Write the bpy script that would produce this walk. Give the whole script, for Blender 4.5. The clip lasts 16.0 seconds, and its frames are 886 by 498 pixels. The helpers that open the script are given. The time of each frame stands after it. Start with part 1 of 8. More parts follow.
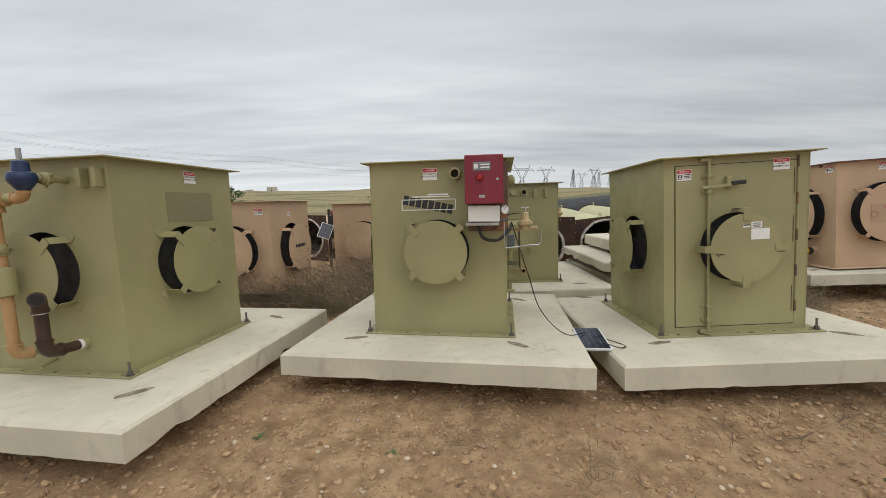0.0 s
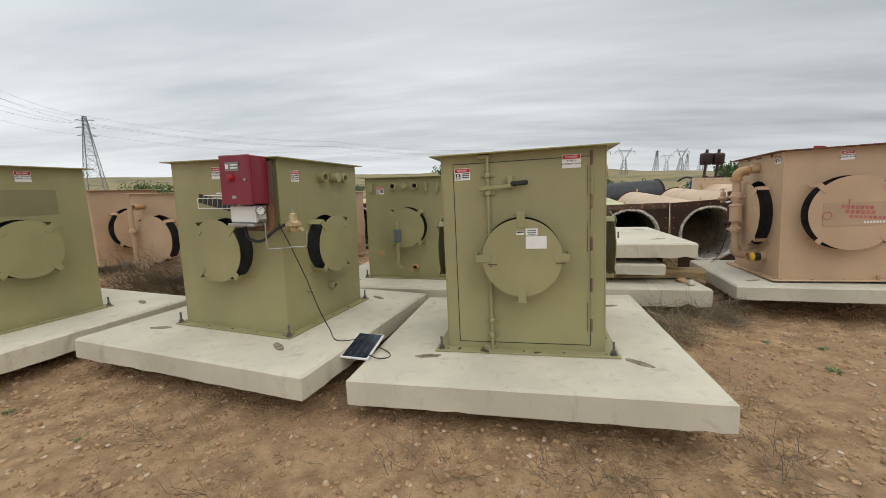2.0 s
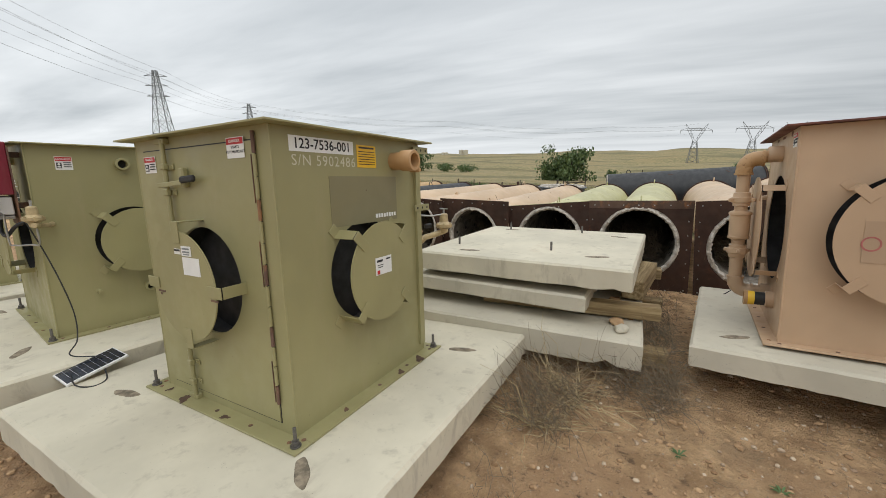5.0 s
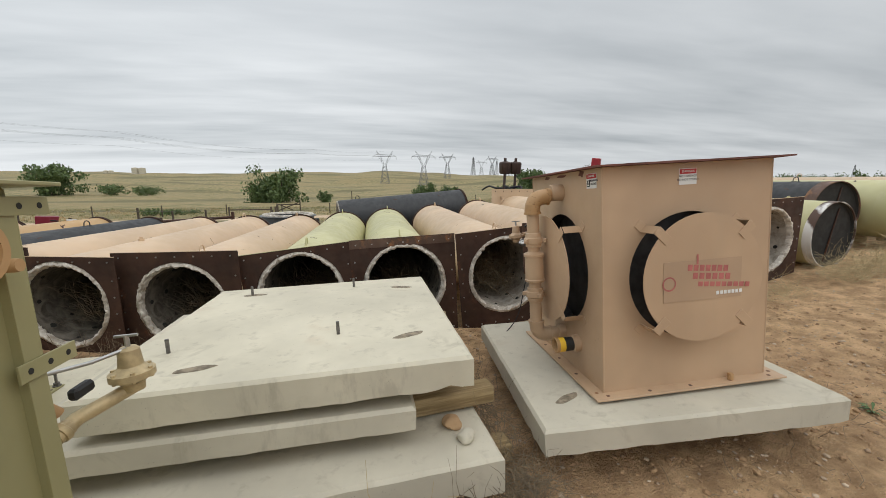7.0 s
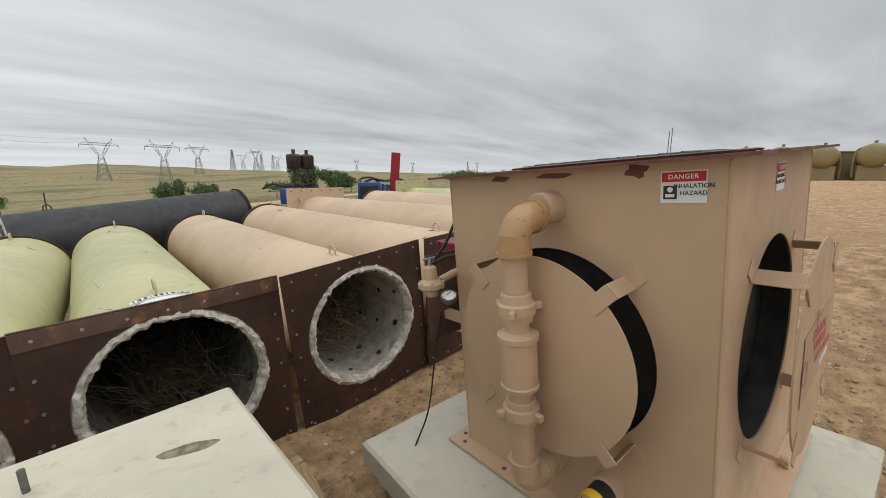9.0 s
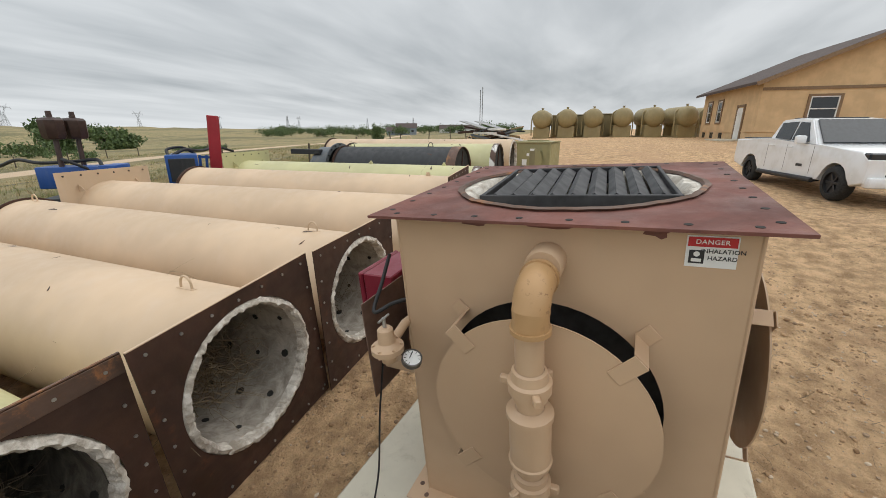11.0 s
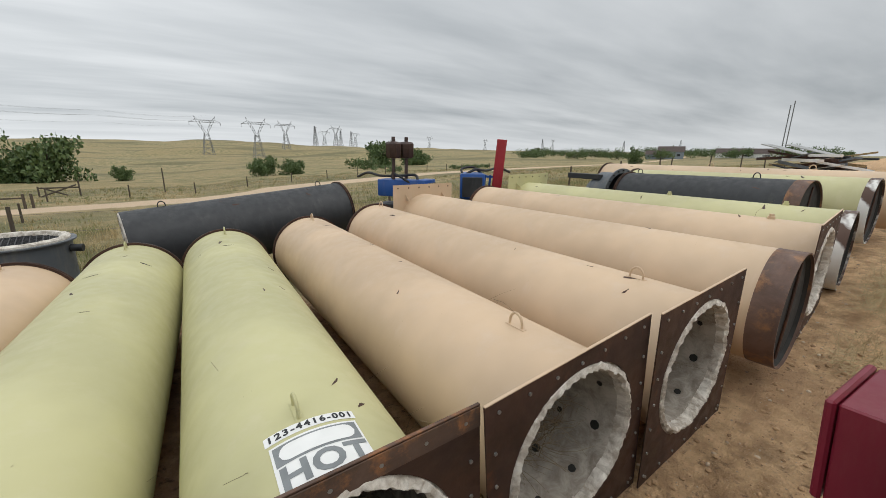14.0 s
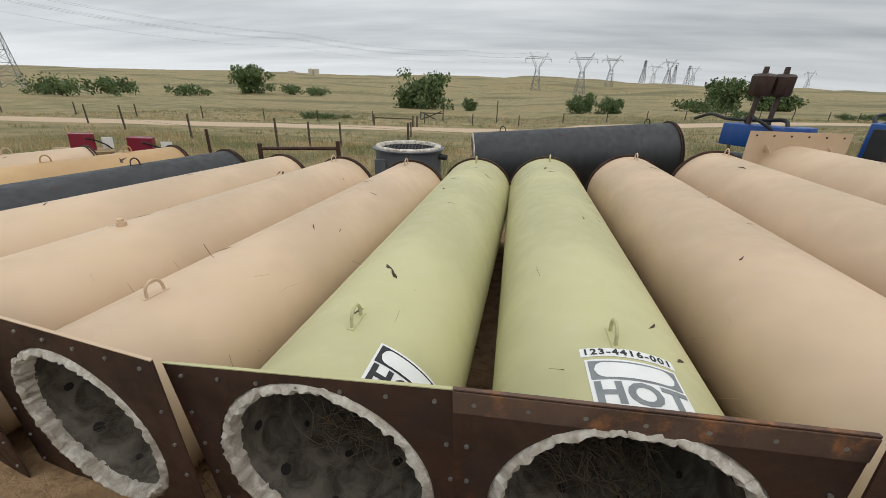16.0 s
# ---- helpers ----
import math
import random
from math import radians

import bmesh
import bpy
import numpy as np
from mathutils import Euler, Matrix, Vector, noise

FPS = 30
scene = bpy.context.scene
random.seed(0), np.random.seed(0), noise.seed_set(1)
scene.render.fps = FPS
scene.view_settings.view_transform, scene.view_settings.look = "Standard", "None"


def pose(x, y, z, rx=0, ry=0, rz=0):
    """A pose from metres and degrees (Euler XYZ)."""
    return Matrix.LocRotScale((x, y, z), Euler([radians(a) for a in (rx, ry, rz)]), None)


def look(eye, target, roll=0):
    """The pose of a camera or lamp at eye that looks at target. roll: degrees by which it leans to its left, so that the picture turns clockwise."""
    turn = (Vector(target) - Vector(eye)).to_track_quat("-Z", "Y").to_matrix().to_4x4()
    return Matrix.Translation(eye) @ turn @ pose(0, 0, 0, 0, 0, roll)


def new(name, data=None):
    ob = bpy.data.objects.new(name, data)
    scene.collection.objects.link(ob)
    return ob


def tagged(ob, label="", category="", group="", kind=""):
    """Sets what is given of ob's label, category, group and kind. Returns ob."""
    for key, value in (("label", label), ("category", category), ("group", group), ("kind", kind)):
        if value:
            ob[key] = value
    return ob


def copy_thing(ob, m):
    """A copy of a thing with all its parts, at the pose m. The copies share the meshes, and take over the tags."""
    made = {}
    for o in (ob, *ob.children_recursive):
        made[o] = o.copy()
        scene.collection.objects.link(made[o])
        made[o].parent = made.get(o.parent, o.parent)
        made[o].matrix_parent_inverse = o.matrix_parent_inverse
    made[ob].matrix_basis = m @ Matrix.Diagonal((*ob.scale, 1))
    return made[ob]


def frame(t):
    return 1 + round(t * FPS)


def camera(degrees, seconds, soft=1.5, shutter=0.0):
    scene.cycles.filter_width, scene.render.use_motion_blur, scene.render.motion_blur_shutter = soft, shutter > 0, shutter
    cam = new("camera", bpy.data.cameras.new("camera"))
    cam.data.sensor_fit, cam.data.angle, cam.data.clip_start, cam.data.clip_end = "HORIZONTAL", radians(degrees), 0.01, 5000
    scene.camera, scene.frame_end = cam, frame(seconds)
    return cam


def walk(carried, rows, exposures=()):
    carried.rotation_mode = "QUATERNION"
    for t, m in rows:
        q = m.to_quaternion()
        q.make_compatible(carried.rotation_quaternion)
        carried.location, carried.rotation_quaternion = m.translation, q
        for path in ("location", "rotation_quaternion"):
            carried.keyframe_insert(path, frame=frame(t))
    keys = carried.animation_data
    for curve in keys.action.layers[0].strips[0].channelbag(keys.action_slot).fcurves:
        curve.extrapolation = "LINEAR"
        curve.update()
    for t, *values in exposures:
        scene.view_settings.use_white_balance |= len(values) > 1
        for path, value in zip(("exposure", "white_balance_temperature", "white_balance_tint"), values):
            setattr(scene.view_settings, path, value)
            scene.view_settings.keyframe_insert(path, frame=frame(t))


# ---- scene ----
cam = camera(97.6, 16.0, soft=0.8)
PATH = [
    (0, (0.072, -0.02, 1.549), (0.028, 1.959, 1.267), -0.7),
    (0.5, (0.681, 0.018, 1.572), (0.553, 1.991, 1.27), -0.7),
    (1, (1.383, 0.024, 1.668), (1.157, 1.986, 1.352), -0.7),
    (1.5, (1.85, 0.193, 1.668), (1.546, 2.141, 1.332), -0.7),
    (2, (2.479, 0.377, 1.656), (2.091, 2.305, 1.295), -0.6),
    (2.5, (2.962, 0.508, 1.709), (2.494, 2.414, 1.325), -0.6),
    (3, (3.533, 0.773, 1.743), (2.947, 2.638, 1.32), -0.6),
    (3.2, (3.683, 0.861, 1.728), (3.056, 2.71, 1.293), -0.5),
    (5.3, (4.572, 2.329, 1.711), (3.65, 4.044, 1.257), -0.2),
    (5.5, (4.554, 2.442, 1.715), (3.705, 4.201, 1.284), -0.3),
    (6, (4.328, 2.815, 1.688), (3.842, 4.717, 1.303), 0.0),
    (6.5, (4.064, 3.099, 1.666), (3.986, 5.066, 1.31), 0.2),
    (7, (3.902, 3.385, 1.831), (4.332, 5.305, 1.477), 0.2),
    (7.5, (3.881, 3.766, 1.799), (4.614, 5.591, 1.437), 0.1),
    (8, (3.905, 4.284, 1.798), (4.872, 5.994, 1.425), -0.1),
    (8.3, (3.949, 4.551, 1.831), (5.005, 6.204, 1.442), -0.1),
    (8.5, (3.974, 4.742, 1.849), (5.11, 6.343, 1.468), -0.1),
    (9, (4.054, 5.309, 1.858), (5.44, 6.701, 1.482), 0.0),
    (9.5, (4.129, 5.535, 2.065), (5.796, 6.578, 1.702), 0.3),
    (9.7, (4.148, 5.562, 2.122), (5.909, 6.433, 1.747), 0.3),
    (11.8, (4.09, 6.382, 2.188), (5.859, 7.073, 1.56), -0.4),
    (12, (4.083, 6.488, 2.209), (5.838, 7.238, 1.614), -0.3),
    (12.5, (4.074, 6.649, 2.286), (5.797, 7.512, 1.751), -0.3),
    (13, (4.149, 6.783, 2.325), (5.804, 7.794, 1.837), -0.3),
    (13.5, (4.179, 6.845, 2.283), (5.639, 8.128, 1.813), 0.0),
    (14, (4.137, 6.871, 2.188), (5.242, 8.465, 1.7), 0.6),
    (14.5, (4.111, 6.876, 2.145), (4.906, 8.627, 1.599), 0.7),
    (15, (4.069, 6.886, 2.104), (4.514, 8.729, 1.467), 1.1),
    (15.5, (4.029, 6.895, 2.081), (4.17, 8.759, 1.371), 1.3),
    (16, (3.892, 6.933, 2.089), (3.652, 8.755, 1.3), 1.7),
]
walk(cam, [(t, look(eye, target, roll)) for t, eye, target, roll in PATH], [(0, -0.04), (3, -0.04), (6, 0.0), (9, -0.04), (11.8, 0.14), (12.5, 0.14), (14, -0.04), (15, -0.12), (16, -0.12)])
# ---------------------------------------------------------------- world and light
world = bpy.data.worlds.new("overcast_sky")
scene.world = world
world.use_nodes = True
wn, wl = world.node_tree.nodes, world.node_tree.links
wn.clear()


def wnode(kind, **props):
    n = wn.new(kind)
    for key, value in props.items():
        setattr(n, key, value)
    return n


SUN_EL, SUN_AZ = 50.0, 130.0
sky = wnode("ShaderNodeTexSky", sky_type="NISHITA", sun_disc=False, sun_elevation=radians(SUN_EL), sun_rotation=radians(SUN_AZ), air_density=1.0, dust_density=4.0)
coord = wnode("ShaderNodeTexCoord")
sep = wnode("ShaderNodeSeparateXYZ")
wl.new(coord.outputs["Generated"], sep.inputs[0])


def wmath(op, a, b=None, clamp=False):
    n = wnode("ShaderNodeMath", operation=op, use_clamp=clamp)
    for i, v in enumerate((a, b)):
        if v is None:
            continue
        if isinstance(v, (int, float)):
            n.inputs[i].default_value = v
        else:
            wl.new(v, n.inputs[i])
    return n.outputs[0]


# the cloud deck: noise on a plane overhead, drawn out into long rolls
rise = wmath("ADD", wmath("MAXIMUM", sep.outputs[2], 0.0), 0.09)
comb = wnode("ShaderNodeCombineXYZ")
wl.new(wmath("DIVIDE", sep.outputs[0], rise), comb.inputs[0])
wl.new(wmath("DIVIDE", sep.outputs[1], rise), comb.inputs[1])
mapping = wnode("ShaderNodeMapping")
mapping.inputs["Rotation"].default_value = (0, 0, radians(24))
mapping.inputs["Scale"].default_value = (0.42, 1.25, 1.0)
wl.new(comb.outputs[0], mapping.inputs[0])
rolls = wnode("ShaderNodeTexNoise")
rolls.inputs["Scale"].default_value, rolls.inputs["Detail"].default_value, rolls.inputs["Roughness"].default_value = 0.8, 4.0, 0.48
wl.new(mapping.outputs[0], rolls.inputs["Vector"])
wisps = wnode("ShaderNodeTexNoise")
wisps.inputs["Scale"].default_value, wisps.inputs["Detail"].default_value, wisps.inputs["Roughness"].default_value = 2.6, 7.0, 0.6
wisps.inputs["Distortion"].default_value = 0.4
wl.new(mapping.outputs[0], wisps.inputs["Vector"])
both = wmath("ADD", wmath("MULTIPLY", rolls.outputs[0], 0.82), wmath("MULTIPLY", wisps.outputs[0], 0.18))
ramp = wnode("ShaderNodeValToRGB")
ramp.color_ramp.elements[0].position, ramp.color_ramp.elements[0].color = 0.34, (0.455, 0.49, 0.515, 1)
ramp.color_ramp.elements[1].position, ramp.color_ramp.elements[1].color = 0.67, (0.76, 0.79, 0.81, 1)
wl.new(both, ramp.inputs[0])
# thinner, brighter cloud high up and a pale strip at the skyline
high = wnode("ShaderNodeMapRange", interpolation_type="SMOOTHSTEP")
high.inputs[1].default_value, high.inputs[2].default_value = 0.12, 0.62
high.inputs[3].default_value, high.inputs[4].default_value = 0.0, 0.62
wl.new(sep.outputs[2], high.inputs[0])
low = wnode("ShaderNodeMapRange", interpolation_type="SMOOTHSTEP")
low.inputs[1].default_value, low.inputs[2].default_value = 0.0, 0.085
low.inputs[3].default_value, low.inputs[4].default_value = 0.72, 0.0
wl.new(sep.outputs[2], low.inputs[0])
mix1 = wnode("ShaderNodeMix", data_type="RGBA")
wl.new(high.outputs[0], mix1.inputs[0])
wl.new(ramp.outputs[0], mix1.inputs[6])
mix1.inputs[7].default_value = (0.73, 0.765, 0.80, 1)
mix2 = wnode("ShaderNodeMix", data_type="RGBA")
wl.new(low.outputs[0], mix2.inputs[0])
wl.new(mix1.outputs[2], mix2.inputs[6])
mix2.inputs[7].default_value = (0.80, 0.83, 0.85, 1)
zen = wnode("ShaderNodeMapRange", interpolation_type="SMOOTHSTEP")
zen.inputs[1].default_value, zen.inputs[2].default_value = 0.50, 0.90
wl.new(sep.outputs[2], zen.inputs[0])
mix3 = wnode("ShaderNodeMix", data_type="RGBA")
wl.new(zen.outputs[0], mix3.inputs[0])
wl.new(mix2.outputs[2], mix3.inputs[6])
mix3.inputs[7].default_value = (1.30, 1.34, 1.36, 1)
bg_sky, bg_cloud = wnode("ShaderNodeBackground"), wnode("ShaderNodeBackground")
bg_sky.inputs[1].default_value = 0.05
wl.new(sky.outputs[0], bg_sky.inputs[0])
side_fade = wnode("ShaderNodeMapRange")
side_fade.inputs[1].default_value, side_fade.inputs[2].default_value = -1.0, 1.0
side_fade.inputs[3].default_value, side_fade.inputs[4].default_value = 1.30, 0.90
wl.new(sep.outputs[0], side_fade.inputs[0])
wl.new(side_fade.outputs[0], bg_cloud.inputs[1])
wl.new(mix3.outputs[2], bg_cloud.inputs[0])
mixs = wnode("ShaderNodeMixShader")
mixs.inputs[0].default_value = 0.92
wl.new(bg_sky.outputs[0], mixs.inputs[1])
wl.new(bg_cloud.outputs[0], mixs.inputs[2])
wout = wnode("ShaderNodeOutputWorld")
wl.new(mixs.outputs[0], wout.inputs[0])

sun_data = bpy.data.lights.new("sun", "SUN")
sun_data.energy, sun_data.angle, sun_data.color = 0.7, radians(60), (1.0, 0.965, 0.91)
sun = new("sun", sun_data)
sun.rotation_euler = (radians(90 - SUN_EL), 0, radians(180 - SUN_AZ))


# ---------------------------------------------------------------- materials
class Mat:
    """A node material under construction."""

    def __init__(self, name):
        self.m = bpy.data.materials.new(name)
        self.m.use_nodes = True
        self.n, self.l = self.m.node_tree.nodes, self.m.node_tree.links
        self.b = self.n["Principled BSDF"]
        self.co = self.n.new("ShaderNodeTexCoord").outputs["Object"]
        self.info = self.n.new("ShaderNodeObjectInfo")

    def noise(self, scale, detail=4.0, rough=0.55, stretch=None, where=None, distort=0.0):
        t = self.n.new("ShaderNodeTexNoise")
        t.inputs["Scale"].default_value, t.inputs["Detail"].default_value, t.inputs["Roughness"].default_value = scale, detail, rough
        t.inputs["Distortion"].default_value = distort
        src = where or self.co
        if stretch:
            mp = self.n.new("ShaderNodeMapping")
            mp.inputs["Scale"].default_value = stretch
            self.l.new(src, mp.inputs[0])
            src = mp.outputs[0]
        self.l.new(src, t.inputs["Vector"])
        return t.outputs[0]

    def voronoi(self, scale, where=None, feature="F1"):
        t = self.n.new("ShaderNodeTexVoronoi")
        t.feature = feature
        t.inputs["Scale"].default_value = scale
        self.l.new(where or self.co, t.inputs["Vector"])
        return t

    def world_pos(self):
        return self.n.new("ShaderNodeNewGeometry").outputs["Position"]

    def span(self, v, a, b, c=0.0, d=1.0):
        r = self.n.new("ShaderNodeMapRange")
        r.interpolation_type = "SMOOTHSTEP"
        for i, x in enumerate((a, b, c, d)):
            r.inputs[1 + i].default_value = x
        self.l.new(v, r.inputs[0])
        return r.outputs[0]

    def math(self, op, a, b=0.0):
        n = self.n.new("ShaderNodeMath")
        n.operation = op
        for i, v in enumerate((a, b)):
            if isinstance(v, (int, float)):
                n.inputs[i].default_value = v
            else:
                self.l.new(v, n.inputs[i])
        return n.outputs[0]

    def mix(self, fac, a, b, mode="MIX"):
        n = self.n.new("ShaderNodeMix")
        n.data_type, n.blend_type = "RGBA", mode
        for i, v in ((0, fac), (6, a), (7, b)):
            if isinstance(v, (int, float)):
                n.inputs[i].default_value = v
            elif isinstance(v, tuple):
                n.inputs[i].default_value = (*v[:3], 1)
            else:
                self.l.new(v, n.inputs[i])
        return n.outputs[2]

    def done(self, colour, rough=0.6, bump=None, depth=0.002, strength=0.5, metal=0.0, spec=None):
        for key, v in (("Base Color", colour), ("Roughness", rough), ("Metallic", metal)):
            if isinstance(v, tuple):
                self.b.inputs[key].default_value = (*v[:3], 1)
            elif isinstance(v, (int, float)):
                self.b.inputs[key].default_value = v
            else:
                self.l.new(v, self.b.inputs[key])
        if spec is not None:
            self.b.inputs["Specular IOR Level"].default_value = spec
        if bump is not None:
            n = self.n.new("ShaderNodeBump")
            n.inputs["Strength"].default_value, n.inputs["Distance"].default_value = strength, depth
            self.l.new(bump, n.inputs["Height"])
            self.l.new(n.outputs[0], self.b.inputs["Normal"])
        return self.m


def scaled(c, k):
    return tuple(min(1.0, v * k) for v in c)


def paint(name, c, rough=0.42, dust=(0.42, 0.33, 0.22), chip=(0.10, 0.055, 0.035), dusty=0.25, chips=0.74):
    """Weathered paint on steel: faint fading, dust, run marks, small rust chips, oil-canned sheet."""
    k = Mat(name)
    c1 = k.mix(k.span(k.noise(1.3, 3), 0.35, 0.7), scaled(c, 0.90), scaled(c, 1.08))
    c2 = k.mix(k.math("MULTIPLY", k.span(k.noise(5.0, 6, 0.7, (1, 1, 0.18)), 0.50, 0.78), dusty), c1, dust)
    flecks = k.span(k.noise(46, 3, 0.6), chips, chips + 0.03)
    where = k.span(k.noise(2.2, 2), 0.54, 0.66)
    c3 = k.mix(k.math("MULTIPLY", flecks, where), c2, chip)
    r = k.span(k.noise(9, 4), 0.3, 0.7, rough - 0.06, rough + 0.14)
    h = k.math("ADD", k.noise(1.7, 2), k.math("MULTIPLY", k.noise(160, 2), 0.02))
    return k.done(c3, r, h, 0.012, 0.35)


def concrete(name, c):
    k = Mat(name)
    c1 = k.mix(k.span(k.noise(1.1, 5, 0.6), 0.3, 0.72), scaled(c, 0.84), scaled(c, 1.08))
    c2 = k.mix(k.math("MULTIPLY", k.span(k.noise(4.5, 6, 0.65, None, None, 0.6), 0.56, 0.74), 0.5), c1, (0.33, 0.29, 0.22))
    pores = k.span(k.voronoi(55).outputs["Distance"], 0.06, 0.13)
    sparse = k.span(k.noise(7, 2), 0.52, 0.62)
    c3 = k.mix(k.math("MULTIPLY", k.math("SUBTRACT", 1.0, pores), k.math("MULTIPLY", sparse, 0.7)), c2, (0.16, 0.14, 0.11))
    c4 = k.mix(k.math("MULTIPLY", k.span(k.noise(0.9, 4, 0.6, (1, 1, 3)), 0.60, 0.74), 0.35), c3, (0.40, 0.25, 0.13))
    streak = k.math("MULTIPLY", k.span(k.noise(5, 5, 0.65, (1.6, 1.6, 0.5)), 0.55, 0.72), 0.42)
    c4 = k.mix(streak, c4, (0.30, 0.265, 0.205))
    h = k.math("ADD", k.math("MULTIPLY", k.noise(14, 6, 0.6), 0.6), k.math("MULTIPLY", pores, 0.5))
    return k.done(c4, k.span(k.noise(6, 3), 0.3, 0.7, 0.74, 0.92), h, 0.004, 0.5)


OLIVE, TAN, CREAM, SAGE = (0.315, 0.290, 0.142), (0.515, 0.355, 0.226), (0.585, 0.43, 0.285), (0.50, 0.475, 0.255)
M_OLIVE = paint("olive_paint", OLIVE)
M_TAN = paint("tan_paint", TAN)
M_CREAM = paint("cream_tan_paint", CREAM, 0.45, (0.62, 0.50, 0.40), dusty=0.3)
M_SAGE = paint("sage_paint", SAGE, 0.45, (0.60, 0.55, 0.38), dusty=0.3)
M_ORANGE = paint("ochre_paint", (0.50, 0.315, 0.14), 0.45)
M_PATCH = paint("unfaded_olive_paint", (0.235, 0.21, 0.115), 0.38, dusty=0.12)
M_BLACK = paint("black_paint", (0.022, 0.024, 0.027), 0.5, (0.09, 0.085, 0.08), (0.05, 0.035, 0.025), 0.3)
M_BLUE = paint("blue_paint", (0.010, 0.075, 0.30), 0.35, (0.2, 0.2, 0.2), dusty=0.2)
M_RED = paint("red_paint", (0.33, 0.012, 0.022), 0.4, dusty=0.2)
M_MAROON = paint("maroon_paint", (0.20, 0.012, 0.030), 0.36, (0.25, 0.12, 0.10), dusty=0.25)
M_GREY = paint("grey_paint", (0.10, 0.115, 0.13), 0.45)
M_WHITE = paint("white_paint", (0.72, 0.72, 0.70), 0.4, (0.5, 0.45, 0.38), dusty=0.15)
M_STUCCO = paint("tan_stucco", (0.60, 0.42, 0.235), 0.85, (0.38, 0.28, 0.17), dusty=0.25)
M_ROOF = paint("brown_shingle", (0.075, 0.055, 0.05), 0.85)
M_CONC = concrete("pale_concrete", (0.61, 0.565, 0.445))
M_CONC2 = concrete("grey_concrete", (0.55, 0.51, 0.41))


def plain(name, c, rough=0.5, metal=0.0, vary=0.12, scale=12.0, bump=0.0006):
    k = Mat(name)
    col = k.mix(k.span(k.noise(scale, 5), 0.3, 0.7), scaled(c, 1 - vary), scaled(c, 1 + vary))
    return k.done(col, k.span(k.noise(scale * 0.7, 3), 0.3, 0.7, max(0.05, rough - 0.07), min(1, rough + 0.1)), k.noise(scale * 6, 3), bump, 0.4, metal)


def rusty(name, dark, rust, amount=0.5):
    k = Mat(name)
    c1 = k.mix(k.span(k.noise(2.4, 6, 0.65, None, None, 0.5), 0.35, 0.70), dark, scaled(dark, 1.9))
    c2 = k.mix(k.span(k.noise(4.2, 7, 0.7), 0.66 - amount * 0.25, 0.80 - amount * 0.2), c1, rust)
    c3 = k.mix(k.math("MULTIPLY", k.span(k.noise(26, 5, 0.7), 0.55, 0.72), 0.45), c2, scaled(rust, 0.45))
    return k.done(c3, k.span(k.noise(5, 4), 0.3, 0.7, 0.5, 0.85), k.noise(34, 5, 0.7), 0.003, 0.5, 0.15)


M_RUST = rusty("dark_rusted_steel", (0.040, 0.019, 0.012), (0.125, 0.045, 0.020), 0.35)
M_RUST_ORANGE = rusty("orange_rusted_edge", (0.075, 0.045, 0.032), (0.34, 0.145, 0.055), 0.55)
M_RUST_RED = rusty("red_oxide_plate", (0.11, 0.042, 0.032), (0.20, 0.075, 0.045), 0.5)
M_BURNT = rusty("burnt_steel", (0.10, 0.06, 0.045), (0.30, 0.15, 0.07), 0.6)
M_DARK = plain("dark_interior", (0.020, 0.019, 0.017), 0.85)
M_SOOT = plain("sooty_steel", (0.045, 0.045, 0.047), 0.55, 0.4, 0.3)
M_STEEL = plain("galvanised_steel", (0.42, 0.42, 0.41), 0.38, 0.85, 0.2)
M_BOLT = plain("grey_bolt_steel", (0.16, 0.15, 0.14), 0.5, 0.6, 0.3, 40)
M_BRASS = plain("painted_brass", (0.46, 0.36, 0.20), 0.45, 0.2, 0.2, 25)
M_COPPERY = paint("flaking_primer_pipe", (0.46, 0.275, 0.125), 0.45, (0.50, 0.36, 0.22), (0.14, 0.055, 0.025), 0.7, 0.60)
M_BROWN = plain("brown_pipe_coating", (0.050, 0.026, 0.020), 0.4, 0.0, 0.25)
M_RUBBER = plain("black_rubber", (0.014, 0.014, 0.015), 0.6)
M_NAVY = plain("navy_regulator_paint", (0.012, 0.028, 0.085), 0.35)
M_STICKER = plain("white_sticker", (0.76, 0.76, 0.74), 0.5, 0, 0.03)
M_INK = plain("black_ink", (0.02, 0.02, 0.022), 0.55, 0, 0.1)
M_INK_GREY = plain("faded_grey_ink", (0.20, 0.215, 0.22), 0.55, 0, 0.1)
M_SIGNRED = plain("red_ink", (0.48, 0.018, 0.022), 0.5, 0, 0.06)
M_YELLOW = plain("yellow_sticker", (0.76, 0.47, 0.03), 0.5, 0, 0.05)
M_PINK = plain("faded_red_lettering", (0.42, 0.13, 0.115), 0.6, 0, 0.2)
M_CHALK = plain("white_paint_marker", (0.56, 0.54, 0.42), 0.7, 0, 0.05)
M_SOLAR = plain("solar_cells", (0.010, 0.016, 0.032), 0.18, 0.0, 0.2)
M_WOOD = None
k = Mat("weathered_timber")
grain = k.noise(3.0, 6, 0.6, (0.6, 9, 9))
M_WOOD = k.done(k.mix(k.span(grain, 0.35, 0.68), (0.20, 0.135, 0.06), (0.46, 0.35, 0.19)), 0.82, grain, 0.004, 0.6)
k = Mat("refractory_lining")
lump = k.noise(11, 7, 0.68, None, None, 0.5)
M_LINING = k.done(k.mix(k.span(lump, 0.32, 0.68), (0.36, 0.31, 0.25), (0.74, 0.70, 0.63)), 0.95, k.math("ADD", lump, k.math("MULTIPLY", k.noise(60, 5), 0.3)), 0.014, 0.8)
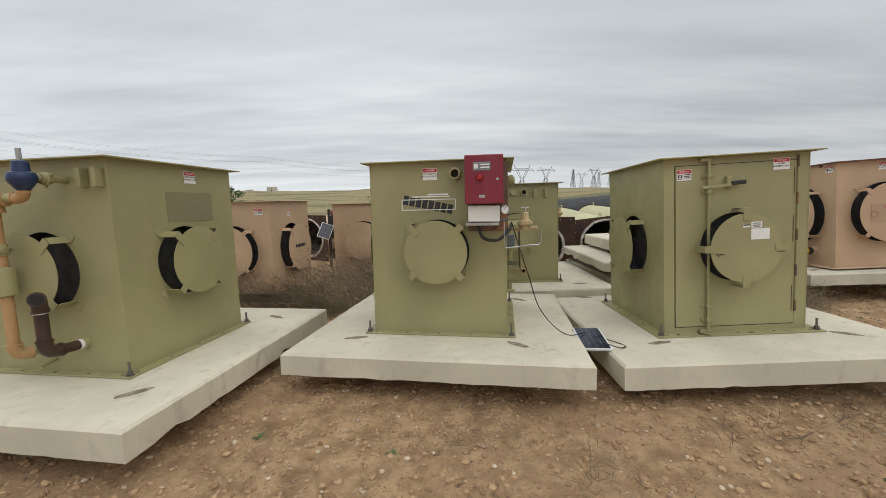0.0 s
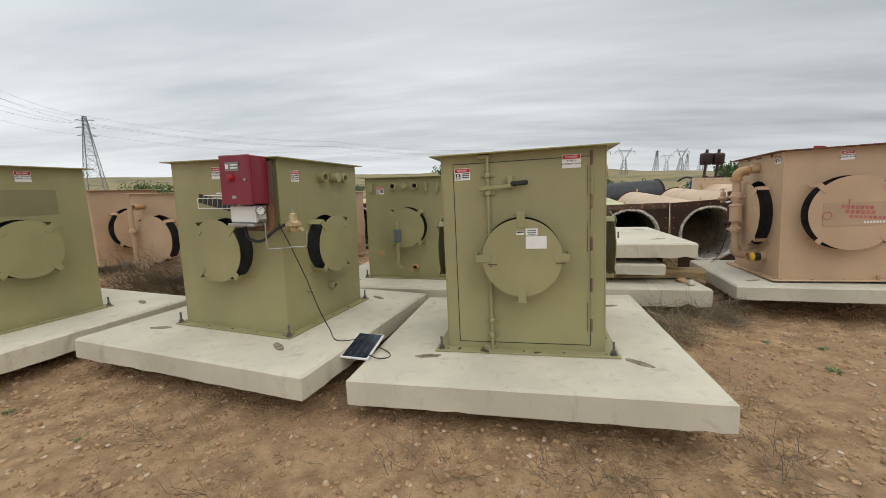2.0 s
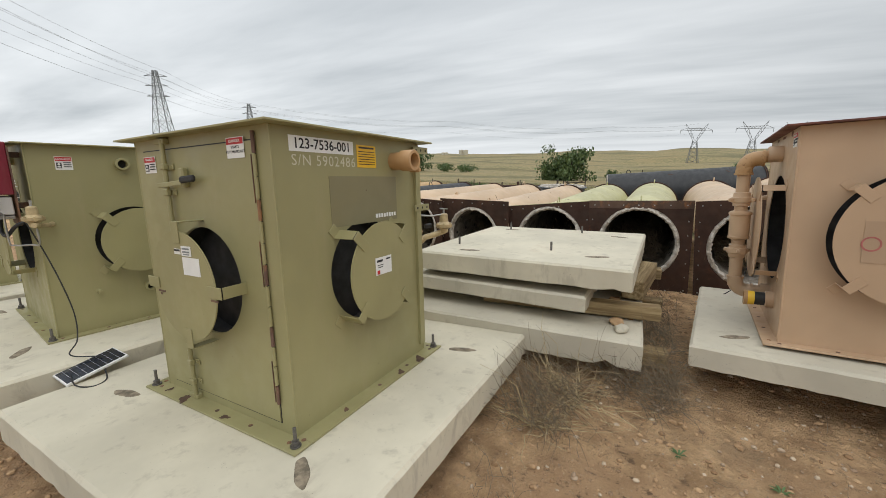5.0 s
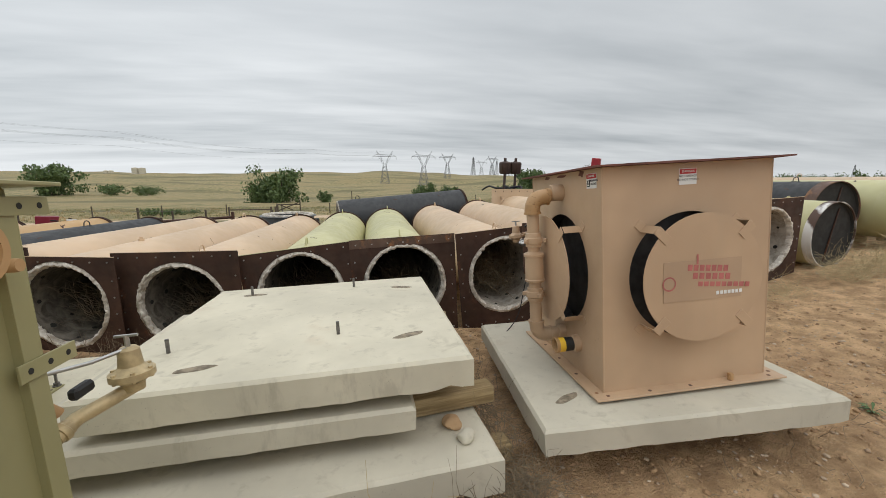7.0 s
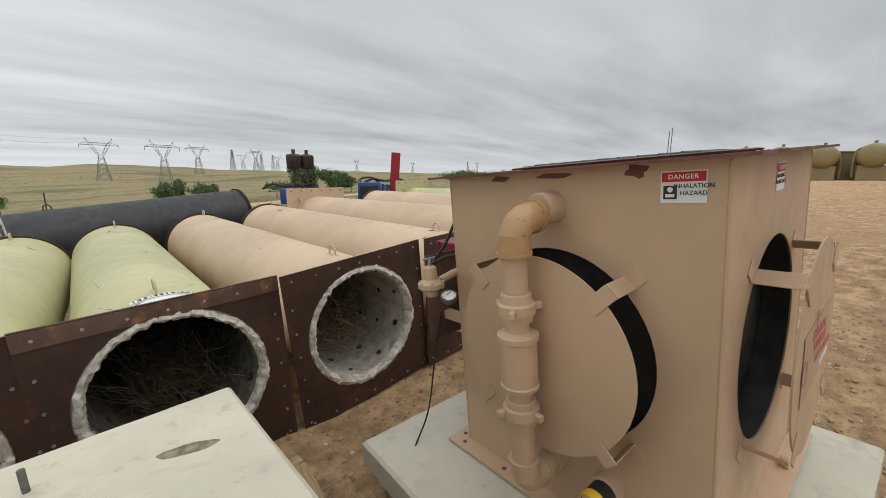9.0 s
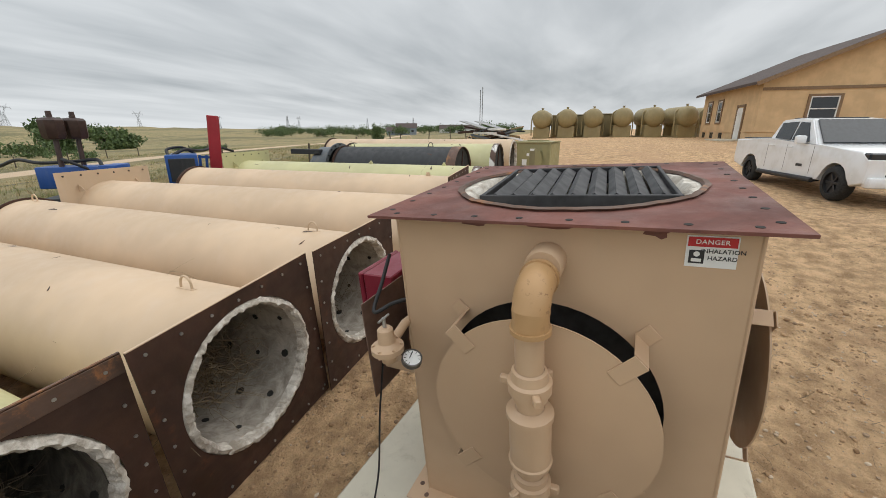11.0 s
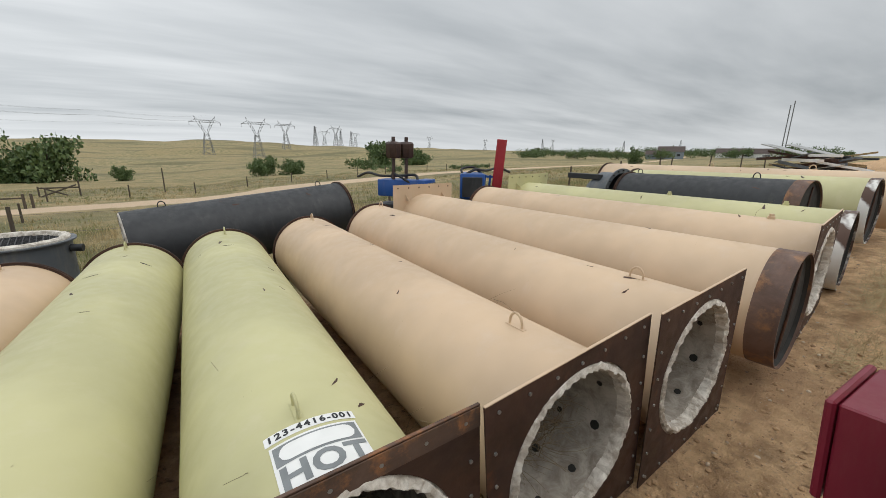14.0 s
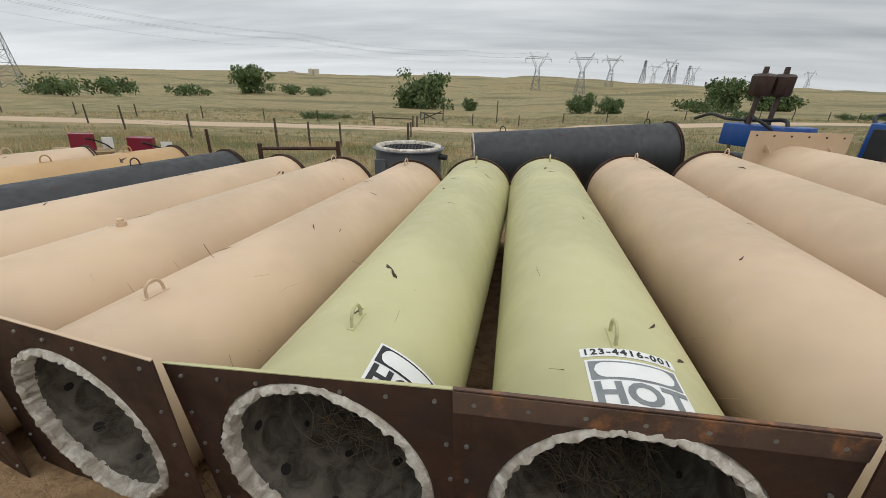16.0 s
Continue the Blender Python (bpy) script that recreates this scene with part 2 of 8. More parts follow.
# inner lining with the shade inside a stack put into its colour
k = Mat("shade_dark_refractory")
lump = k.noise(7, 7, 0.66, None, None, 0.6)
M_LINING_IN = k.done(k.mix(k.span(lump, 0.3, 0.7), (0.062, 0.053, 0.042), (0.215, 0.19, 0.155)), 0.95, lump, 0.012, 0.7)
# the same lining, lighter: daylight reaching in is put into its colour
k = Mat("lit_refractory")
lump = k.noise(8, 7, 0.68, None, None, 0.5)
M_LINING_LIT = k.done(k.mix(k.span(lump, 0.3, 0.7), (0.25, 0.215, 0.175), (0.52, 0.475, 0.41)), 0.95, lump, 0.014, 0.8)
k = Mat("dry_stems")
M_STEMS = k.done(k.mix(k.info.outputs["Random"], (0.105, 0.078, 0.050), (0.22, 0.165, 0.10)), 0.85)
k = Mat("straw_stems")
M_STRAW = k.done(k.mix(k.noise(1.5, 3), (0.36, 0.27, 0.13), (0.56, 0.45, 0.26)), 0.8)
k = Mat("green_weed")
M_WEED = k.done(k.mix(k.noise(9, 3), (0.055, 0.10, 0.03), (0.12, 0.19, 0.065)), 0.7)
k = Mat("tree_leaves")
geo = k.n.new("ShaderNodeNewGeometry")
M_LEAF = k.done(k.mix(geo.outputs["Random Per Island"], (0.048, 0.085, 0.024), (0.125, 0.18, 0.058)), 0.6)
k = Mat("bark")
M_BARK = k.done(k.mix(k.noise(6, 5, 0.6, (3, 3, 0.5)), (0.05, 0.04, 0.03), (0.12, 0.095, 0.07)), 0.9)

# the ground: sandy dirt in the yard, dry grass past it, a dirt road in the valley
k = Mat("sandy_ground")
pos = k.world_pos()
sp = k.n.new("ShaderNodeSeparateXYZ")
k.l.new(pos, sp.inputs[0])
X, Y = sp.outputs[0], sp.outputs[1]
fine, mid, big = k.noise(38, 7, 0.7, None, pos), k.noise(5.5, 6, 0.6, None, pos), k.noise(0.42, 5, 0.6, None, pos)
sand = k.mix(k.span(mid, 0.30, 0.70), (0.38, 0.232, 0.115), (0.74, 0.49, 0.27))
sand = k.mix(k.span(big, 0.46, 0.66), sand, (0.52, 0.325, 0.178))
sand = k.mix(k.math("MULTIPLY", k.span(fine, 0.55, 0.75), 0.6), sand, (0.19, 0.12, 0.068))
grit = k.span(k.voronoi(34, pos).outputs["Distance"], 0.10, 0.24)
sand = k.mix(k.math("MULTIPLY", k.math("SUBTRACT", 1.0, grit), 0.45), sand, (0.62, 0.47, 0.32))
litter = k.math("MULTIPLY", k.span(k.noise(1.1, 6, 0.65, None, pos), 0.56, 0.68), 0.42)
sand = k.mix(litter, sand, (0.205, 0.140, 0.080))
crumb = k.noise(15, 8, 0.72, None, pos, 0.3)
sand = k.mix(k.math("MULTIPLY", k.span(crumb, 0.54, 0.66), k.span(k.noise(0.8, 4, 0.6, None, pos), 0.38, 0.60, 0.2, 0.8)), sand, (0.12, 0.072, 0.039))
gbig, gmid = k.noise(0.022, 5, 0.6, None, pos), k.noise(0.35, 6, 0.65, None, pos)
gfold_shade = k.noise(0.012, 6, 0.62, (0.35, 2.2, 1), pos)
grass = k.mix(k.span(gmid, 0.36, 0.66), (0.155, 0.150, 0.062), (0.36, 0.275, 0.135))
grass = k.mix(k.math("MULTIPLY", k.span(gbig, 0.42, 0.60), 0.7), grass, (0.30, 0.23, 0.108))
# long dark bands: shading of the hill folds put into the grass colour
grass = k.mix(k.math("MULTIPLY", k.span(gfold_shade, 0.50, 0.60), 0.75), grass, (0.115, 0.110, 0.05))
tuft = k.noise(2.2, 7, 0.75, None, pos)
grass = k.mix(k.math("MULTIPLY", k.span(tuft, 0.48, 0.70), 0.45), grass, (0.115, 0.105, 0.05))
# the yard's edge wanders along the stacks and the fence
wob = k.math("MULTIPLY", k.math("SUBTRACT", k.noise(0.5, 4, 0.6, None, pos), 0.5), 3.2)
edge = k.math("ADD", k.math("SUBTRACT", Y, 13.2), wob)
slant = k.math("MULTIPLY", k.math("MAXIMUM", k.math("SUBTRACT", X, 14.0), 0.0), 0.12)
field = k.span(k.math("SUBTRACT", edge, slant), -0.6, 0.8)
base = k.mix(field, sand, grass)
ry = k.math("SUBTRACT", Y, k.math("ADD", 43.0, k.math("MULTIPLY", X, 0.35)))
road = k.math("MULTIPLY", k.span(k.math("ABSOLUTE", k.math("ADD", ry, k.math("MULTIPLY", k.math("SUBTRACT", k.noise(0.08, 2, 0.5, None, pos), 0.5), 2.0))), 2.6, 3.6, 1.0, 0.0), 0.9)
base = k.mix(road, base, (0.60, 0.45, 0.31))
hgt = k.math("ADD", k.math("ADD", k.math("MULTIPLY", mid, 0.7), k.math("MULTIPLY", crumb, 0.9)), k.math("ADD", k.math("MULTIPLY", fine, 0.35), k.math("MULTIPLY", grit, -0.08)))
M_GROUND = k.done(base, 0.94, hgt, 0.075, 1.0)


# ---------------------------------------------------------------- mesh helpers
TINY = {"flange_bolt", "anchor_hole", "bolt_hole", "strap_hole", "paint_scuff", "scorch", "rust_scuff", "print", "faded_mark", "white_mark", "painted_mark", "logo_mark", "logo_outline", "stickers", "door_gap", "weld_line", "mesh_grate"}


def part(name, bm, material, parent=None, label="", angle=35.0):
    """Links a bmesh as one mesh object, under its thing where one is given."""
    me = bpy.data.meshes.new(name)
    bmesh.ops.recalc_face_normals(bm, faces=bm.faces)
    for f in bm.faces:
        f.smooth = True
    bm.to_mesh(me)
    bm.free()
    me.set_sharp_from_angle(angle=radians(angle))
    me.materials.append(material)
    ob = new(name, me)
    ob.parent = parent
    if label:
        tagged(ob, label)
    if name in TINY:
        tagged(ob, kind="stuff")
    return ob


def thing(name, m, label, category, group="", kind=""):
    ob = new(name)
    ob.empty_display_size = 0.1
    ob.matrix_basis = m
    return tagged(ob, label, category, group, kind)


def moved(bm, verts, m):
    bmesh.ops.transform(bm, matrix=m, verts=verts)
    return verts


def box(bm, c, s, bevel=0.0, m=None, seg=1):
    v = bmesh.ops.create_cube(bm, size=1.0)["verts"]
    moved(bm, v, Matrix.Translation(c) @ Matrix.Diagonal((*s, 1)))
    if bevel:
        es = list({e for q in v for e in q.link_edges})
        r = bmesh.ops.bevel(bm, geom=es, offset=bevel, segments=seg, affect="EDGES", profile=0.5)
        v = list({q for f in r["faces"] for q in f.verts} | {q for q in v if q.is_valid})
    if m is not None:
        moved(bm, v, m)
    return v


def axis_m(p0, p1):
    d = Vector(p1) - Vector(p0)
    return Matrix.Translation((Vector(p0) + Vector(p1)) / 2) @ d.to_track_quat("Z", "Y").to_matrix().to_4x4(), d.length


def cyl(bm, p0, p1, r, r2=None, seg=24, caps=True, m=None):
    a, n = axis_m(p0, p1)
    v = bmesh.ops.create_cone(bm, cap_ends=caps, segments=seg, radius1=r, radius2=r if r2 is None else r2, depth=n)["verts"]
    moved(bm, v, (m @ a) if m is not None else a)
    return v


def ball(bm, c, r, seg=16, rings=10, scale=(1, 1, 1)):
    v = bmesh.ops.create_uvsphere(bm, u_segments=seg, v_segments=rings, radius=r)["verts"]
    return moved(bm, v, Matrix.Translation(c) @ Matrix.Diagonal((*scale, 1)))


def lathe(bm, profile, seg=32, m=None, wobble=None):
    """Turns a profile of (radius, height) pairs about z."""
    rings = []
    for i, (r, h) in enumerate(profile):
        ring = []
        for j in range(seg):
            a = 2 * math.pi * j / seg
            rr = r + (wobble(i, a) if wobble else 0.0)
            p = Vector((rr * math.cos(a), rr * math.sin(a), h))
            ring.append(bm.verts.new(m @ p if m is not None else p))
        rings.append(ring)
    for a, b in zip(rings, rings[1:]):
        for j in range(seg):
            bm.faces.new((a[j], a[(j + 1) % seg], b[(j + 1) % seg], b[j]))
    return rings


def tube(bm, pts, r, seg=10, m=None):
    """A round bar or hose through the points, with closed ends."""
    pts = [Vector(p) for p in pts]
    rings, up = [], Vector((0.13, 0.21, 0.97)).normalized()
    for i, p in enumerate(pts):
        d = (pts[min(i + 1, len(pts) - 1)] - pts[max(i - 1, 0)]).normalized()
        s = d.cross(up)
        s = s.normalized() if s.length > 1e-3 else d.cross(Vector((1, 0, 0))).normalized()
        t = s.cross(d)
        ring = []
        for j in range(seg):
            a = 2 * math.pi * j / seg
            q = p + (s * math.cos(a) + t * math.sin(a)) * r
            ring.append(bm.verts.new(m @ q if m is not None else q))
        rings.append(ring)
    for a, b in zip(rings, rings[1:]):
        for j in range(seg):
            bm.faces.new((a[j], a[(j + 1) % seg], b[(j + 1) % seg], b[j]))
    bm.faces.new(rings[0][::-1])
    bm.faces.new(rings[-1])


def bend(pts, n=8):
    """A smooth run through the points (Catmull-Rom)."""
    p = [Vector(q) for q in pts]
    p = [2 * p[0] - p[1]] + p + [2 * p[-1] - p[-2]]
    out = []
    for a, b, c, d in zip(p, p[1:], p[2:], p[3:]):
        for i in range(n):
            t = i / n
            out.append(0.5 * ((2 * b) + (c - a) * t + (2 * a - 5 * b + 4 * c - d) * t * t + (3 * b - a - 3 * c + d) * t ** 3))
    return out + [p[-2]]


def holed_plate(bm, w, h, r, cx=0.0, cz=0.0, thick=0.006, seg=48, m=None, wobble=None):
    """A plate in the xz plane from z=0 to h, centred in x, with a round hole; its face looks to -y."""
    def mk(x, y, z):
        p = Vector((x, y, z))
        return bm.verts.new(m @ p if m is not None else p)
    loops = {}
    for y in (0.0, thick):
        inner, outer = [], []
        for j in range(seg):
            a = 2 * math.pi * (j + 0.5) / seg
            ca, sa = math.cos(a), math.sin(a)
            rr = r + (wobble(a) if wobble else 0)
            inner.append(mk(cx + rr * ca, y, cz + rr * sa))
            k1 = ((w / 2 - cx) if ca > 0 else (w / 2 + cx)) / max(abs(ca), 1e-9)
            k2 = ((h - cz) if sa > 0 else cz) / max(abs(sa), 1e-9)
            q = min(k1, k2)
            outer.append(mk(cx + q * ca, y, cz + q * sa))
        corners = {}
        for x, z in ((-w / 2, 0), (w / 2, 0), (w / 2, h), (-w / 2, h)):
            corners[(x, z)] = mk(x, y, z)
        loops[y] = (inner, outer, corners)
    def ang(x, z):
        return math.atan2(z - cz, x - cx) % (2 * math.pi)
    for y, (inner, outer, corners) in loops.items():
        for j in range(seg):
            k2 = (j + 1) % seg
            a0, a1 = 2 * math.pi * (j + 0.5) / seg, 2 * math.pi * (j + 1.5) / seg
            mid = [c for (x, z), c in corners.items() if a0 < ang(x, z) <= a1 or a0 < ang(x, z) + 2 * math.pi <= a1]
            bm.faces.new([inner[j], outer[j]] + mid + [outer[k2], inner[k2]])
    (i0, o0, c0), (i1, o1, c1) = loops[0.0], loops[thick]
    for j in range(seg):
        k2 = (j + 1) % seg
        bm.faces.new((i0[j], i0[k2], i1[k2], i1[j]))
    ring0 = sorted([(ang(x, z), c) for (x, z), c in c0.items()] + [((2 * math.pi * (j + 0.5) / seg), o0[j]) for j in range(seg)], key=lambda q: q[0])
    ring1 = sorted([(ang(x, z), c) for (x, z), c in c1.items()] + [((2 * math.pi * (j + 0.5) / seg), o1[j]) for j in range(seg)], key=lambda q: q[0])
    n = len(ring0)
    for j in range(n):
        bm.faces.new((ring0[j][1], ring0[(j + 1) % n][1], ring1[(j + 1) % n][1], ring1[j][1]))


def quad(bm, w, h, m, thick=0.0016):
    """A thin sheet in the xz plane about the origin of m, its face to -y."""
    box(bm, (0, -thick / 2, 0), (w, thick, h), 0, m)


def lettering(words, size, material, parent, m, name="lettering", align="CENTER", spread=1.0, shear=0.0, bold=0.012):
    """Words as a mesh, standing in the xz plane of m and facing -y."""
    cu = bpy.data.curves.new("words", "FONT")
    cu.body, cu.size, cu.align_x, cu.align_y, cu.space_character, cu.shear = words, size, align, "CENTER", spread, shear
    cu.extrude, cu.resolution_u, cu.offset = 0.0004, 3, size * bold
    tmp = bpy.data.objects.new("words", cu)
    scene.collection.objects.link(tmp)
    bpy.context.view_layer.update()
    me = bpy.data.meshes.new_from_object(tmp.evaluated_get(bpy.context.evaluated_depsgraph_get()))
    bpy.data.objects.remove(tmp)
    bpy.data.curves.remove(cu)
    me.materials.clear()
    me.materials.append(material)
    ob = new(name, me)
    ob.parent = parent
    ob.matrix_basis = m @ pose(0, 0, 0, 90, 0, 0)
    return ob


# ---------------------------------------------------------------- the ground
def ease(x, pts):
    """A smooth curve through (x, value) pairs."""
    if x <= pts[0][0]:
        return pts[0][1]
    for (a, u), (b, v) in zip(pts, pts[1:]):
        if x <= b:
            t = (x - a) / (b - a)
            return u + (v - u) * t * t * (3 - 2 * t)
    return pts[-1][1]


def slope(x, pts):
    for (a, u), (b, v) in zip(pts, pts[1:]):
        if x <= b:
            return u + (v - u) * (x - a) / (b - a)
    return pts[-1][1]


def ground_z(x, y):
    rise_x = slope(x, [(-3000, 0.0), (-6, 0.02), (1, 0.0), (4, 0.03), (6, 0.07), (8, 0.24), (10, 0.46), (12, 0.74), (16, 0.88), (36, 1.40), (80, 1.7), (3000, 2.0)])
    tilt = slope(x, [(-3000, 0.0), (3, 0.0), (10, 1.0), (20, 0.6), (40, 0.0), (3000, 0.0)])
    fall = tilt * -0.032 * (max(-6.0, min(y, 14.0)) - 6.0)
    dip = -0.5 * ease(x, [(11, 0.0), (15, 1.0), (21, 1.0), (30, 0.0)]) * ease(-y, [(-4.5, 0.0), (-0.5, 1.0)])
    valley = slope(y, [(-3000, 0.0), (5, 0.0), (9, -0.06), (14, -0.20), (45, -1.9), (75, -3.0), (130, -4.5), (300, -8.0), (450, -8.0), (600, -2.0), (900, 14.0), (1100, 16.0), (3000, 10.0)])
    flat = ease(x, [(-60, 1.0), (120, 1.0), (400, 0.5), (1200, 0.2)])
    hills = 0.0
    if y > 110:
        k2 = min(1.0, (y - 110) / 200)
        hills = k2 * 8.0 * flat * noise.noise(Vector((x * 0.006, y * 0.011, 3.1))) + k2 * 3.4 * noise.noise(Vector((x * 0.02, y * 0.03, 7.7)))
    west = ease(-x, [(60, 0.0), (500, 1.0)]) * min(1.0, max(0.0, (y - 60) / 200)) * -3.0
    base = rise_x + fall + dip + valley * flat + hills + west
    n1 = noise.noise(Vector((x * 0.8, y * 0.8, 0.3))) * 0.035
    n2 = noise.noise(Vector((x * 2.6, y * 2.6, 5.0))) * 0.030
    n3 = noise.noise(Vector((x * 8.0, y * 8.0, 9.0))) * 0.017
    near = ease(math.hypot(x - 3, y - 4), [(14, 1.0), (60, 0.4)])
    return base + (n1 + n2 + n3) * near - 0.02


def spread_axis(lo, hi, step, reach, grow=1.16):
    mid = [lo + i * step for i in range(int((hi - lo) / step) + 1)]
    out, s, v = [], step, mid[-1]
    while v < reach:
        s *= grow
        v += s
        out.append(v)
    left, s, v = [], step, mid[0]
    while v > -reach:
        s *= grow
        v -= s
        left.append(v)
    return left[::-1] + mid + out


xs, ys = spread_axis(-5.0, 14.0, 0.09, 2600, 1.10), spread_axis(-1.0, 15.0, 0.09, 2600, 1.07)
verts = [(x, y, ground_z(x, y)) for y in ys for x in xs]
nx = len(xs)
faces = [(j * nx + i, j * nx + i + 1, (j + 1) * nx + i + 1, (j + 1) * nx + i) for j in range(len(ys) - 1) for i in range(nx - 1)]
me = bpy.data.meshes.new("ground")
me.from_pydata(verts, [], faces)
me.polygons.foreach_set("use_smooth", [True] * len(faces))
me.materials.append(M_GROUND)
tagged(new("ground", me), "sandy tan dirt yard running into dry grass hills", "ground", kind="structure")


# ---------------------------------------------------------------- concrete pads
def slab(name, m, w, d, t, material, label, seed=1, holes=(), chips=3, parent=None):
    """A cast slab with chamfered top edges, slots cast into it and broken arrises; its top lies at z = 0."""
    rng = random.Random(seed)
    bm = bmesh.new()
    nx2, ny2 = 26, 26
    ch = 0.018
    prof = [(-t, 0.0), (-ch, 0.0), (0.0, ch)]
    grid = []
    bites = [(rng.choice("lrfb"), rng.uniform(-1, 1), rng.uniform(0.05, 0.13), rng.uniform(0.02, 0.05)) for _ in range(chips)]
    rim = []
    n_side = 28
    for side in range(4):
        for i in range(n_side):
            u = -1 + 2 * i / n_side
            rim.append([(u, -1, "f"), (1, u, "r"), (-u, 1, "b"), (-1, -u, "l")][side])
    rings = []
    for lvl, (z, inset) in enumerate(prof):
        ring = []
        for u, v, s in rim:
            x, y = u * (w / 2 - inset), v * (d / 2 - inset)
            zz = z
            for bs, pos_, wd, dp in bites:
                if bs == s:
                    q = u if s in "fb" else v
                    dist = abs(q - pos_) * (w if s in "fb" else d) / 2
                    if dist < wd:
                        kf = (1 - dist / wd) * dp
                        if lvl == 0:
                            zz += kf * 0.9
                            x -= kf * 0.5 * (u if s in "lr" else 0)
                            y -= kf * 0.5 * (v if s in "fb" else 0)
            jit = 0.004 if lvl == 0 else 0.0015
            ring.append(bm.verts.new((x + rng.uniform(-jit, jit), y + rng.uniform(-jit, jit), zz + rng.uniform(-jit, jit) * (1 if lvl < 2 else 0.2))))
        rings.append(ring)
    n = len(rim)
    for a, b in zip(rings, rings[1:]):
        for j in range(n):
            bm.faces.new((a[j], a[(j + 1) % n], b[(j + 1) % n], b[j]))
    bm.faces.new(rings[-1])
    bm.faces.new(rings[0][::-1])
    pad = part(name, bm, material, parent, "", 30)
    pad.matrix_basis = m
    if parent is None:
        tagged(pad, label, "slab", "precast concrete pads")
    for x, y, a in holes:
        bm = bmesh.new()
        lathe(bm, [(0.105, 0.0005), (0.098, 0.003), (0.045, 0.0035), (0.0, 0.0036)], 22, pose(x, y, 0.0, 0, 0, a) @ Matrix.Diagonal((1, 0.32, 1, 1)), lambda i, q: 0.006 * math.sin(5 * q + x * 9) if i < 2 else 0)
        part("lifting_pocket", bm, M_POCKET, pad, "dirt-filled lifting slot with a ragged rim")
    return pad


M_POCKET = plain("dirty_concrete_pocket", (0.23, 0.19, 0.135), 0.95, 0, 0.45, 22, 0.004)


def stud(bm, x, y, z=0.0, h=0.09):
    cyl(bm, (x, y, z), (x, y, z + h), 0.009, seg=8)
    cyl(bm, (x, y, z + 0.012), (x, y, z + 0.032), 0.019, seg=6)
    cyl(bm, (x, y, z + 0.004), (x, y, z + 0.010), 0.027, seg=12)


# ---------------------------------------------------------------- burner boxes
def danger_sign(parent, m, w=0.13, h=0.10, lines=3, picto=False, words=()):
    bm = bmesh.new()
    quad(bm, w, h, m)
    s = part("warning_sticker", bm, M_STICKER, parent, "white danger sticker with a red heading")
    bm = bmesh.new()
    quad(bm, w * 0.94, h * 0.30, m @ pose(0, -0.0018, h * 0.31))
    part("heading", bm, M_SIGNRED, s)
    lettering("DANGER", h * 0.20, M_STICKER, s, m @ pose(0, -0.0040, h * 0.31), "heading_words", spread=1.1)
    if words:
        for i, line in enumerate(words):
            lettering(line, h * 0.185, M_INK, s, m @ pose(w * (0.22 if picto else 0), -0.0022, h * (0.02 - 0.22 * i)), "words")
    else:
        bm = bmesh.new()
        x0 = w * 0.2 if picto else 0.0
        for i in range(lines):
            quad(bm, w * (0.44 if picto else 0.74), h * 0.07, m @ pose(x0, -0.0018, h * (0.04 - 0.15 * i)))
        part("print", bm, M_INK, s)
    if picto:
        bm = bmesh.new()
        quad(bm, w * 0.30, h * 0.42, m @ pose(-w * 0.28, -0.0018, -h * 0.17))
        part("pictogram", bm, M_INK, s)
        bm = bmesh.new()
        lathe(bm, [(h * 0.085, 0), (0.0001, 0.0004)], 12, m @ pose(-w * 0.28, -0.0038, -h * 0.08, 90, 0, 0))
        quad(bm, w * 0.2, h * 0.10, m @ pose(-w * 0.28, -0.0036, -h * 0.27))
        part("pictogram_figure", bm, M_STICKER, s)
    return s


def cover(parent, face, r, z, paint_, gap=0.13, out=0.0, x=0.0, turn=45, arms=4):
    """A round wind cover held off an air inlet by folded arms; face is the pose of the wall, its outside to -y."""
    c = face @ pose(x, 0, z)
    bm = bmesh.new()
    a, b = c @ Vector((0, -gap, 0)), c @ Vector((0, -gap - 0.006, 0))
    cyl(bm, a, b, r, seg=56)
    cov = part("wind_cover", bm, paint_, parent)
    for i in range(arms):
        t = radians(turn + i * 360 / arms)
        m = c @ Matrix.Rotation(t, 4, Vector((0, -1, 0)))
        bm = bmesh.new()
        w = 0.058
        box(bm, (r + 0.045, -gap / 2, 0), (0.005, gap, w), 0.0015, m)
        box(bm, (r - 0.006, -gap - 0.009, 0), (0.108, 0.005, w), 0.0015, m)
        box(bm, (r + 0.072, -0.003, 0), (0.055, 0.005, w), 0.0015, m)
        part("cover_arm", bm, paint_, cov)
    return cov


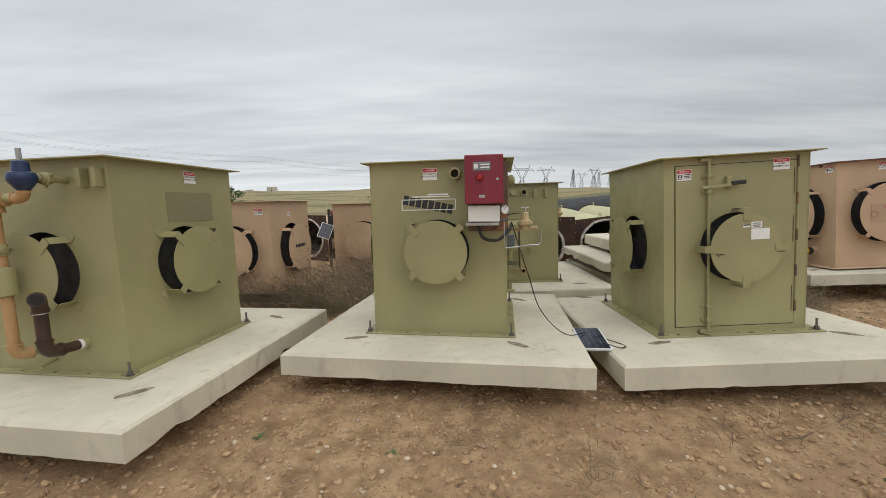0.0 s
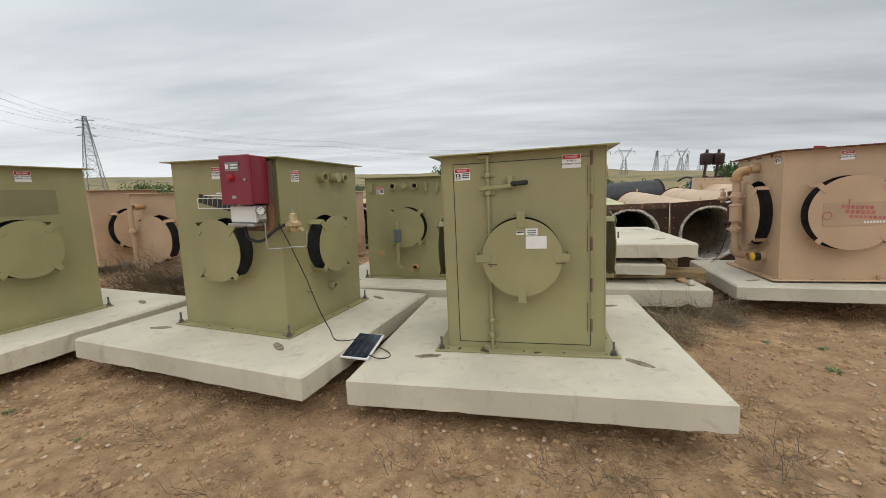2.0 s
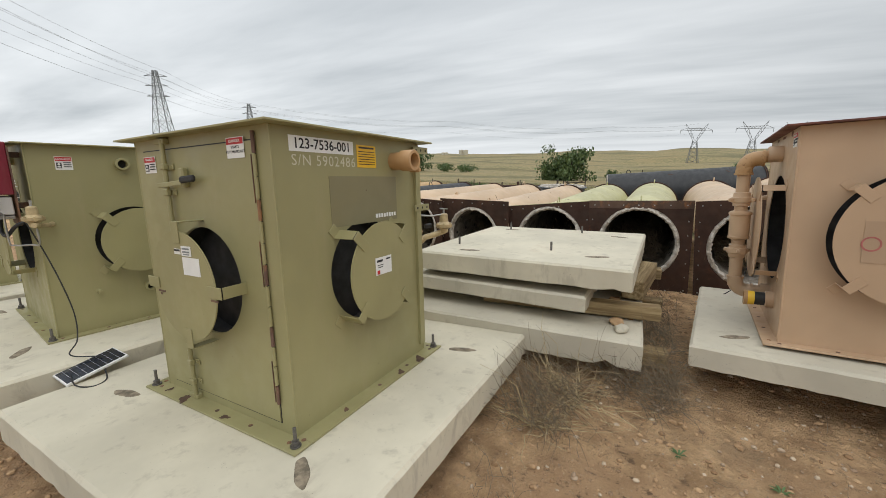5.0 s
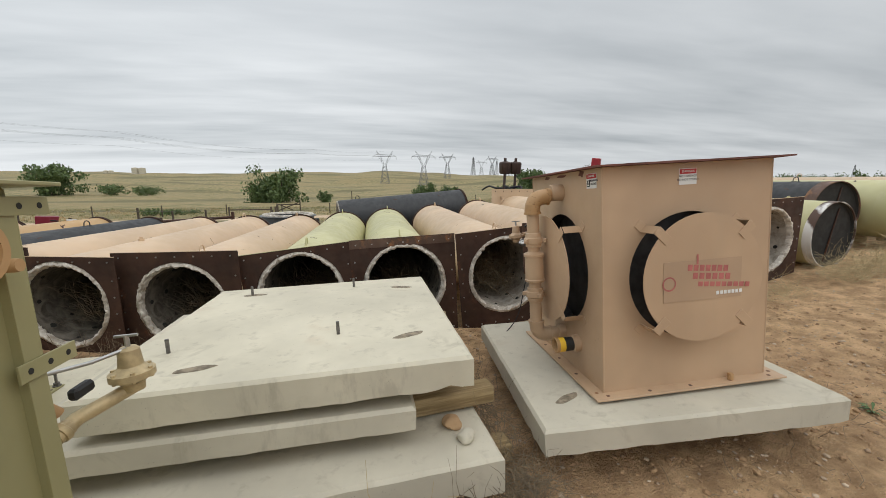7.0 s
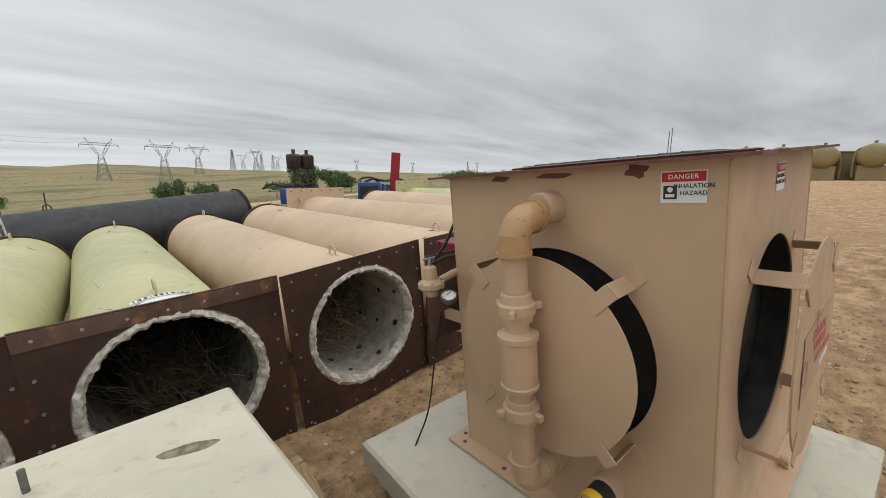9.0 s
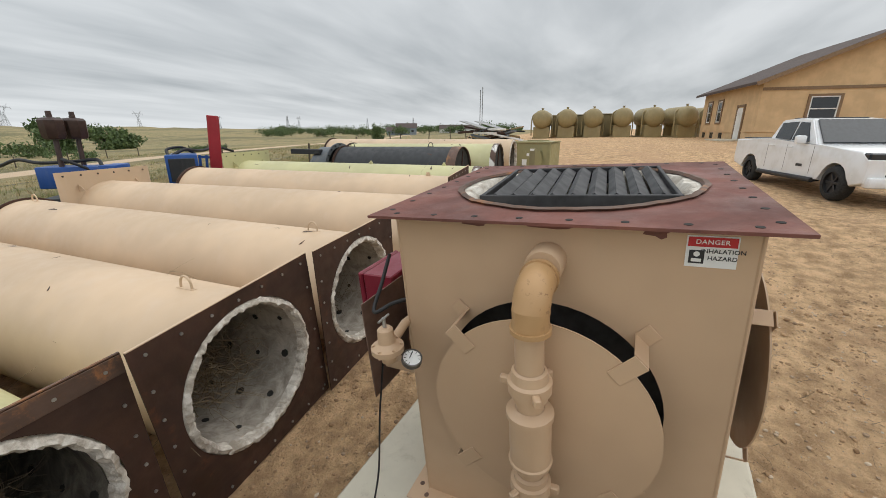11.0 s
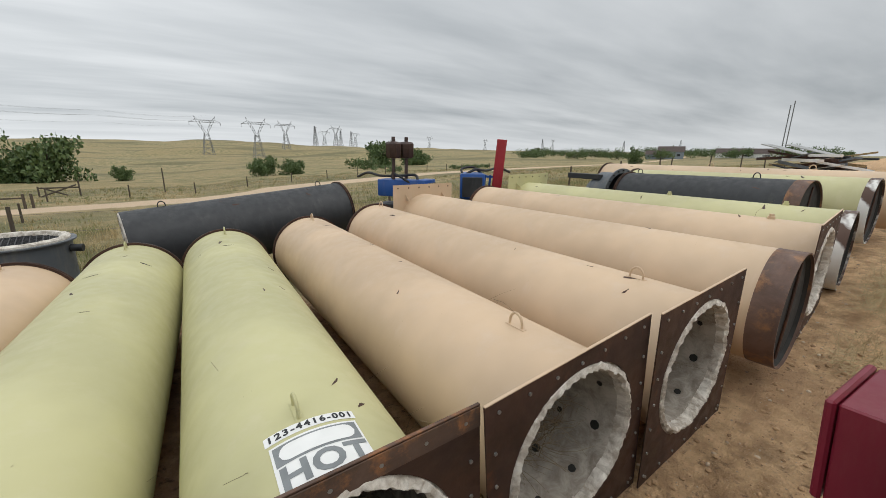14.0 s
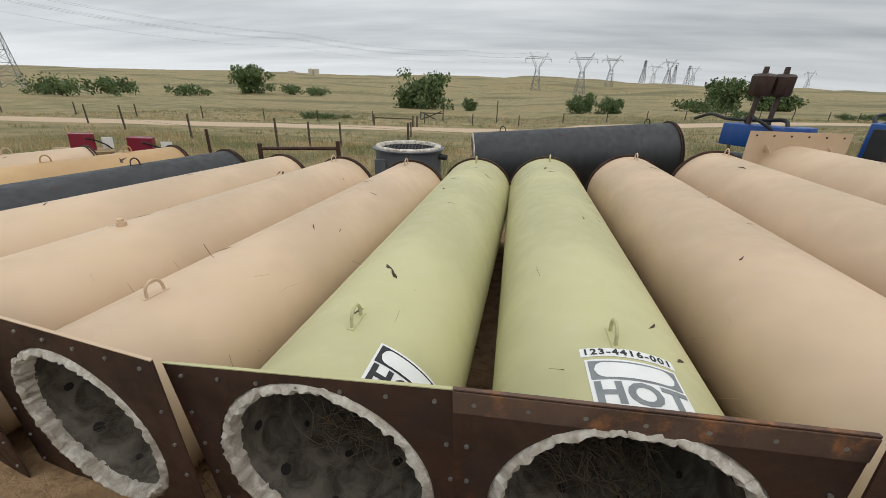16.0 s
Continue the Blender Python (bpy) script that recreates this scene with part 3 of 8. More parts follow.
def combustor(name, m, label, paint_, a=0.588, h=1.49, g=0.66, p=0.655, r=0.27, zc=0.73, open_sides="frl", inlet=None, roofed=True, turns={}):
    """A square burner box: four sheet walls with round air inlets, a base flange with holes and a top plate."""
    u = thing(name, m, label, "burner box", "burner boxes")
    faces_ = {"f": pose(0, -a, 0), "r": pose(a, 0, 0, 0, 0, 90), "b": pose(0, a, 0, 0, 0, 180), "l": pose(-a, 0, 0, 0, 0, -90)}
    inlet = inlet or r * 1.02
    for s, fm in faces_.items():
        w = 2 * a if s in "fb" else 2 * a - 0.012
        bm = bmesh.new()
        if s in open_sides:
            holed_plate(bm, w, h, inlet, 0, zc, 0.006, 48, fm)
        else:
            box(bm, (0, 0.003, h / 2), (w, 0.006, h), 0, fm)
        part("wall_panel", bm, paint_, u)
        if s in open_sides:
            bm = bmesh.new()
            lathe(bm, [(inlet + 0.012, 0.004), (inlet + 0.012, -0.10), (0.001, -0.10)], 40, fm @ pose(0, 0.012, zc, 90, 0, 0))
            part("flame_cell", bm, M_SOOT, u, "dark sooty flame arrestor cell behind the cover")
            cover(u, fm, r, zc, paint_, turn=turns.get(s, 45))
    # folded corner seams
    for sx in (-1, 1):
        for sy in (-1, 1):
            bm = bmesh.new()
            box(bm, (sx * (a - 0.002), sy * (a - 0.002), h / 2 - 0.001), (0.012, 0.012, h - 0.004), 0.004)
            part("corner_seam", bm, paint_, u)
    bm = bmesh.new()
    inner = a - 0.004
    for sx, sy in ((0, -1), (0, 1), (-1, 0), (1, 0)):
        if sx == 0:
            box(bm, (0, sy * (g + inner) / 2, 0.006), (2 * g, g - inner, 0.012), 0.002)
        else:
            box(bm, (sx * (g + inner) / 2, 0, 0.006), (g - inner, 2 * inner - 0.001, 0.012), 0)
    fl = part("base_flange", bm, paint_, u)
    bm = bmesh.new()
    for i in range(5):
        q = -g * 0.86 + i * g * 0.43
        for x, y in ((q, -(g + a) / 2), (q, (g + a) / 2), ((g + a) / 2, q), (-(g + a) / 2, q)):
            cyl(bm, (x, y, 0.0122), (x, y, 0.0136), 0.012, seg=12)
    part("bolt_hole", bm, M_BURNT, fl, "rust-ringed bolt holes")
    if roofed:
        bm = bmesh.new()
        box(bm, (0, 0, h + 0.005), (2 * p, 2 * p, 0.010), 0.002)
        part("top_plate", bm, paint_, u)
    return u


PAD_LABEL = "pale precast concrete pad with chipped arrises lying on dirt"
# middle box with the control cabinet
m_b = pose(0.038, 3.871, 0.299, -2.04, -0.79, -7.57)
slab("concrete_pad", m_b @ pose(0.015, -0.049, 0), 2.37, 2.28, 0.174, M_CONC, PAD_LABEL, 11, [(-0.72, -0.72, 20), (0.66, -0.76, -35), (0.72, 0.80, -30), (-0.70, 0.86, 20)])
box_b = combustor("burner_box", m_b @ pose(0, 0, 0.002), "olive-green burner box with maroon control cabinet on a concrete pad", M_OLIVE, 0.588, 1.497, 0.663, 0.652, 0.268, 0.735)
# box with the hinged door
m_c = pose(2.545, 3.875, 0.295, -2.61, -2.72, -1.21)
slab("concrete_pad", m_c @ pose(-0.006, 0.02, 0), 2.386, 2.50, 0.185, M_CONC, PAD_LABEL, 12, [(-0.72, -0.80, 12), (0.80, -0.76, -40), (0.86, 0.70, 18), (-0.80, 0.95, -20)], 5)
box_c = combustor("burner_box", m_c @ pose(0, 0, 0.002), "olive-green steel burner box with a hinged door and yellow notice", M_OLIVE, 0.593, 1.515, 0.690, 0.668, 0.285, 0.75, turns={"f": 0})
# box with the pipe train
m_a = pose(-2.70, 3.17, 0.285, -1.5, -1.0, -7.3)
slab("concrete_pad", m_a @ pose(0.0, 0.0, 0), 2.40, 2.42, 0.18, M_CONC, PAD_LABEL, 13, [(0.86, -0.82, 50), (0.80, 0.86, -25)])
box_a = combustor("burner_box", m_a @ pose(0, 0, 0.002), "olive-green steel burner box with gas pipe train, on a concrete pad", M_OLIVE, 0.588, 1.50, 0.655, 0.66, 0.27, 0.74, turns={"f": 45})
# small one behind
m_e = pose(1.0, 6.05, 0.265, -1.5, -1.2, -1.0)
slab("concrete_pad", m_e @ pose(0.05, 0.05, 0), 2.38, 2.36, 0.17, M_CONC, PAD_LABEL, 14, [(0.80, -0.85, 10), (-0.80, -0.85, 10)])
box_e = combustor("burner_box", m_e @ pose(0, 0, 0.002), "olive-green steel burner box with small gas valves on its front", M_OLIVE, 0.60, 1.385, 0.66, 0.66, 0.26, 0.72, "fl")
# tan box with the open top
m_t = pose(6.075, 5.957, 0.450, -3.19, -3.42, -5.14)
slab("concrete_pad", pose(5.985, 6.02, 0.424, -2.6, -3.1, -7.0), 1.94, 1.89, 0.16, M_CONC2, PAD_LABEL, 15, [(-0.70, -0.62, 30), (0.72, 0.66, 0)], 1)
box_t = combustor("burner_box", m_t, "tan steel burner box with an open rust-red top holding a grate", M_TAN, 0.585, 1.462, 0.672, 0.655, 0.400, 0.755, "flrb", 0.405, False)


# ---------------------------------------------------------------- stack of spare slabs
STACK = [
    (pose(3.555, 6.33, 0.822, -1.8, -1.8, -1.5), 1.95, 2.06, 0.175, M_CONC, 21, [(-0.6, 0.75, 0), (0.66, -0.62, 20), (0.72, 0.62, -20), (-0.5, -0.80, 10)]),
    (pose(3.20, 6.36, 0.575, -1.4, -1.2, -1.0), 2.00, 2.14, 0.13, M_CONC2, 22, []),
    (pose(3.45, 6.26, 0.335, -1.6, -1.3, 1.5), 2.28, 2.42, 0.21, M_CONC2, 23, []),
]
for i, (m, w, d, t, mt, sd, holes) in enumerate(STACK):
    s = slab("concrete_slab", m, w, d, t, mt, ["smooth cream concrete slab with anchor bolts, lying on two others", "stained grey concrete slab between two others", "dirty grey concrete slab at the bottom of the pile"][i], sd, holes, 6)
    s["group"] = "pile of concrete slabs"
    if i == 0:
        for x, y in ((0.28, 0.78), (0.22, -0.48), (-0.75, -0.52), (-0.62, 0.74)):
            bm = bmesh.new()
            cyl(bm, (x, y, -0.002), (x, y, 0.085), 0.011, seg=10)
            part("anchor_bolt", bm, M_BOLT, s)
for m, ln, rad in ((pose(3.98, 5.55, 0.448, 0, -1.3, 5), 1.5, 0.06), (pose(3.88, 7.0, 0.405, 0, -1.3, 3), 1.75, 0.062), (pose(4.55, 6.45, 0.50, 0, -1.3, 82), 0.8, 0.095), (pose(3.98, 5.42, 0.12, 0, -1.3, 4), 1.65, 0.07), (pose(3.9, 6.9, 0.07, 0, -1.3, 2), 1.8, 0.07)):
    bm = bmesh.new()
    box(bm, (0, 0, 0), (ln, rad * 2, rad * 1.9), 0.008)
    tagged(part("timber_bearer", bm, M_WOOD), "weathered square timber laid between the slabs", "timber", "timber bearers").matrix_basis = m


# ---------------------------------------------------------------- lined stacks lying in a row
k = Mat("chalky_burnt_rim")
M_CHALKY = k.done(k.mix(k.span(k.noise(1.6, 4, 0.6, None, None, 0.4), 0.46, 0.56), (0.09, 0.05, 0.035), (0.70, 0.69, 0.66)), 0.7, k.noise(20, 4), 0.002, 0.4)
M_COLOUR = {"cream": (M_CREAM, "cream-tan"), "sage": (M_SAGE, "pale sage-green"), "black": (M_BLACK, "matt black"), "ochre": (M_ORANGE, "ochre-tan")}


def stack(x0, y0, z0, x1, y1, z1, r, colour, near="flange", far="ring", fw=1.26, lugs=((0.5, 0.0), (-0.4, 0.0)), seed=1, plug=None, rot=0.0, fz=-0.05, lip=False, debris=True):
    """A lined exhaust stack on its side, from its near end to its far end, with axis heights z."""
    mt, word = M_COLOUR[colour]
    d = Vector((x1 - x0, y1 - y0, z1 - z0))
    n = d.length
    yaw = math.degrees(math.atan2(-d.x, d.y))
    m = pose(x0, y0, z0, math.degrees(math.asin(d.z / n)), 0, yaw)
    end = {"flange": "square rusted flange", "cap": "burnt dark-filled end", "open": "open end"}[near]
    u = thing("exhaust_stack", m, f"{word} steel exhaust stack lying down, {end}", "exhaust stack", "row of lying stacks")
    rng = random.Random(seed)
    ax = pose(0, 0, 0, -90, 0, 0)  # lathe heights run along +y
    bm = bmesh.new()
    lathe(bm, [(r, 0.0), (r, n), (r - 0.008, n), (r - 0.008, 0.0), (r, 0.0)], 64, ax)
    part("shell", bm, mt, u)
    ri = r * 0.875
    bm = bmesh.new()
    ph = [rng.uniform(0, 6.3) for _ in range(6)]
    def ragged(i, a):
        k2 = 0.006 * math.sin(3 * a + ph[0]) + 0.006 * math.sin(11 * a + ph[1]) * math.sin(2 * a + ph[4]) + 0.003 * math.sin(29 * a + ph[2]) + 0.003 * math.sin(47 * a + ph[3]) - 0.014 * max(0.0, math.sin(7 * a + ph[5]) * math.sin(2 * a + ph[2]) - 0.6)
        return k2 * (1.0 if i in (1, 2, 3) else 0.25 if i > 3 else 0)
    if near == "cap":
        # black disc just inside the rim: the unlit interior put in as colour
        prof = [(r - 0.009, 0.02), (r - 0.03, 0.05), (0.001, 0.05)]
        lathe(bm, prof, 64, ax)
        part("end_cap", bm, M_DARK, u, "black disc standing for the dark inside of the end")
        bm = bmesh.new()
        lathe(bm, [(r + 0.003, -0.004), (r + 0.003, 0.12 if colour == "sage" else 0.20), (r + 0.0005, 0.12 if colour == "sage" else 0.20), (r - 0.010, -0.004), (r + 0.003, -0.004)], 64, ax)
        part("burnt_rim", bm, M_CHALKY if colour == "sage" else M_BURNT, u, "chalky end rim, burnt brown below" if colour == "sage" else "heat-blued burnt rim")
        bm = bmesh.new()
        tube(bm, [(-r * 0.15, 0.04, -r * 0.85), (0.0, 0.035, 0.0), (0.1, 0.04, r * 0.8)], 0.012, 6)
        part("cap_seam", bm, M_RUST, u)
    else:
        prof = [(r - 0.008, 0.02), (r - 0.022, -0.014), (ri + 0.016, -0.024), (ri, -0.006), (ri - 0.006, 0.05)]
        lathe(bm, prof, 220, ax, ragged)
        for v in bm.verts:
            v.co += Vector((noise.noise(v.co * 34 + Vector((seed, 0, 0))), noise.noise(v.co * 41), noise.noise(v.co * 31 + Vector((0, seed, 0))))) * 0.012
        part("lining_edge", bm, M_LINING, u, "crumbling white refractory edge")
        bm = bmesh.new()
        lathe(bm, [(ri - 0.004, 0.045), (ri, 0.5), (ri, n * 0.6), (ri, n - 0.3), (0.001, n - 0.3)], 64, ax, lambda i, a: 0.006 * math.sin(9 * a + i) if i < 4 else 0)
        # three stacks get the lit lining colour, the rest the shaded one
        part("lining", bm, M_LINING_LIT if seed in (4, 5, 7) else M_LINING_IN, u, "pale refractory lining, lit tone put into its colour" if seed in (4, 5, 7) else "grey refractory lining, interior shade put into its colour")
        bm = bmesh.new()
        for i in range(9):
            for yy in (0.16, 0.42, 0.72, 1.1, 1.6):
                a = 2 * math.pi * i / 9 + yy * 2.3
                p = Vector(((ri - 0.004) * math.cos(a), yy, (ri - 0.004) * math.sin(a)))
                cyl(bm, p * 0.0 + Vector((p.x * 0.985, yy, p.z * 0.985)), Vector((p.x * 1.02, yy, p.z * 1.02)), 0.019 + 0.006 * ((i * 7 + int(yy * 20)) % 3), seg=7)
        part("anchor_hole", bm, M_DARK, u)
    if near == "flange":
        bm = bmesh.new()
        fm = pose(0, 0, 0, 0, rot, 0) @ pose(0, 0, fz)
        holed_plate(bm, fw, fw, r * 0.975, 0, fw / 2 - fz, 0.008, 64, fm @ pose(0, -0.010, -fw / 2))
        fl = part("end_flange", bm, M_RUST, u, "dark rust-brown square flange plate")
        bm = bmesh.new()
        if lip:
            box(bm, (0, -0.0135, fw / 2 - 0.052), (fw * 0.998, 0.006, 0.095), 0.001, fm)
        box(bm, (0, -0.006, fw / 2 + 0.003), (fw * 0.998, 0.014, 0.005), 0.0, fm)
        part("flange_lip", bm, M_RUST_ORANGE if lip else mt, fl, "orange-rusted flange lip" if lip else "painted flange edge")
        bm = bmesh.new()
        for i in range(7):
            q = -fw * 0.44 + i * fw * 0.88 / 6
            for x, z in ((q, fw / 2 - 0.055), (q, -fw / 2 + 0.055), (fw / 2 - 0.05, q), (-fw / 2 + 0.05, q)):
                if abs(q) > fw * 0.42 and abs(x) > fw * 0.44 and z > 0:
                    continue
                cyl(bm, (x, -0.0102, z), (x, -0.0180, z), 0.009, seg=8, m=fm)
        part("flange_bolt", bm, M_STEEL, fl, "bright bolt heads along the flange")
    if far == "ring":
        bm = bmesh.new()
        lathe(bm, [(r, n - 0.045), (r + 0.028, n - 0.045), (r + 0.028, n - 0.033), (r + 0.001, n - 0.033)], 64, ax)
        lathe(bm, [(r, n - 0.010), (r + 0.024, n - 0.010), (r + 0.024, n + 0.004), (r - 0.06, n + 0.004)], 64, ax)
        part("end_ring", bm, M_RUST, u, "rusty bolted end ring")
    elif far == "plate":
        bm = bmesh.new()
        holed_plate(bm, 1.36, 1.30, r * 0.93, 0, 0.60, 0.008, 48, pose(0, n, -0.60, 0, 0, 0))
        fl = part("far_flange", bm, mt, u)
        bm = bmesh.new()
        for i in range(6):
            x = -0.58 + i * 0.232
            cyl(bm, (x, n - 0.002, 0.64), (x, n - 0.006, 0.64), 0.014, seg=8)
        part("bolt_hole", bm, M_DARK, fl)
        for x in (-0.42, 0.42):
            bm = bmesh.new()
            v = [bm.verts.new(q) for q in ((x, n, 0.52), (x, n - 0.16, r * 0.80), (x, n, r * 0.78), (x + 0.006, n, 0.52), (x + 0.006, n - 0.16, r * 0.80), (x + 0.006, n, r * 0.78))]
            for f in ((0, 1, 2), (5, 4, 3), (0, 3, 4, 1), (1, 4, 5, 2), (2, 5, 3, 0)):
                bm.faces.new([v[q] for q in f])
            part("gusset", bm, mt, fl)
    for yl, off in lugs:
        y = yl if yl > 0 else n + yl
        bm = bmesh.new()
        pts = [(-0.0, -0.052, r - 0.004), (0.0, -0.046, r + 0.05), (0.0, -0.018, r + 0.082), (0.0, 0.018, r + 0.082), (0.0, 0.046, r + 0.05), (0.0, 0.052, r - 0.004)]
        tube(bm, bend(pts, 4), 0.0085, 8, pose(0, y, 0, 0, off, 0) )
        box(bm, (0, 0, r + 0.001), (0.035, 0.15, 0.006), 0.002, pose(0, y, 0, 0, off, 0))
        part("lifting_lug", bm, mt, u)
    if plug:
        bm = bmesh.new()
        for y, off in plug:
            mm = pose(0, y, 0, 0, off, 0)
            cyl(bm, (0, 0, r - 0.01), (0, 0, r + 0.030), 0.036, seg=16, m=mm)
            cyl(bm, (0, 0, r + 0.030), (0, 0, r + 0.055), 0.026, seg=4, m=mm)
        part("coupling", bm, mt, u)
    # scuffs and gouges through the paint
    bm = bmesh.new()
    for _ in range(8):
        y, off, ln = rng.uniform(0.4, n - 0.4), rng.uniform(-45, 45), rng.uniform(0.02, 0.07)
        mm = pose(0, y, 0, 0, off, 0) @ pose(0, 0, r + 0.0005, 0, 0, rng.uniform(0, 180))
        lathe(bm, [(ln, 0.0), (0.001, 0.0012)], 9, mm @ Matrix.Diagonal((1, rng.uniform(0.12, 0.3), 1, 1)), lambda i, a: ln * 0.3 * math.sin(3 * a + y * 9) if i == 0 else 0)
    part("paint_scuff", bm, M_RUST, u, "small scuffs worn through the paint")
    return u, m, n


R0 = 0.515
S = {}
S[2] = stack(3.25, 8.03, 0.500, 3.62, 12.75, 0.545, R0, "sage", seed=2, lugs=((0.42, 0), (-0.25, 0)), rot=-6.7, fz=-0.086)
S[3] = stack(4.46, 7.96, 0.575, 4.62, 12.78, 0.61, R0, "sage", seed=3, lugs=((0.46, -3), (-0.25, 0)), rot=-2.8, fz=-0.056, lip=True)
S[4] = stack(5.745, 7.91, 0.640, 5.76, 12.85, 0.68, R0, "cream", seed=4, lugs=((0.50, 0), (-0.25, 0)), rot=-5.3, fz=-0.035)
S[5] = stack(7.00, 7.87, 0.735, 6.92, 12.95, 0.78, R0, "cream", seed=5, lugs=((0.50, 0), (-0.25, 0)), rot=-2.9, fz=-0.035)
S[6] = stack(8.38, 7.70, 0.885, 8.10, 13.25, 0.88, R0, "cream", near="cap", far="plate", seed=6, lugs=())
S[7] = stack(9.84, 7.87, 0.955, 9.45, 13.00, 0.98, R0, "cream", seed=7, lugs=(), plug=((0.5, -2),), rot=-2.5, fz=-0.02)
S[8] = stack(11.12, 7.88, 1.00, 10.70, 13.0, 1.02, R0, "sage", near="cap", far="plate", seed=8, lugs=(), plug=((0.7, 0), (2.2, 0)))
S[1] = stack(1.95, 8.13, 0.415, 2.70, 12.45, 0.52, R0, "cream", seed=9, lugs=((0.50, 0), (-0.25, 0)), rot=-1.0, fz=-0.06, fw=1.36)
S[0] = stack(0.74, 8.27, 0.450, 1.68, 12.40, 0.52, R0, "cream", seed=10, lugs=((-0.25, 0),), plug=((1.2, 0),), rot=0.5, fz=-0.08)
S[-1] = stack(-0.36, 8.85, 0.47, 0.75, 12.40, 0.51, R0, "cream", seed=11, lugs=())
S[-2] = stack(-1.38, 9.45, 0.47, -0.25, 12.55, 0.51, R0, "black", seed=12, lugs=((2.0, 0),))
S[-3] = stack(-2.45, 9.7, 0.48, -1.20, 12.60, 0.52, R0, "ochre", seed=13, lugs=((1.6, 0), (2.5, 0)))
S[-4] = stack(-3.55, 9.7, 0.48, -2.35, 12.2, 0.52, R0, "cream", seed=14, lugs=((1.9, 0),))
# the black one lying across the far ends
bx = stack(3.45, 14.45, 0.67, 7.05, 14.92, 0.95, 0.575, "black", near="open", far="ring", seed=15, lugs=((0.55, 0), (-0.45, 0)), debris=False)


# ---------------------------------------------------------------- fittings on the boxes
def side(a, s):
    return {"f": pose(0, -a, 0), "r": pose(a, 0, 0, 0, 0, 90), "b": pose(0, a, 0, 0, 0, 180), "l": pose(-a, 0, 0, 0, 0, -90)}[s]


def nipple(parent, f, x, z, r, ln, material, name="pipe_nipple", hollow=True, label=""):
    """A threaded pipe stub standing out of a wall, with a collar and a dark bore."""
    m = f @ pose(x, 0, z, 90, 0, 0)
    bm = bmesh.new()
    prof = [(r * 0.98, -0.01), (r * 0.98, ln * 0.45), (r * 1.14, ln * 0.46), (r * 1.16, ln * 0.97), (r * 1.10, ln), (r * 0.80, ln), (r * 0.78, ln * 0.3), (0.001, ln * 0.3)] if hollow else [(r, -0.01), (r, ln * 0.9), (r * 0.9, ln), (0.001, ln)]
    lathe(bm, prof, 24, m)
    p = part(name, bm, material, parent, label)
    if hollow:
        bm = bmesh.new()
        lathe(bm, [(r * 0.775, ln * 0.33), (0.001, ln * 0.33)], 20, m)
        part("bore", bm, M_DARK, p)
    return p


def pipe_run(parent, pts, r, material, name="pipe", label="", seg=18):
    bm = bmesh.new()
    tube(bm, pts, r, seg)
    return part(name, bm, material, parent, label)


def elbow(parent, c, d0, d1, r, material, label="", lip=True):
    """A pipe elbow from direction d0 to d1 about the corner c, with beaded sockets."""
    c, d0, d1 = Vector(c), Vector(d0).normalized(), Vector(d1).normalized()
    q = r * 1.9
    p0, p1 = c + d0 * q, c + d1 * q
    pts = [p0 + d0 * r * 0.5, p0] + [p0 * (1 - t) ** 2 + c * 2 * t * (1 - t) + p1 * t * t for t in (0.2, 0.4, 0.6, 0.8)] + [p1, p1 + d1 * r * 0.5]
    bm = bmesh.new()
    tube(bm, pts, r * 1.16, 20)
    for p, dd in ((p0 + d0 * r * 0.5, d0), (p1 + d1 * r * 0.5, d1)):
        cyl(bm, p - dd * r * 0.22, p + dd * r * 0.10, r * 1.28, seg=20)
    return part("elbow", bm, material, parent, label)


def union(parent, c, d, r, material, wings=True, name="hammer_union"):
    c, d = Vector(c), Vector(d).normalized()
    m = Matrix.Translation(c) @ d.to_track_quat("Z", "Y").to_matrix().to_4x4()
    bm = bmesh.new()
    lathe(bm, [(r, -r * 1.3), (r * 1.25, -r * 1.2), (r * 1.25, -r * 0.7), (r * 1.48, -r * 0.62), (r * 1.52, r * 0.2), (r * 1.3, r * 0.35), (r * 1.2, r * 1.0), (r, r * 1.1)], 28, m)
    if wings:
        for i in range(3):
            a = 2 * math.pi * i / 3 + 0.5
            box(bm, (r * 1.75, 0, -r * 0.2), (r * 0.7, r * 0.5, r * 0.62), r * 0.1, m @ Matrix.Rotation(a, 4, "Z"))
    return part(name, bm, material, parent)


def regulator(parent, c, m, s=1.0, material=None):
    """A small spring-loaded gas regulator: body, bonnet with bolts, tee handle."""
    mt = material or M_BRASS
    q = m @ Matrix.Translation(c) @ Matrix.Scale(s, 4)
    bm = bmesh.new()
    lathe(bm, [(0.001, -0.06), (0.03, -0.058), (0.034, -0.03), (0.06, -0.014), (0.066, -0.012), (0.066, 0.010), (0.052, 0.013), (0.036, 0.03), (0.031, 0.085), (0.022, 0.094), (0.001, 0.095)], 26, q)
    for i in range(6):
        a = math.pi * i / 3
        cyl(bm, (0.057 * math.cos(a), 0.057 * math.sin(a), -0.018), (0.057 * math.cos(a), 0.057 * math.sin(a), 0.018), 0.007, seg=6, m=q)
    b = part("regulator", bm, mt, parent, "small gas regulator in dull brass")
    bm = bmesh.new()
    cyl(bm, (0, 0, 0.09), (0, 0, 0.135), 0.008, seg=8, m=q)
    cyl(bm, (-0.035, 0, 0.132), (0.035, 0, 0.132), 0.005, seg=8, m=q)
    part("tee_handle", bm, M_STEEL, b)
    return b


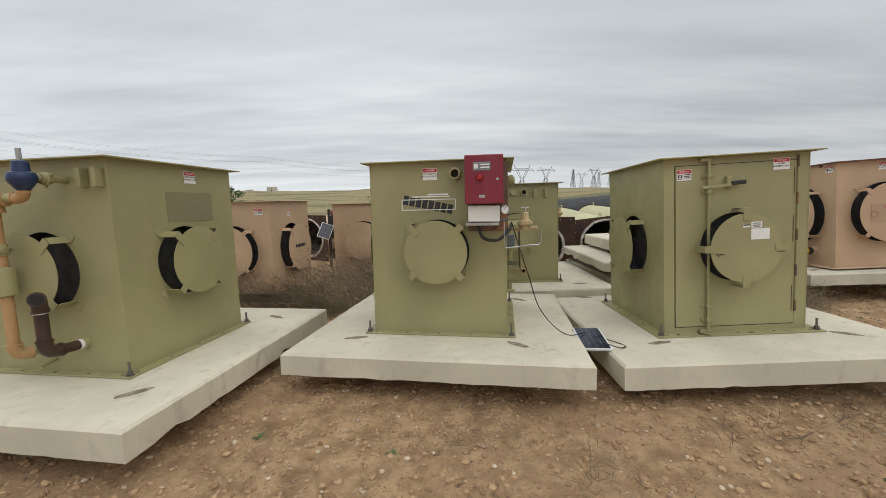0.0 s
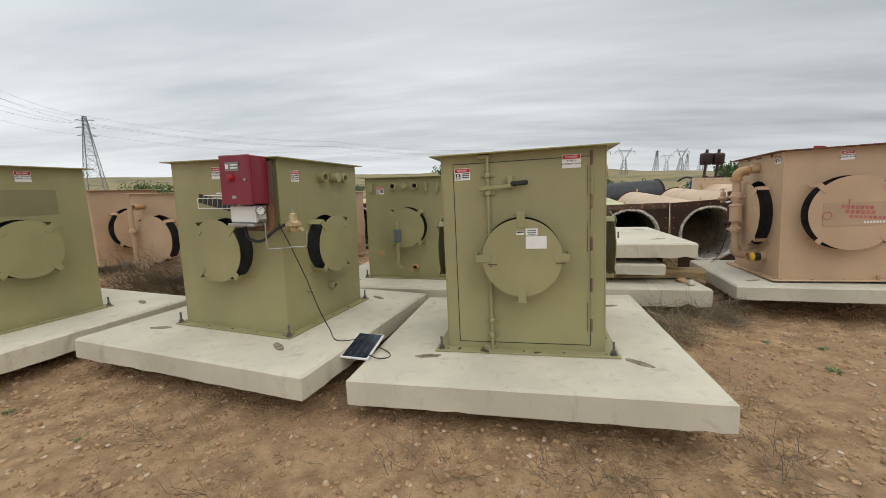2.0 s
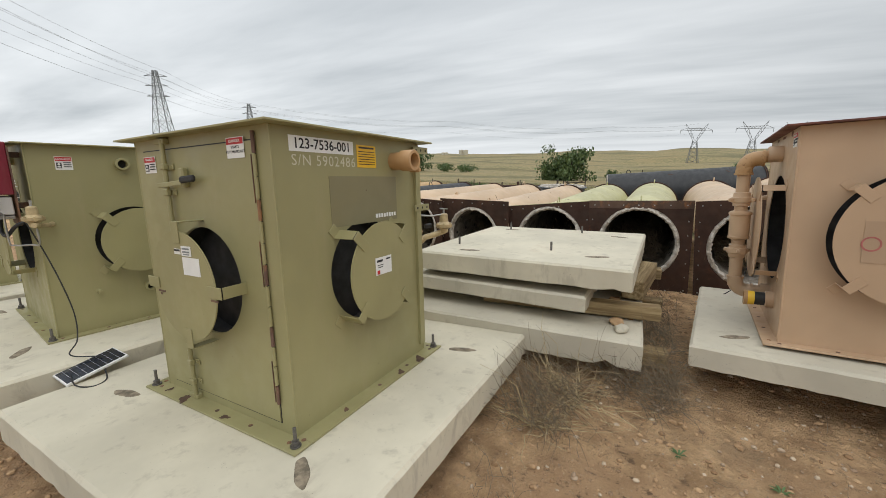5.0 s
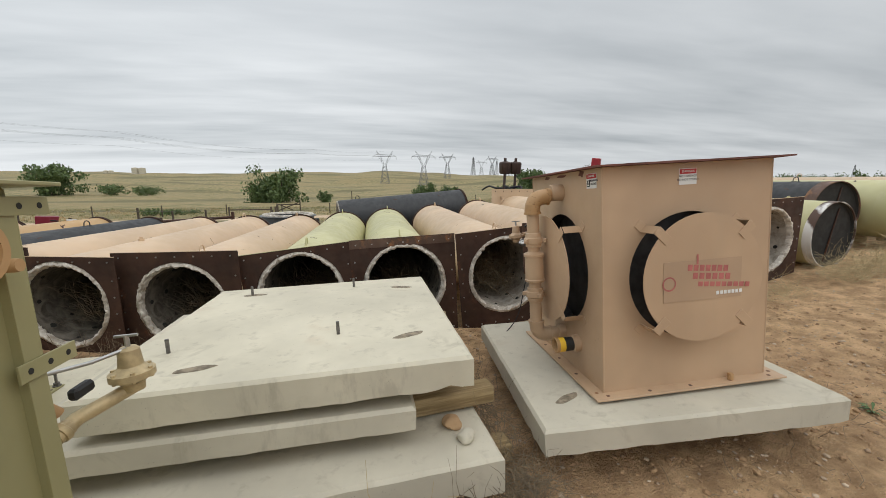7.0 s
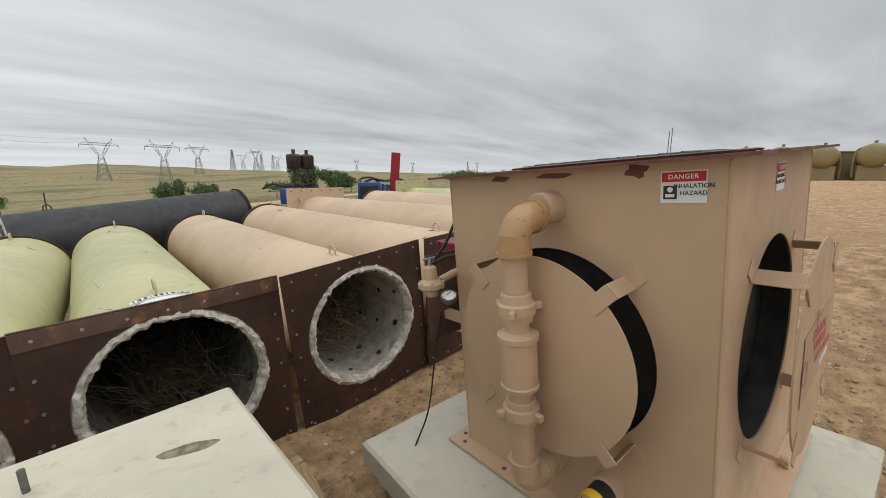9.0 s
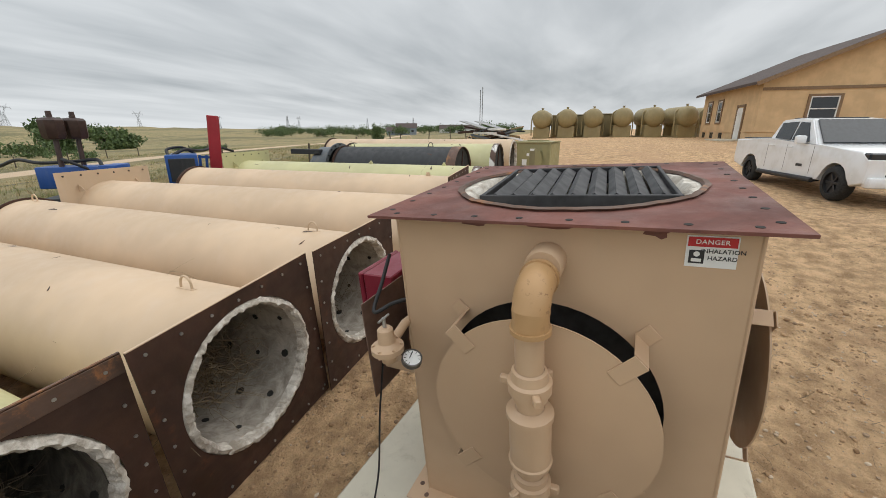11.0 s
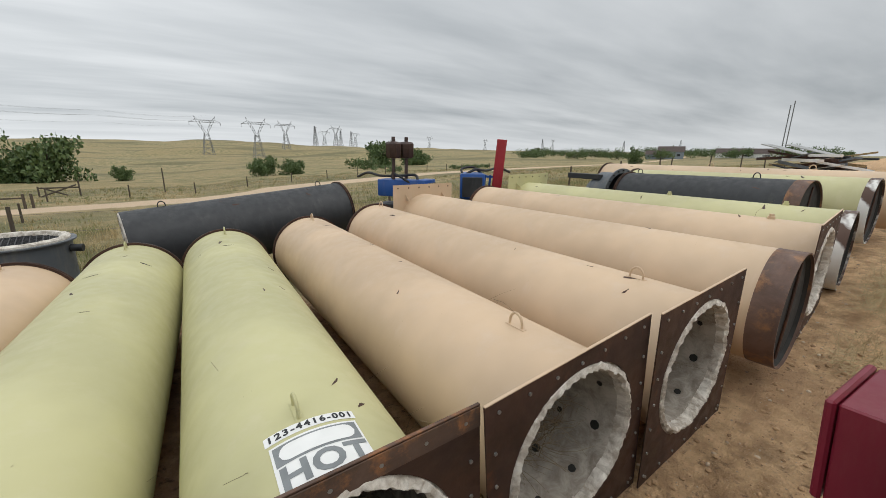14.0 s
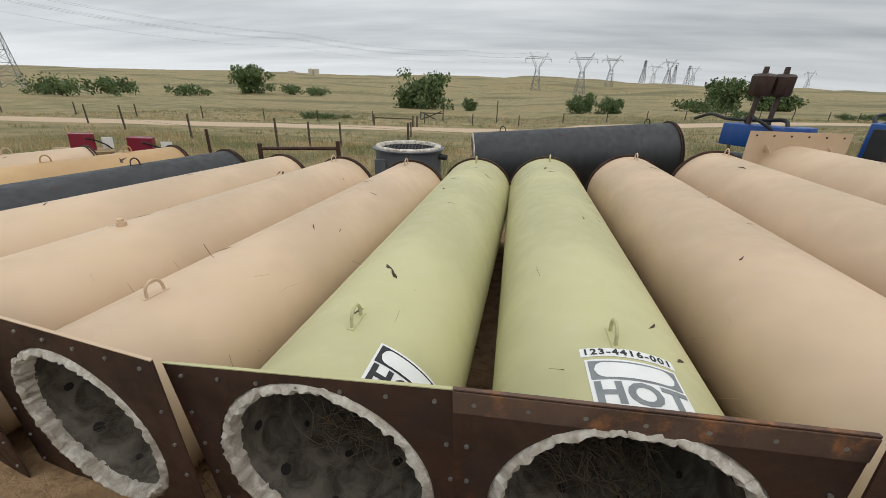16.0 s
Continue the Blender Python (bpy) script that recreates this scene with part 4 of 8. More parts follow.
def gauge(parent, m, r=0.04):
    """A dial gauge whose face looks to -y of m."""
    q = m @ pose(0, 0, 0, 90, 0, 0)
    bm = bmesh.new()
    lathe(bm, [(0.001, -0.022), (r * 0.9, -0.02), (r, -0.012), (r, 0.010), (r * 0.88, 0.012), (r * 0.86, 0.006)], 28, q)
    g = part("pressure_gauge", bm, M_BOLT, parent, "round dial gauge with a pale face")
    bm = bmesh.new()
    lathe(bm, [(r * 0.87, 0.0065), (0.001, 0.0065)], 24, q)
    f = part("dial", bm, M_STICKER, g)
    bm = bmesh.new()
    box(bm, (r * 0.2, r * 0.2, 0.0082), (r * 0.75, 0.004, 0.001), 0, q @ Matrix.Rotation(0.7, 4, "Z"))
    for i in range(9):
        a = math.radians(-40 + i * 32)
        box(bm, (r * 0.68, 0, 0.0080), (r * 0.2, 0.0025, 0.0008), 0, q @ Matrix.Rotation(a, 4, "Z"))
    part("needle", bm, M_INK, f)
    return g


def cabinet(parent, m, w, h, d, material):
    """A control cabinet with a lidded door, standing from y=0 to -d of m, about x, with its foot at z=0."""
    bm = bmesh.new()
    box(bm, (0, -d * 0.42, h / 2), (w, d * 0.84, h), 0.006)
    c = part("control_cabinet", bm, material, parent, "maroon steel control cabinet")
    bm = bmesh.new()
    box(bm, (0, -d * 0.93, h / 2), (w * 1.03, d * 0.13, h * 1.02), 0.008)
    dr = part("cabinet_door", bm, material, c)
    return c, dr


def sheet(parent, m, w, h, material, name, label=""):
    bm = bmesh.new()
    quad(bm, w, h, m)
    return part(name, bm, material, parent, label)


def bars(parent, m, rows, material, name="print"):
    """Lines of unreadable print: (x, z, width, height)."""
    bm = bmesh.new()
    for x, z, w, h in rows:
        quad(bm, w, h, m @ pose(x, -0.0018, z))
    return part(name, bm, material, parent)


def anchors(pad_m, a, group="anchor bolts"):
    for x, y in ((-a, -a), (a, -a), (a, a), (-a, a)):
        bm = bmesh.new()
        stud(bm, 0, 0, 0.012, 0.10)
        o = part("anchor_bolt", bm, M_BOLT)
        o.matrix_basis = pad_m @ pose(x, y, 0)
        tagged(o, "grey steel anchor stud with nut holding a burner box", "bolt", group)


for m, a in ((m_a, 0.625), (m_b, 0.628), (m_c, 0.645), (m_e, 0.63)):
    anchors(m, a)

# --- box with the control cabinet
f, r_, = side(0.588, "f"), side(0.588, "r")
danger_sign(box_b, f @ pose(-0.055, -0.001, 1.395), 0.125, 0.10, words=("HOT SURFACE", "DO NOT TOUCH"))
nipple(box_b, f, 0.165, 1.39, 0.042, 0.07, M_OLIVE)
lg = f @ pose(-0.075, -0.001, 1.155)
sheet(box_b, lg, 0.50, 0.17, M_OLIVE, "logo_backing", "faded rectangle behind the maker's mark")
bm = bmesh.new()
for i in range(8):
    box(bm, (-0.195 + i * 0.056, -0.0026, -0.018), (0.045, 0.002, 0.080), 0, lg @ Matrix.Shear("XZ", 4, (0.0, 0.0)) @ pose(0, 0, 0, 0, 12, 0))
part("logo_mark", bm, M_INK, box_b, "black slanted blocks of the maker's mark")
bm = bmesh.new()
for x, z, w, h in ((0.0, -0.062, 0.47, 0.007), (0.0, 0.026, 0.46, 0.007), (0.02, 0.050, 0.33, 0.010), (0.085, 0.068, 0.18, 0.012), (-0.232, -0.018, 0.007, 0.085), (0.236, -0.018, 0.007, 0.085)):
    box(bm, (x, -0.0030, z), (w, 0.002, h), 0, lg)
part("logo_outline", bm, M_STICKER, box_b, "white outline of the maker's mark")
cm = f @ pose(0.415, -0.075, 1.135)
bm = bmesh.new()
box(bm, (0.02, -0.004, 0.22), (0.33, 0.006, 0.56), 0.001, f @ pose(0.415, -0.07, 0.97))
for z in (1.05, 1.42):
    box(bm, (0.415, -0.035, z), (0.05, 0.07, 0.04), 0.002, f)
part("cabinet_bracket", bm, M_BURNT, box_b)
cb, door = cabinet(box_b, cm, 0.29, 0.37, 0.19, M_MAROON)
cb.matrix_basis = cm
bm = bmesh.new()
quad(bm, 0.135, 0.065, pose(-0.015, -0.191, 0.285))
pl = part("name_plate", bm, M_INK_GREY, door, "dark printed plate")
bars(door, pose(-0.015, -0.193, 0.285), [(0.025, 0.012, 0.07, 0.010), (0.025, -0.010, 0.07, 0.010), (-0.045, 0, 0.03, 0.035)], M_STICKER)
bm = bmesh.new()
lathe(bm, [(0.026, 0.0), (0.026, 0.018), (0.018, 0.034), (0.001, 0.036)], 20, pose(-0.03, -0.188, 0.20, 90, 0, 0))
part("push_button", bm, M_RED, door, "red mushroom push button")
bm = bmesh.new()
quad(bm, 0.045, 0.022, pose(-0.015, -0.191, 0.055))
part("rating_plate", bm, M_STEEL, door)
bm = bmesh.new()
lathe(bm, [(0.010, 0.0), (0.010, 0.008), (0.001, 0.009)], 12, pose(0.105, -0.188, 0.185, 90, 0, 0))
part("door_latch", bm, M_STEEL, door)
bm = bmesh.new()
box(bm, (0.41, -0.15, 1.055), (0.25, 0.12, 0.13), 0.006, f)
part("meter_housing", bm, M_WHITE, box_b, "plain white plastic housing under the cabinet")
bm = bmesh.new()
box(bm, (0.40, -0.16, 0.972), (0.26, 0.14, 0.022), 0.003, f)
part("steel_tray", bm, M_STEEL, box_b)
gauge(box_b, f @ pose(0.575, -0.19, 1.085, 0, 0, 20), 0.038)
pipe_run(box_b, [f @ Vector(p) for p in ((0.46, -0.16, 1.0), (0.53, -0.17, 1.0), (0.60, -0.17, 1.005))], 0.012, M_BOLT, "manifold")
pipe_run(box_b, bend([f @ Vector(p) for p in ((0.36, -0.15, 0.96), (0.40, -0.16, 0.86), (0.52, -0.15, 0.84), (0.61, -0.10, 0.92), (0.63, 0.0, 0.96))]), 0.012, M_RUBBER, "conduit", "black flexible conduit")
regulator(box_b, (0.74, -0.62, 0.97), pose(0, 0, 0), 0.95)
pipe_run(box_b, [(0.58, -0.50, 0.91), (0.66, -0.53, 0.91), (0.74, -0.60, 0.92), (0.84, -0.64, 0.93)], 0.017, M_BRASS, "gas_pipe")
pipe_run(box_b, bend([(0.57, -0.74, 1.0), (0.575, -0.74, 0.80), (0.60, -0.72, 0.775), (0.78, -0.66, 0.79), (0.86, -0.63, 0.80), (0.87, -0.63, 0.91)], 6), 0.006, M_STEEL, "steel_tubing", "bright bent steel tubing")
nipple(box_b, r_, -0.035, 1.364, 0.042, 0.07, M_OLIVE)
nipple(box_b, r_, 0.15, 1.364, 0.046, 0.09, M_OLIVE, hollow=False)
nipple(box_b, r_, 0.285, 1.362, 0.042, 0.08, M_OLIVE)
danger_sign(box_b, r_ @ pose(-0.381, -0.001, 1.363), 0.10, 0.10, picto=True)
nipple(box_b, r_, -0.306, 0.334, 0.014, 0.08, M_OLIVE, hollow=False)
nipple(box_b, r_, 0.046, 0.30, 0.034, 0.06, M_OLIVE)
# solar panel propped between the pads, and its lead
sp_m = pose(1.25, 3.15, 0.318, 9, 0, -2)
bm = bmesh.new()
box(bm, (0, 0, 0), (0.235, 0.35, 0.018), 0.003)
pan = tagged(part("solar_panel", bm, M_WHITE), "small white-framed solar panel propped between two concrete pads", "solar panel")
pan.matrix_basis = sp_m
for i in range(4):
    for j in range(9):
        bm = bmesh.new()
        box(bm, (-0.078 + i * 0.052, -0.148 + j * 0.037, 0.0100), (0.050, 0.035, 0.002), 0)
        part("solar_cell", bm, M_SOLAR, pan)
lead = m_b @ Vector((0.63, -0.66, 0.98))
bm = bmesh.new()
tube(bm, bend([lead, m_b @ Vector((0.70, -0.60, 0.75)), m_b @ Vector((0.78, -0.55, 0.50)), m_b @ Vector((0.86, -0.52, 0.25)), m_b @ Vector((0.98, -0.55, 0.09)), m_b @ Vector((1.10, -0.62, 0.03)), (1.22, 3.22, 0.35)]), 0.0045, 6)
tagged(part("cable", bm, M_RUBBER), "thin black cable running from the gas manifold to the solar panel", "cable")
bm = bmesh.new()
tube(bm, bend([(1.30, 3.02, 0.335), (1.42, 3.00, 0.30), (1.50, 3.06, 0.285), (1.47, 3.14, 0.285), (1.36, 3.18, 0.31)]), 0.0045, 6)
tagged(part("cable", bm, M_RUBBER), "black cable loop behind the solar panel", "cable")

# --- box with the hinged door
f, r_ = side(0.593, "f"), side(0.593, "r")
bm = bmesh.new()
holed_plate(bm, 0.985, 1.385, 0.293, 0.0, 0.685, 0.005, 48, f @ pose(-0.005, -0.0065, 0.065))
dc = part("door", bm, M_OLIVE, box_c, "hinged steel access door")
bm = bmesh.new()
for x, z, w, h in ((-0.5015, 0.757, 0.005, 1.39), (0.4915, 0.757, 0.005, 1.39), (-0.005, 1.4545, 0.998, 0.005), (-0.005, 0.0605, 0.998, 0.005)):
    box(bm, (x, -0.0012, z), (w, 0.002, h), 0, f)
part("door_gap", bm, M_INK, dc, "dark gap round the door")
bm = bmesh.new()
tube(bm, [f @ Vector((-0.238, -0.03, z)) for z in (0.02, 0.4, 0.9, 1.2, 1.50)], 0.0125, 12)
rod = part("lock_rod", bm, M_OLIVE, dc, "tall cam-lock rod")
for z in (1.36, 1.225, 0.245, 0.125):
    bm = bmesh.new()
    box(bm, (-0.238, -0.012, z), (0.105, 0.010, 0.032), 0.003, f)
    box(bm, (-0.238, -0.034, z), (0.040, 0.030, 0.036), 0.006, f)
    for x in (-0.278, -0.198):
        cyl(bm, f @ Vector((x, -0.016, z)), f @ Vector((x, -0.022, z)), 0.007, seg=6)
    part("rod_bracket", bm, M_OLIVE, rod)
for z in (0.025, 1.495):
    bm = bmesh.new()
    box(bm, (-0.262, -0.018, z), (0.09, 0.034, 0.030), 0.004, f)
    part("rod_keeper", bm, M_OLIVE, rod)
bm = bmesh.new()
box(bm, (-0.115, -0.045, 1.276), (0.24, 0.010, 0.026), 0.003, f @ pose(0, 0, 0, 0, -3, 0))
box(bm, (-0.075, -0.025, 1.30), (0.045, 0.035, 0.10), 0.008, f)
lv = part("lock_lever", bm, M_OLIVE, rod)
bm = bmesh.new()
box(bm, (0.06, -0.045, 1.289), (0.125, 0.022, 0.034), 0.008, f @ pose(0, 0, 0, 0, -3, 0))
part("lever_grip", bm, M_RUBBER, lv, "black rubber grip")
for i in range(13):
    z = 0.17 + i * 0.102
    bm = bmesh.new()
    cyl(bm, f @ Vector((0.495, -0.012, z)), f @ Vector((0.495, -0.012, z + 0.096)), 0.0085, seg=10)
    part("hinge_knuckle", bm, M_OLIVE if i % 3 else M_BURNT, dc)
bm = bmesh.new()
for z in (0.4, 1.0, 1.4):
    box(bm, (0.468, -0.009, z - 0.12), (0.004, 0.004, 0.22), 0, f)
part("weld_line", bm, M_BURNT, dc)
danger_sign(box_c, f @ pose(-0.43, -0.0085, 1.378), 0.12, 0.09, picto=True)
danger_sign(box_c, f @ pose(0.36, -0.0085, 1.425), 0.13, 0.095, words=("STARTS", "AUTOMATICALLY"))
pf = f @ pose(0, -0.137, 0)
sheet(box_c, pf @ pose(0.105, 0, 0.862), 0.145, 0.09, M_STICKER, "rating_plate", "blank pale metal rating plate")
st = sheet(box_c, pf @ pose(0.075, 0, 0.938), 0.085, 0.05, M_STICKER, "sticker")
bars(st, pf @ pose(0.075, 0, 0.938), [(0, 0.012, 0.06, 0.008), (0, -0.004, 0.06, 0.008), (0, -0.016, 0.05, 0.005)], M_INK_GREY)
st = sheet(box_c, pf @ pose(-0.005, 0, 0.933), 0.055, 0.028, M_STICKER, "sticker")
bars(st, pf @ pose(-0.005, 0, 0.933), [(0, 0.006, 0.05, 0.010)], M_INK)
bm = bmesh.new()
for x, z, w in ((-0.21, 0.705, 0.07), (0.27, 0.708, 0.06), (-0.222, 0.69, 0.012)):
    box(bm, (x, -0.0008, z), (w, 0.0016, 0.010), 0, pf)
part("rust_scuff", bm, M_BURNT, box_c, "rusty scrapes on the cover")
lb = sheet(box_c, r_ @ pose(-0.28, -0.001, 1.440), 0.43, 0.072, M_STICKER, "number_label", "white label with a black part number")
lettering("123-7536-001", 0.068, M_INK, lb, r_ @ pose(-0.28, -0.0035, 1.440), "number")
lettering("S/N 5902486", 0.074, M_CHALK, box_c, r_ @ pose(-0.27, -0.002, 1.362), "serial_number", spread=1.12, bold=-0.004)
yl = sheet(box_c, r_ @ pose(0.045, -0.001, 1.402), 0.165, 0.125, M_YELLOW, "notice", "yellow printed notice")
bars(yl, r_ @ pose(0.045, -0.001, 1.402), [(0, 0.048, 0.13, 0.010)] + [(0, 0.026 - i * 0.014, 0.14, 0.004) for i in range(6)], M_BROWN)
sheet(box_c, r_ @ pose(0.03, -0.0008, 1.155), 0.58, 0.27, M_PATCH, "unfaded_patch", "darker patch where a decal was")
bars(box_c, r_ @ pose(0.20, -0.0012, 1.055), [(-0.09 + i * 0.026, 0.0, 0.018, 0.024) for i in range(8)], M_STICKER, "faded_mark")
nipple(box_c, r_, 0.305, 1.385, 0.056, 0.165, M_COPPERY, label="flaking orange-primed pipe stub")
nipple(box_c, r_, 0.50, 1.335, 0.016, 0.075, M_COPPERY, hollow=False)
bm = bmesh.new()
box(bm, (0.555, -0.020, 0.78), (0.055, 0.004, 1.42), 0.001, r_)
box(bm, (0.53, -0.010, 0.78), (0.004, 0.020, 1.42), 0.0, r_)
box(bm, (0.581, -0.010, 0.78), (0.004, 0.020, 1.42), 0.0, r_)
part("corner_channel", bm, M_OLIVE, box_c)
for z in (1.468, 1.075):
    bm = bmesh.new()
    box(bm, (0.59, -0.026, z), (0.18, 0.006, 0.045), 0.001, r_)
    sp_ = part("channel_strap", bm, M_OLIVE, box_c, "drilled flat strap")
    bm = bmesh.new()
    for x in (0.53, 0.59, 0.65):
        cyl(bm, r_ @ Vector((x, -0.0292, z)), r_ @ Vector((x, -0.0300, z)), 0.008, seg=10)
    part("strap_hole", bm, M_DARK, sp_)
st = sheet(box_c, r_ @ pose(-0.015, -0.137, 0.785), 0.145, 0.10, M_STICKER, "asset_sticker", "white asset sticker with small print")
bars(st, r_ @ pose(-0.015, -0.137, 0.785), [(-0.035, 0.030, 0.05, 0.012), (0.04, 0.034, 0.04, 0.008), (-0.03, 0.006, 0.05, 0.004), (-0.03, -0.006, 0.04, 0.004)], M_INK)
bars(st, r_ @ pose(-0.015, -0.1372, 0.785), [(-0.05, -0.034, 0.022, 0.022)], M_SIGNRED, "red_symbol")
# valve set on its back face
pipe_run(box_c, [(0.50, 0.58, 0.80), (0.51, 0.64, 0.80), (0.55, 0.74, 0.84), (0.61, 0.80, 0.86), (0.66, 0.84, 0.88)], 0.022, M_BRASS, "gas_pipe")
union(box_c, (0.535, 0.70, 0.825), (0.3, 0.9, 0.3), 0.020, M_BRASS, False, "pipe_union")
pipe_run(box_c, [(0.50, 0.58, 0.90), (0.52, 0.68, 0.915), (0.53, 0.70, 0.88)], 0.019, M_COPPERY, "drain_elbow")
regulator(box_c, (0.66, 0.83, 0.925), pose(0, 0, 0), 0.95)
pipe_run(box_c, [(0.50, 0.60, 1.02), (0.60, 0.76, 1.0), (0.66, 0.82, 1.01)], 0.006, M_STEEL, "steel_tubing")
bm = bmesh.new()
box(bm, (0.57, 0.745, 0.925), (0.03, 0.08, 0.035), 0.008, None)
part("valve_grip", bm, M_RUBBER, box_c)

for x, y, rr in ((0.66, 0.20, 0.035), (0.645, -0.30, 0.022), (0.665, 0.42, 0.05), (-0.30, -0.655, 0.05), (0.10, -0.66, 0.03), (-0.50, -0.64, 0.025)):
    bm = bmesh.new()
    lathe(bm, [(rr, 0.0), (0.001, 0.0008)], 18, pose(x, y, 0.0135, 0, 0, x * 200) @ Matrix.Diagonal((1.0, 0.55, 1.0, 1.0)), lambda i, q: rr * (0.25 * math.sin(3 * q + x * 20) + 0.15 * math.sin(7 * q)) if i == 0 else 0)
    part("rust_stain", bm, M_RUST_ORANGE, box_c, "small orange rust stain")

# --- box with the pipe train
f, r_ = side(0.588, "f"), side(0.588, "r")
for x in (0.425, 0.545):
    bm = bmesh.new()
    box(bm, (x, -0.03, 1.372), (0.035, 0.06, 0.125), 0.003, f)
    part("lift_lug", bm, M_OLIVE, box_a)
pipe_run(box_a, [f @ Vector(p) for p in ((0.263, 0.0, 1.365), (0.25, -0.1, 1.368), (0.235, -0.18, 1.372))], 0.026, M_OLIVE, "gas_pipe")
union(box_a, f @ Vector((0.248, -0.115, 1.368)), (0.1, -1, 0), 0.028, M_OLIVE)
bm = bmesh.new()
lathe(bm, [(0.03, -0.09), (0.045, -0.07), (0.072, -0.03), (0.074, 0.0), (0.065, 0.02), (0.045, 0.03), (0.040, 0.09), (0.03, 0.095), (0.001, 0.095)], 28, f @ pose(0.218, -0.215, 1.378))
part("regulator_body", bm, M_NAVY, box_a, "navy-blue gas pressure regulator")
bm = bmesh.new()
cyl(bm, f @ Vector((0.218, -0.215, 1.47)), f @ Vector((0.218, -0.215, 1.55)), 0.014, seg=12)
part("vent_stack", bm, M_STEEL, box_a)
elbow(box_a, f @ Vector((0.218, -0.215, 1.245)), (0, 0, 1), (-1, 0, 0), 0.030, M_COPPERY, "flaking tan pipe elbow")
pipe_run(box_a, [f @ Vector(p) for p in ((0.15, -0.215, 1.245), (0.05, -0.215, 1.245))], 0.030, M_OLIVE, "gas_pipe")
elbow(box_a, f @ Vector((0.0, -0.22, 1.235)), (1, 0, 0), (0, 0, -1), 0.032, M_COPPERY)
pipe_run(box_a, [f @ Vector((-0.03, -0.22, z)) for z in (1.19, 0.8, 0.5, 0.24)], 0.032, M_COPPERY, "gas_pipe", "rust-streaked tan gas pipe")
union(box_a, f @ Vector((-0.03, -0.22, 0.92)), (0, 0, 1), 0.033, M_OLIVE)
bm = bmesh.new()
lathe(bm, [(0.036, -0.11), (0.060, -0.10), (0.062, 0.06), (0.058, 0.075), (0.038, 0.085)], 26, f @ pose(-0.03, -0.22, 0.72))
part("filter_body", bm, M_OLIVE, box_a)
elbow(box_a, f @ Vector((-0.03, -0.22, 0.205)), (0, 0, 1), (0.3, 1, 0), 0.033, M_COPPERY)
pipe_run(box_a, [f @ Vector(p) for p in ((-0.02, -0.17, 0.205), (0.0, -0.08, 0.205), (0.01, 0.0, 0.205))], 0.028, M_OLIVE, "gas_pipe")
pipe_run(box_a, [f @ Vector(p) for p in ((0.252, 0.01, 0.225), (0.248, -0.09, 0.23), (0.243, -0.17, 0.235))], 0.034, M_BROWN, "drain_pipe", "brown wrapped drain pipe with white tape bands")
elbow(box_a, f @ Vector((0.238, -0.235, 0.235)), (0.05, 1, 0), (0, 0, 1), 0.036, M_BROWN)
pipe_run(box_a, [f @ Vector((0.238, -0.235, z)) for z in (0.28, 0.40, 0.54)], 0.036, M_BROWN, "drain_pipe")
elbow(box_a, f @ Vector((0.238, -0.235, 0.60)), (0, 0, -1), (0.75, -0.62, 0.12), 0.036, M_BROWN)
bm = bmesh.new()
lathe(bm, [(0.034, 0), (0.001, 0.0005)], 20, Matrix.Translation(f @ Vector((0.315, -0.300, 0.612))) @ Vector((0.75, -0.62, 0.12)).to_track_quat("Z", "Y").to_matrix().to_4x4())
part("bore", bm, M_DARK, box_a)
for z in (0.305, 0.515):
    bm = bmesh.new()
    cyl(bm, f @ Vector((0.238, -0.235, z - 0.012)), f @ Vector((0.238, -0.235, z + 0.012)), 0.0385, seg=20)
    part("tape_band", bm, M_STICKER, box_a, "white tape band")
bm = bmesh.new()
cyl(bm, f @ Vector((0.2505, -0.030, 0.2265)), f @ Vector((0.249, -0.052, 0.2275)), 0.0365, seg=20)
part("tape_band", bm, M_STICKER, box_a, "white tape band")
nipple(box_a, f, 0.252, 0.225, 0.042, 0.03, M_OLIVE, hollow=False)
pipe_run(box_a, [f @ Vector(p) for p in ((-0.02, 0.0, 0.10), (0.0, -0.12, 0.085))], 0.014, M_OLIVE, "drain_stub")
danger_sign(box_a, r_ @ pose(0.108, -0.001, 1.415), 0.12, 0.10, words=("HOT SURFACE", "DO NOT TOUCH"))
sheet(box_a, r_ @ pose(0.095, -0.0008, 1.17), 0.48, 0.24, M_PATCH, "unfaded_patch", "darker patch where a decal was")

# --- small box behind
f = side(0.60, "f")
danger_sign(box_e, f @ pose(-0.384, -0.001, 1.216), 0.11, 0.10, picto=True)
for x in (-0.19, 0.118):
    nipple(box_e, f, x, 1.27, 0.04, 0.07, M_OLIVE)
nipple(box_e, f, -0.03, 1.27, 0.04, 0.06, M_OLIVE, hollow=False)
for x in (-0.505, 0.27, 0.42):
    bm = bmesh.new()
    box(bm, (x, -0.025, 1.25), (0.035, 0.05, 0.12), 0.003, f)
    part("lift_lug", bm, M_OLIVE, box_e)
pipe_run(box_e, [f @ Vector((-0.09, -0.22, z)) for z in (0.80, 0.5, 0.22)], 0.022, M_OLIVE, "gas_pipe")
bm = bmesh.new()
lathe(bm, [(0.022, -0.09), (0.05, -0.08), (0.05, 0.08), (0.022, 0.09)], 18, f @ pose(-0.09, -0.22, 0.62))
part("filter_body", bm, M_GREY, box_e)
elbow(box_e, f @ Vector((-0.09, -0.22, 0.19)), (0, 0, 1), (1, 0.4, 0), 0.024, M_OLIVE)
nipple(box_e, f, 0.10, 0.17, 0.035, 0.10, M_COPPERY)
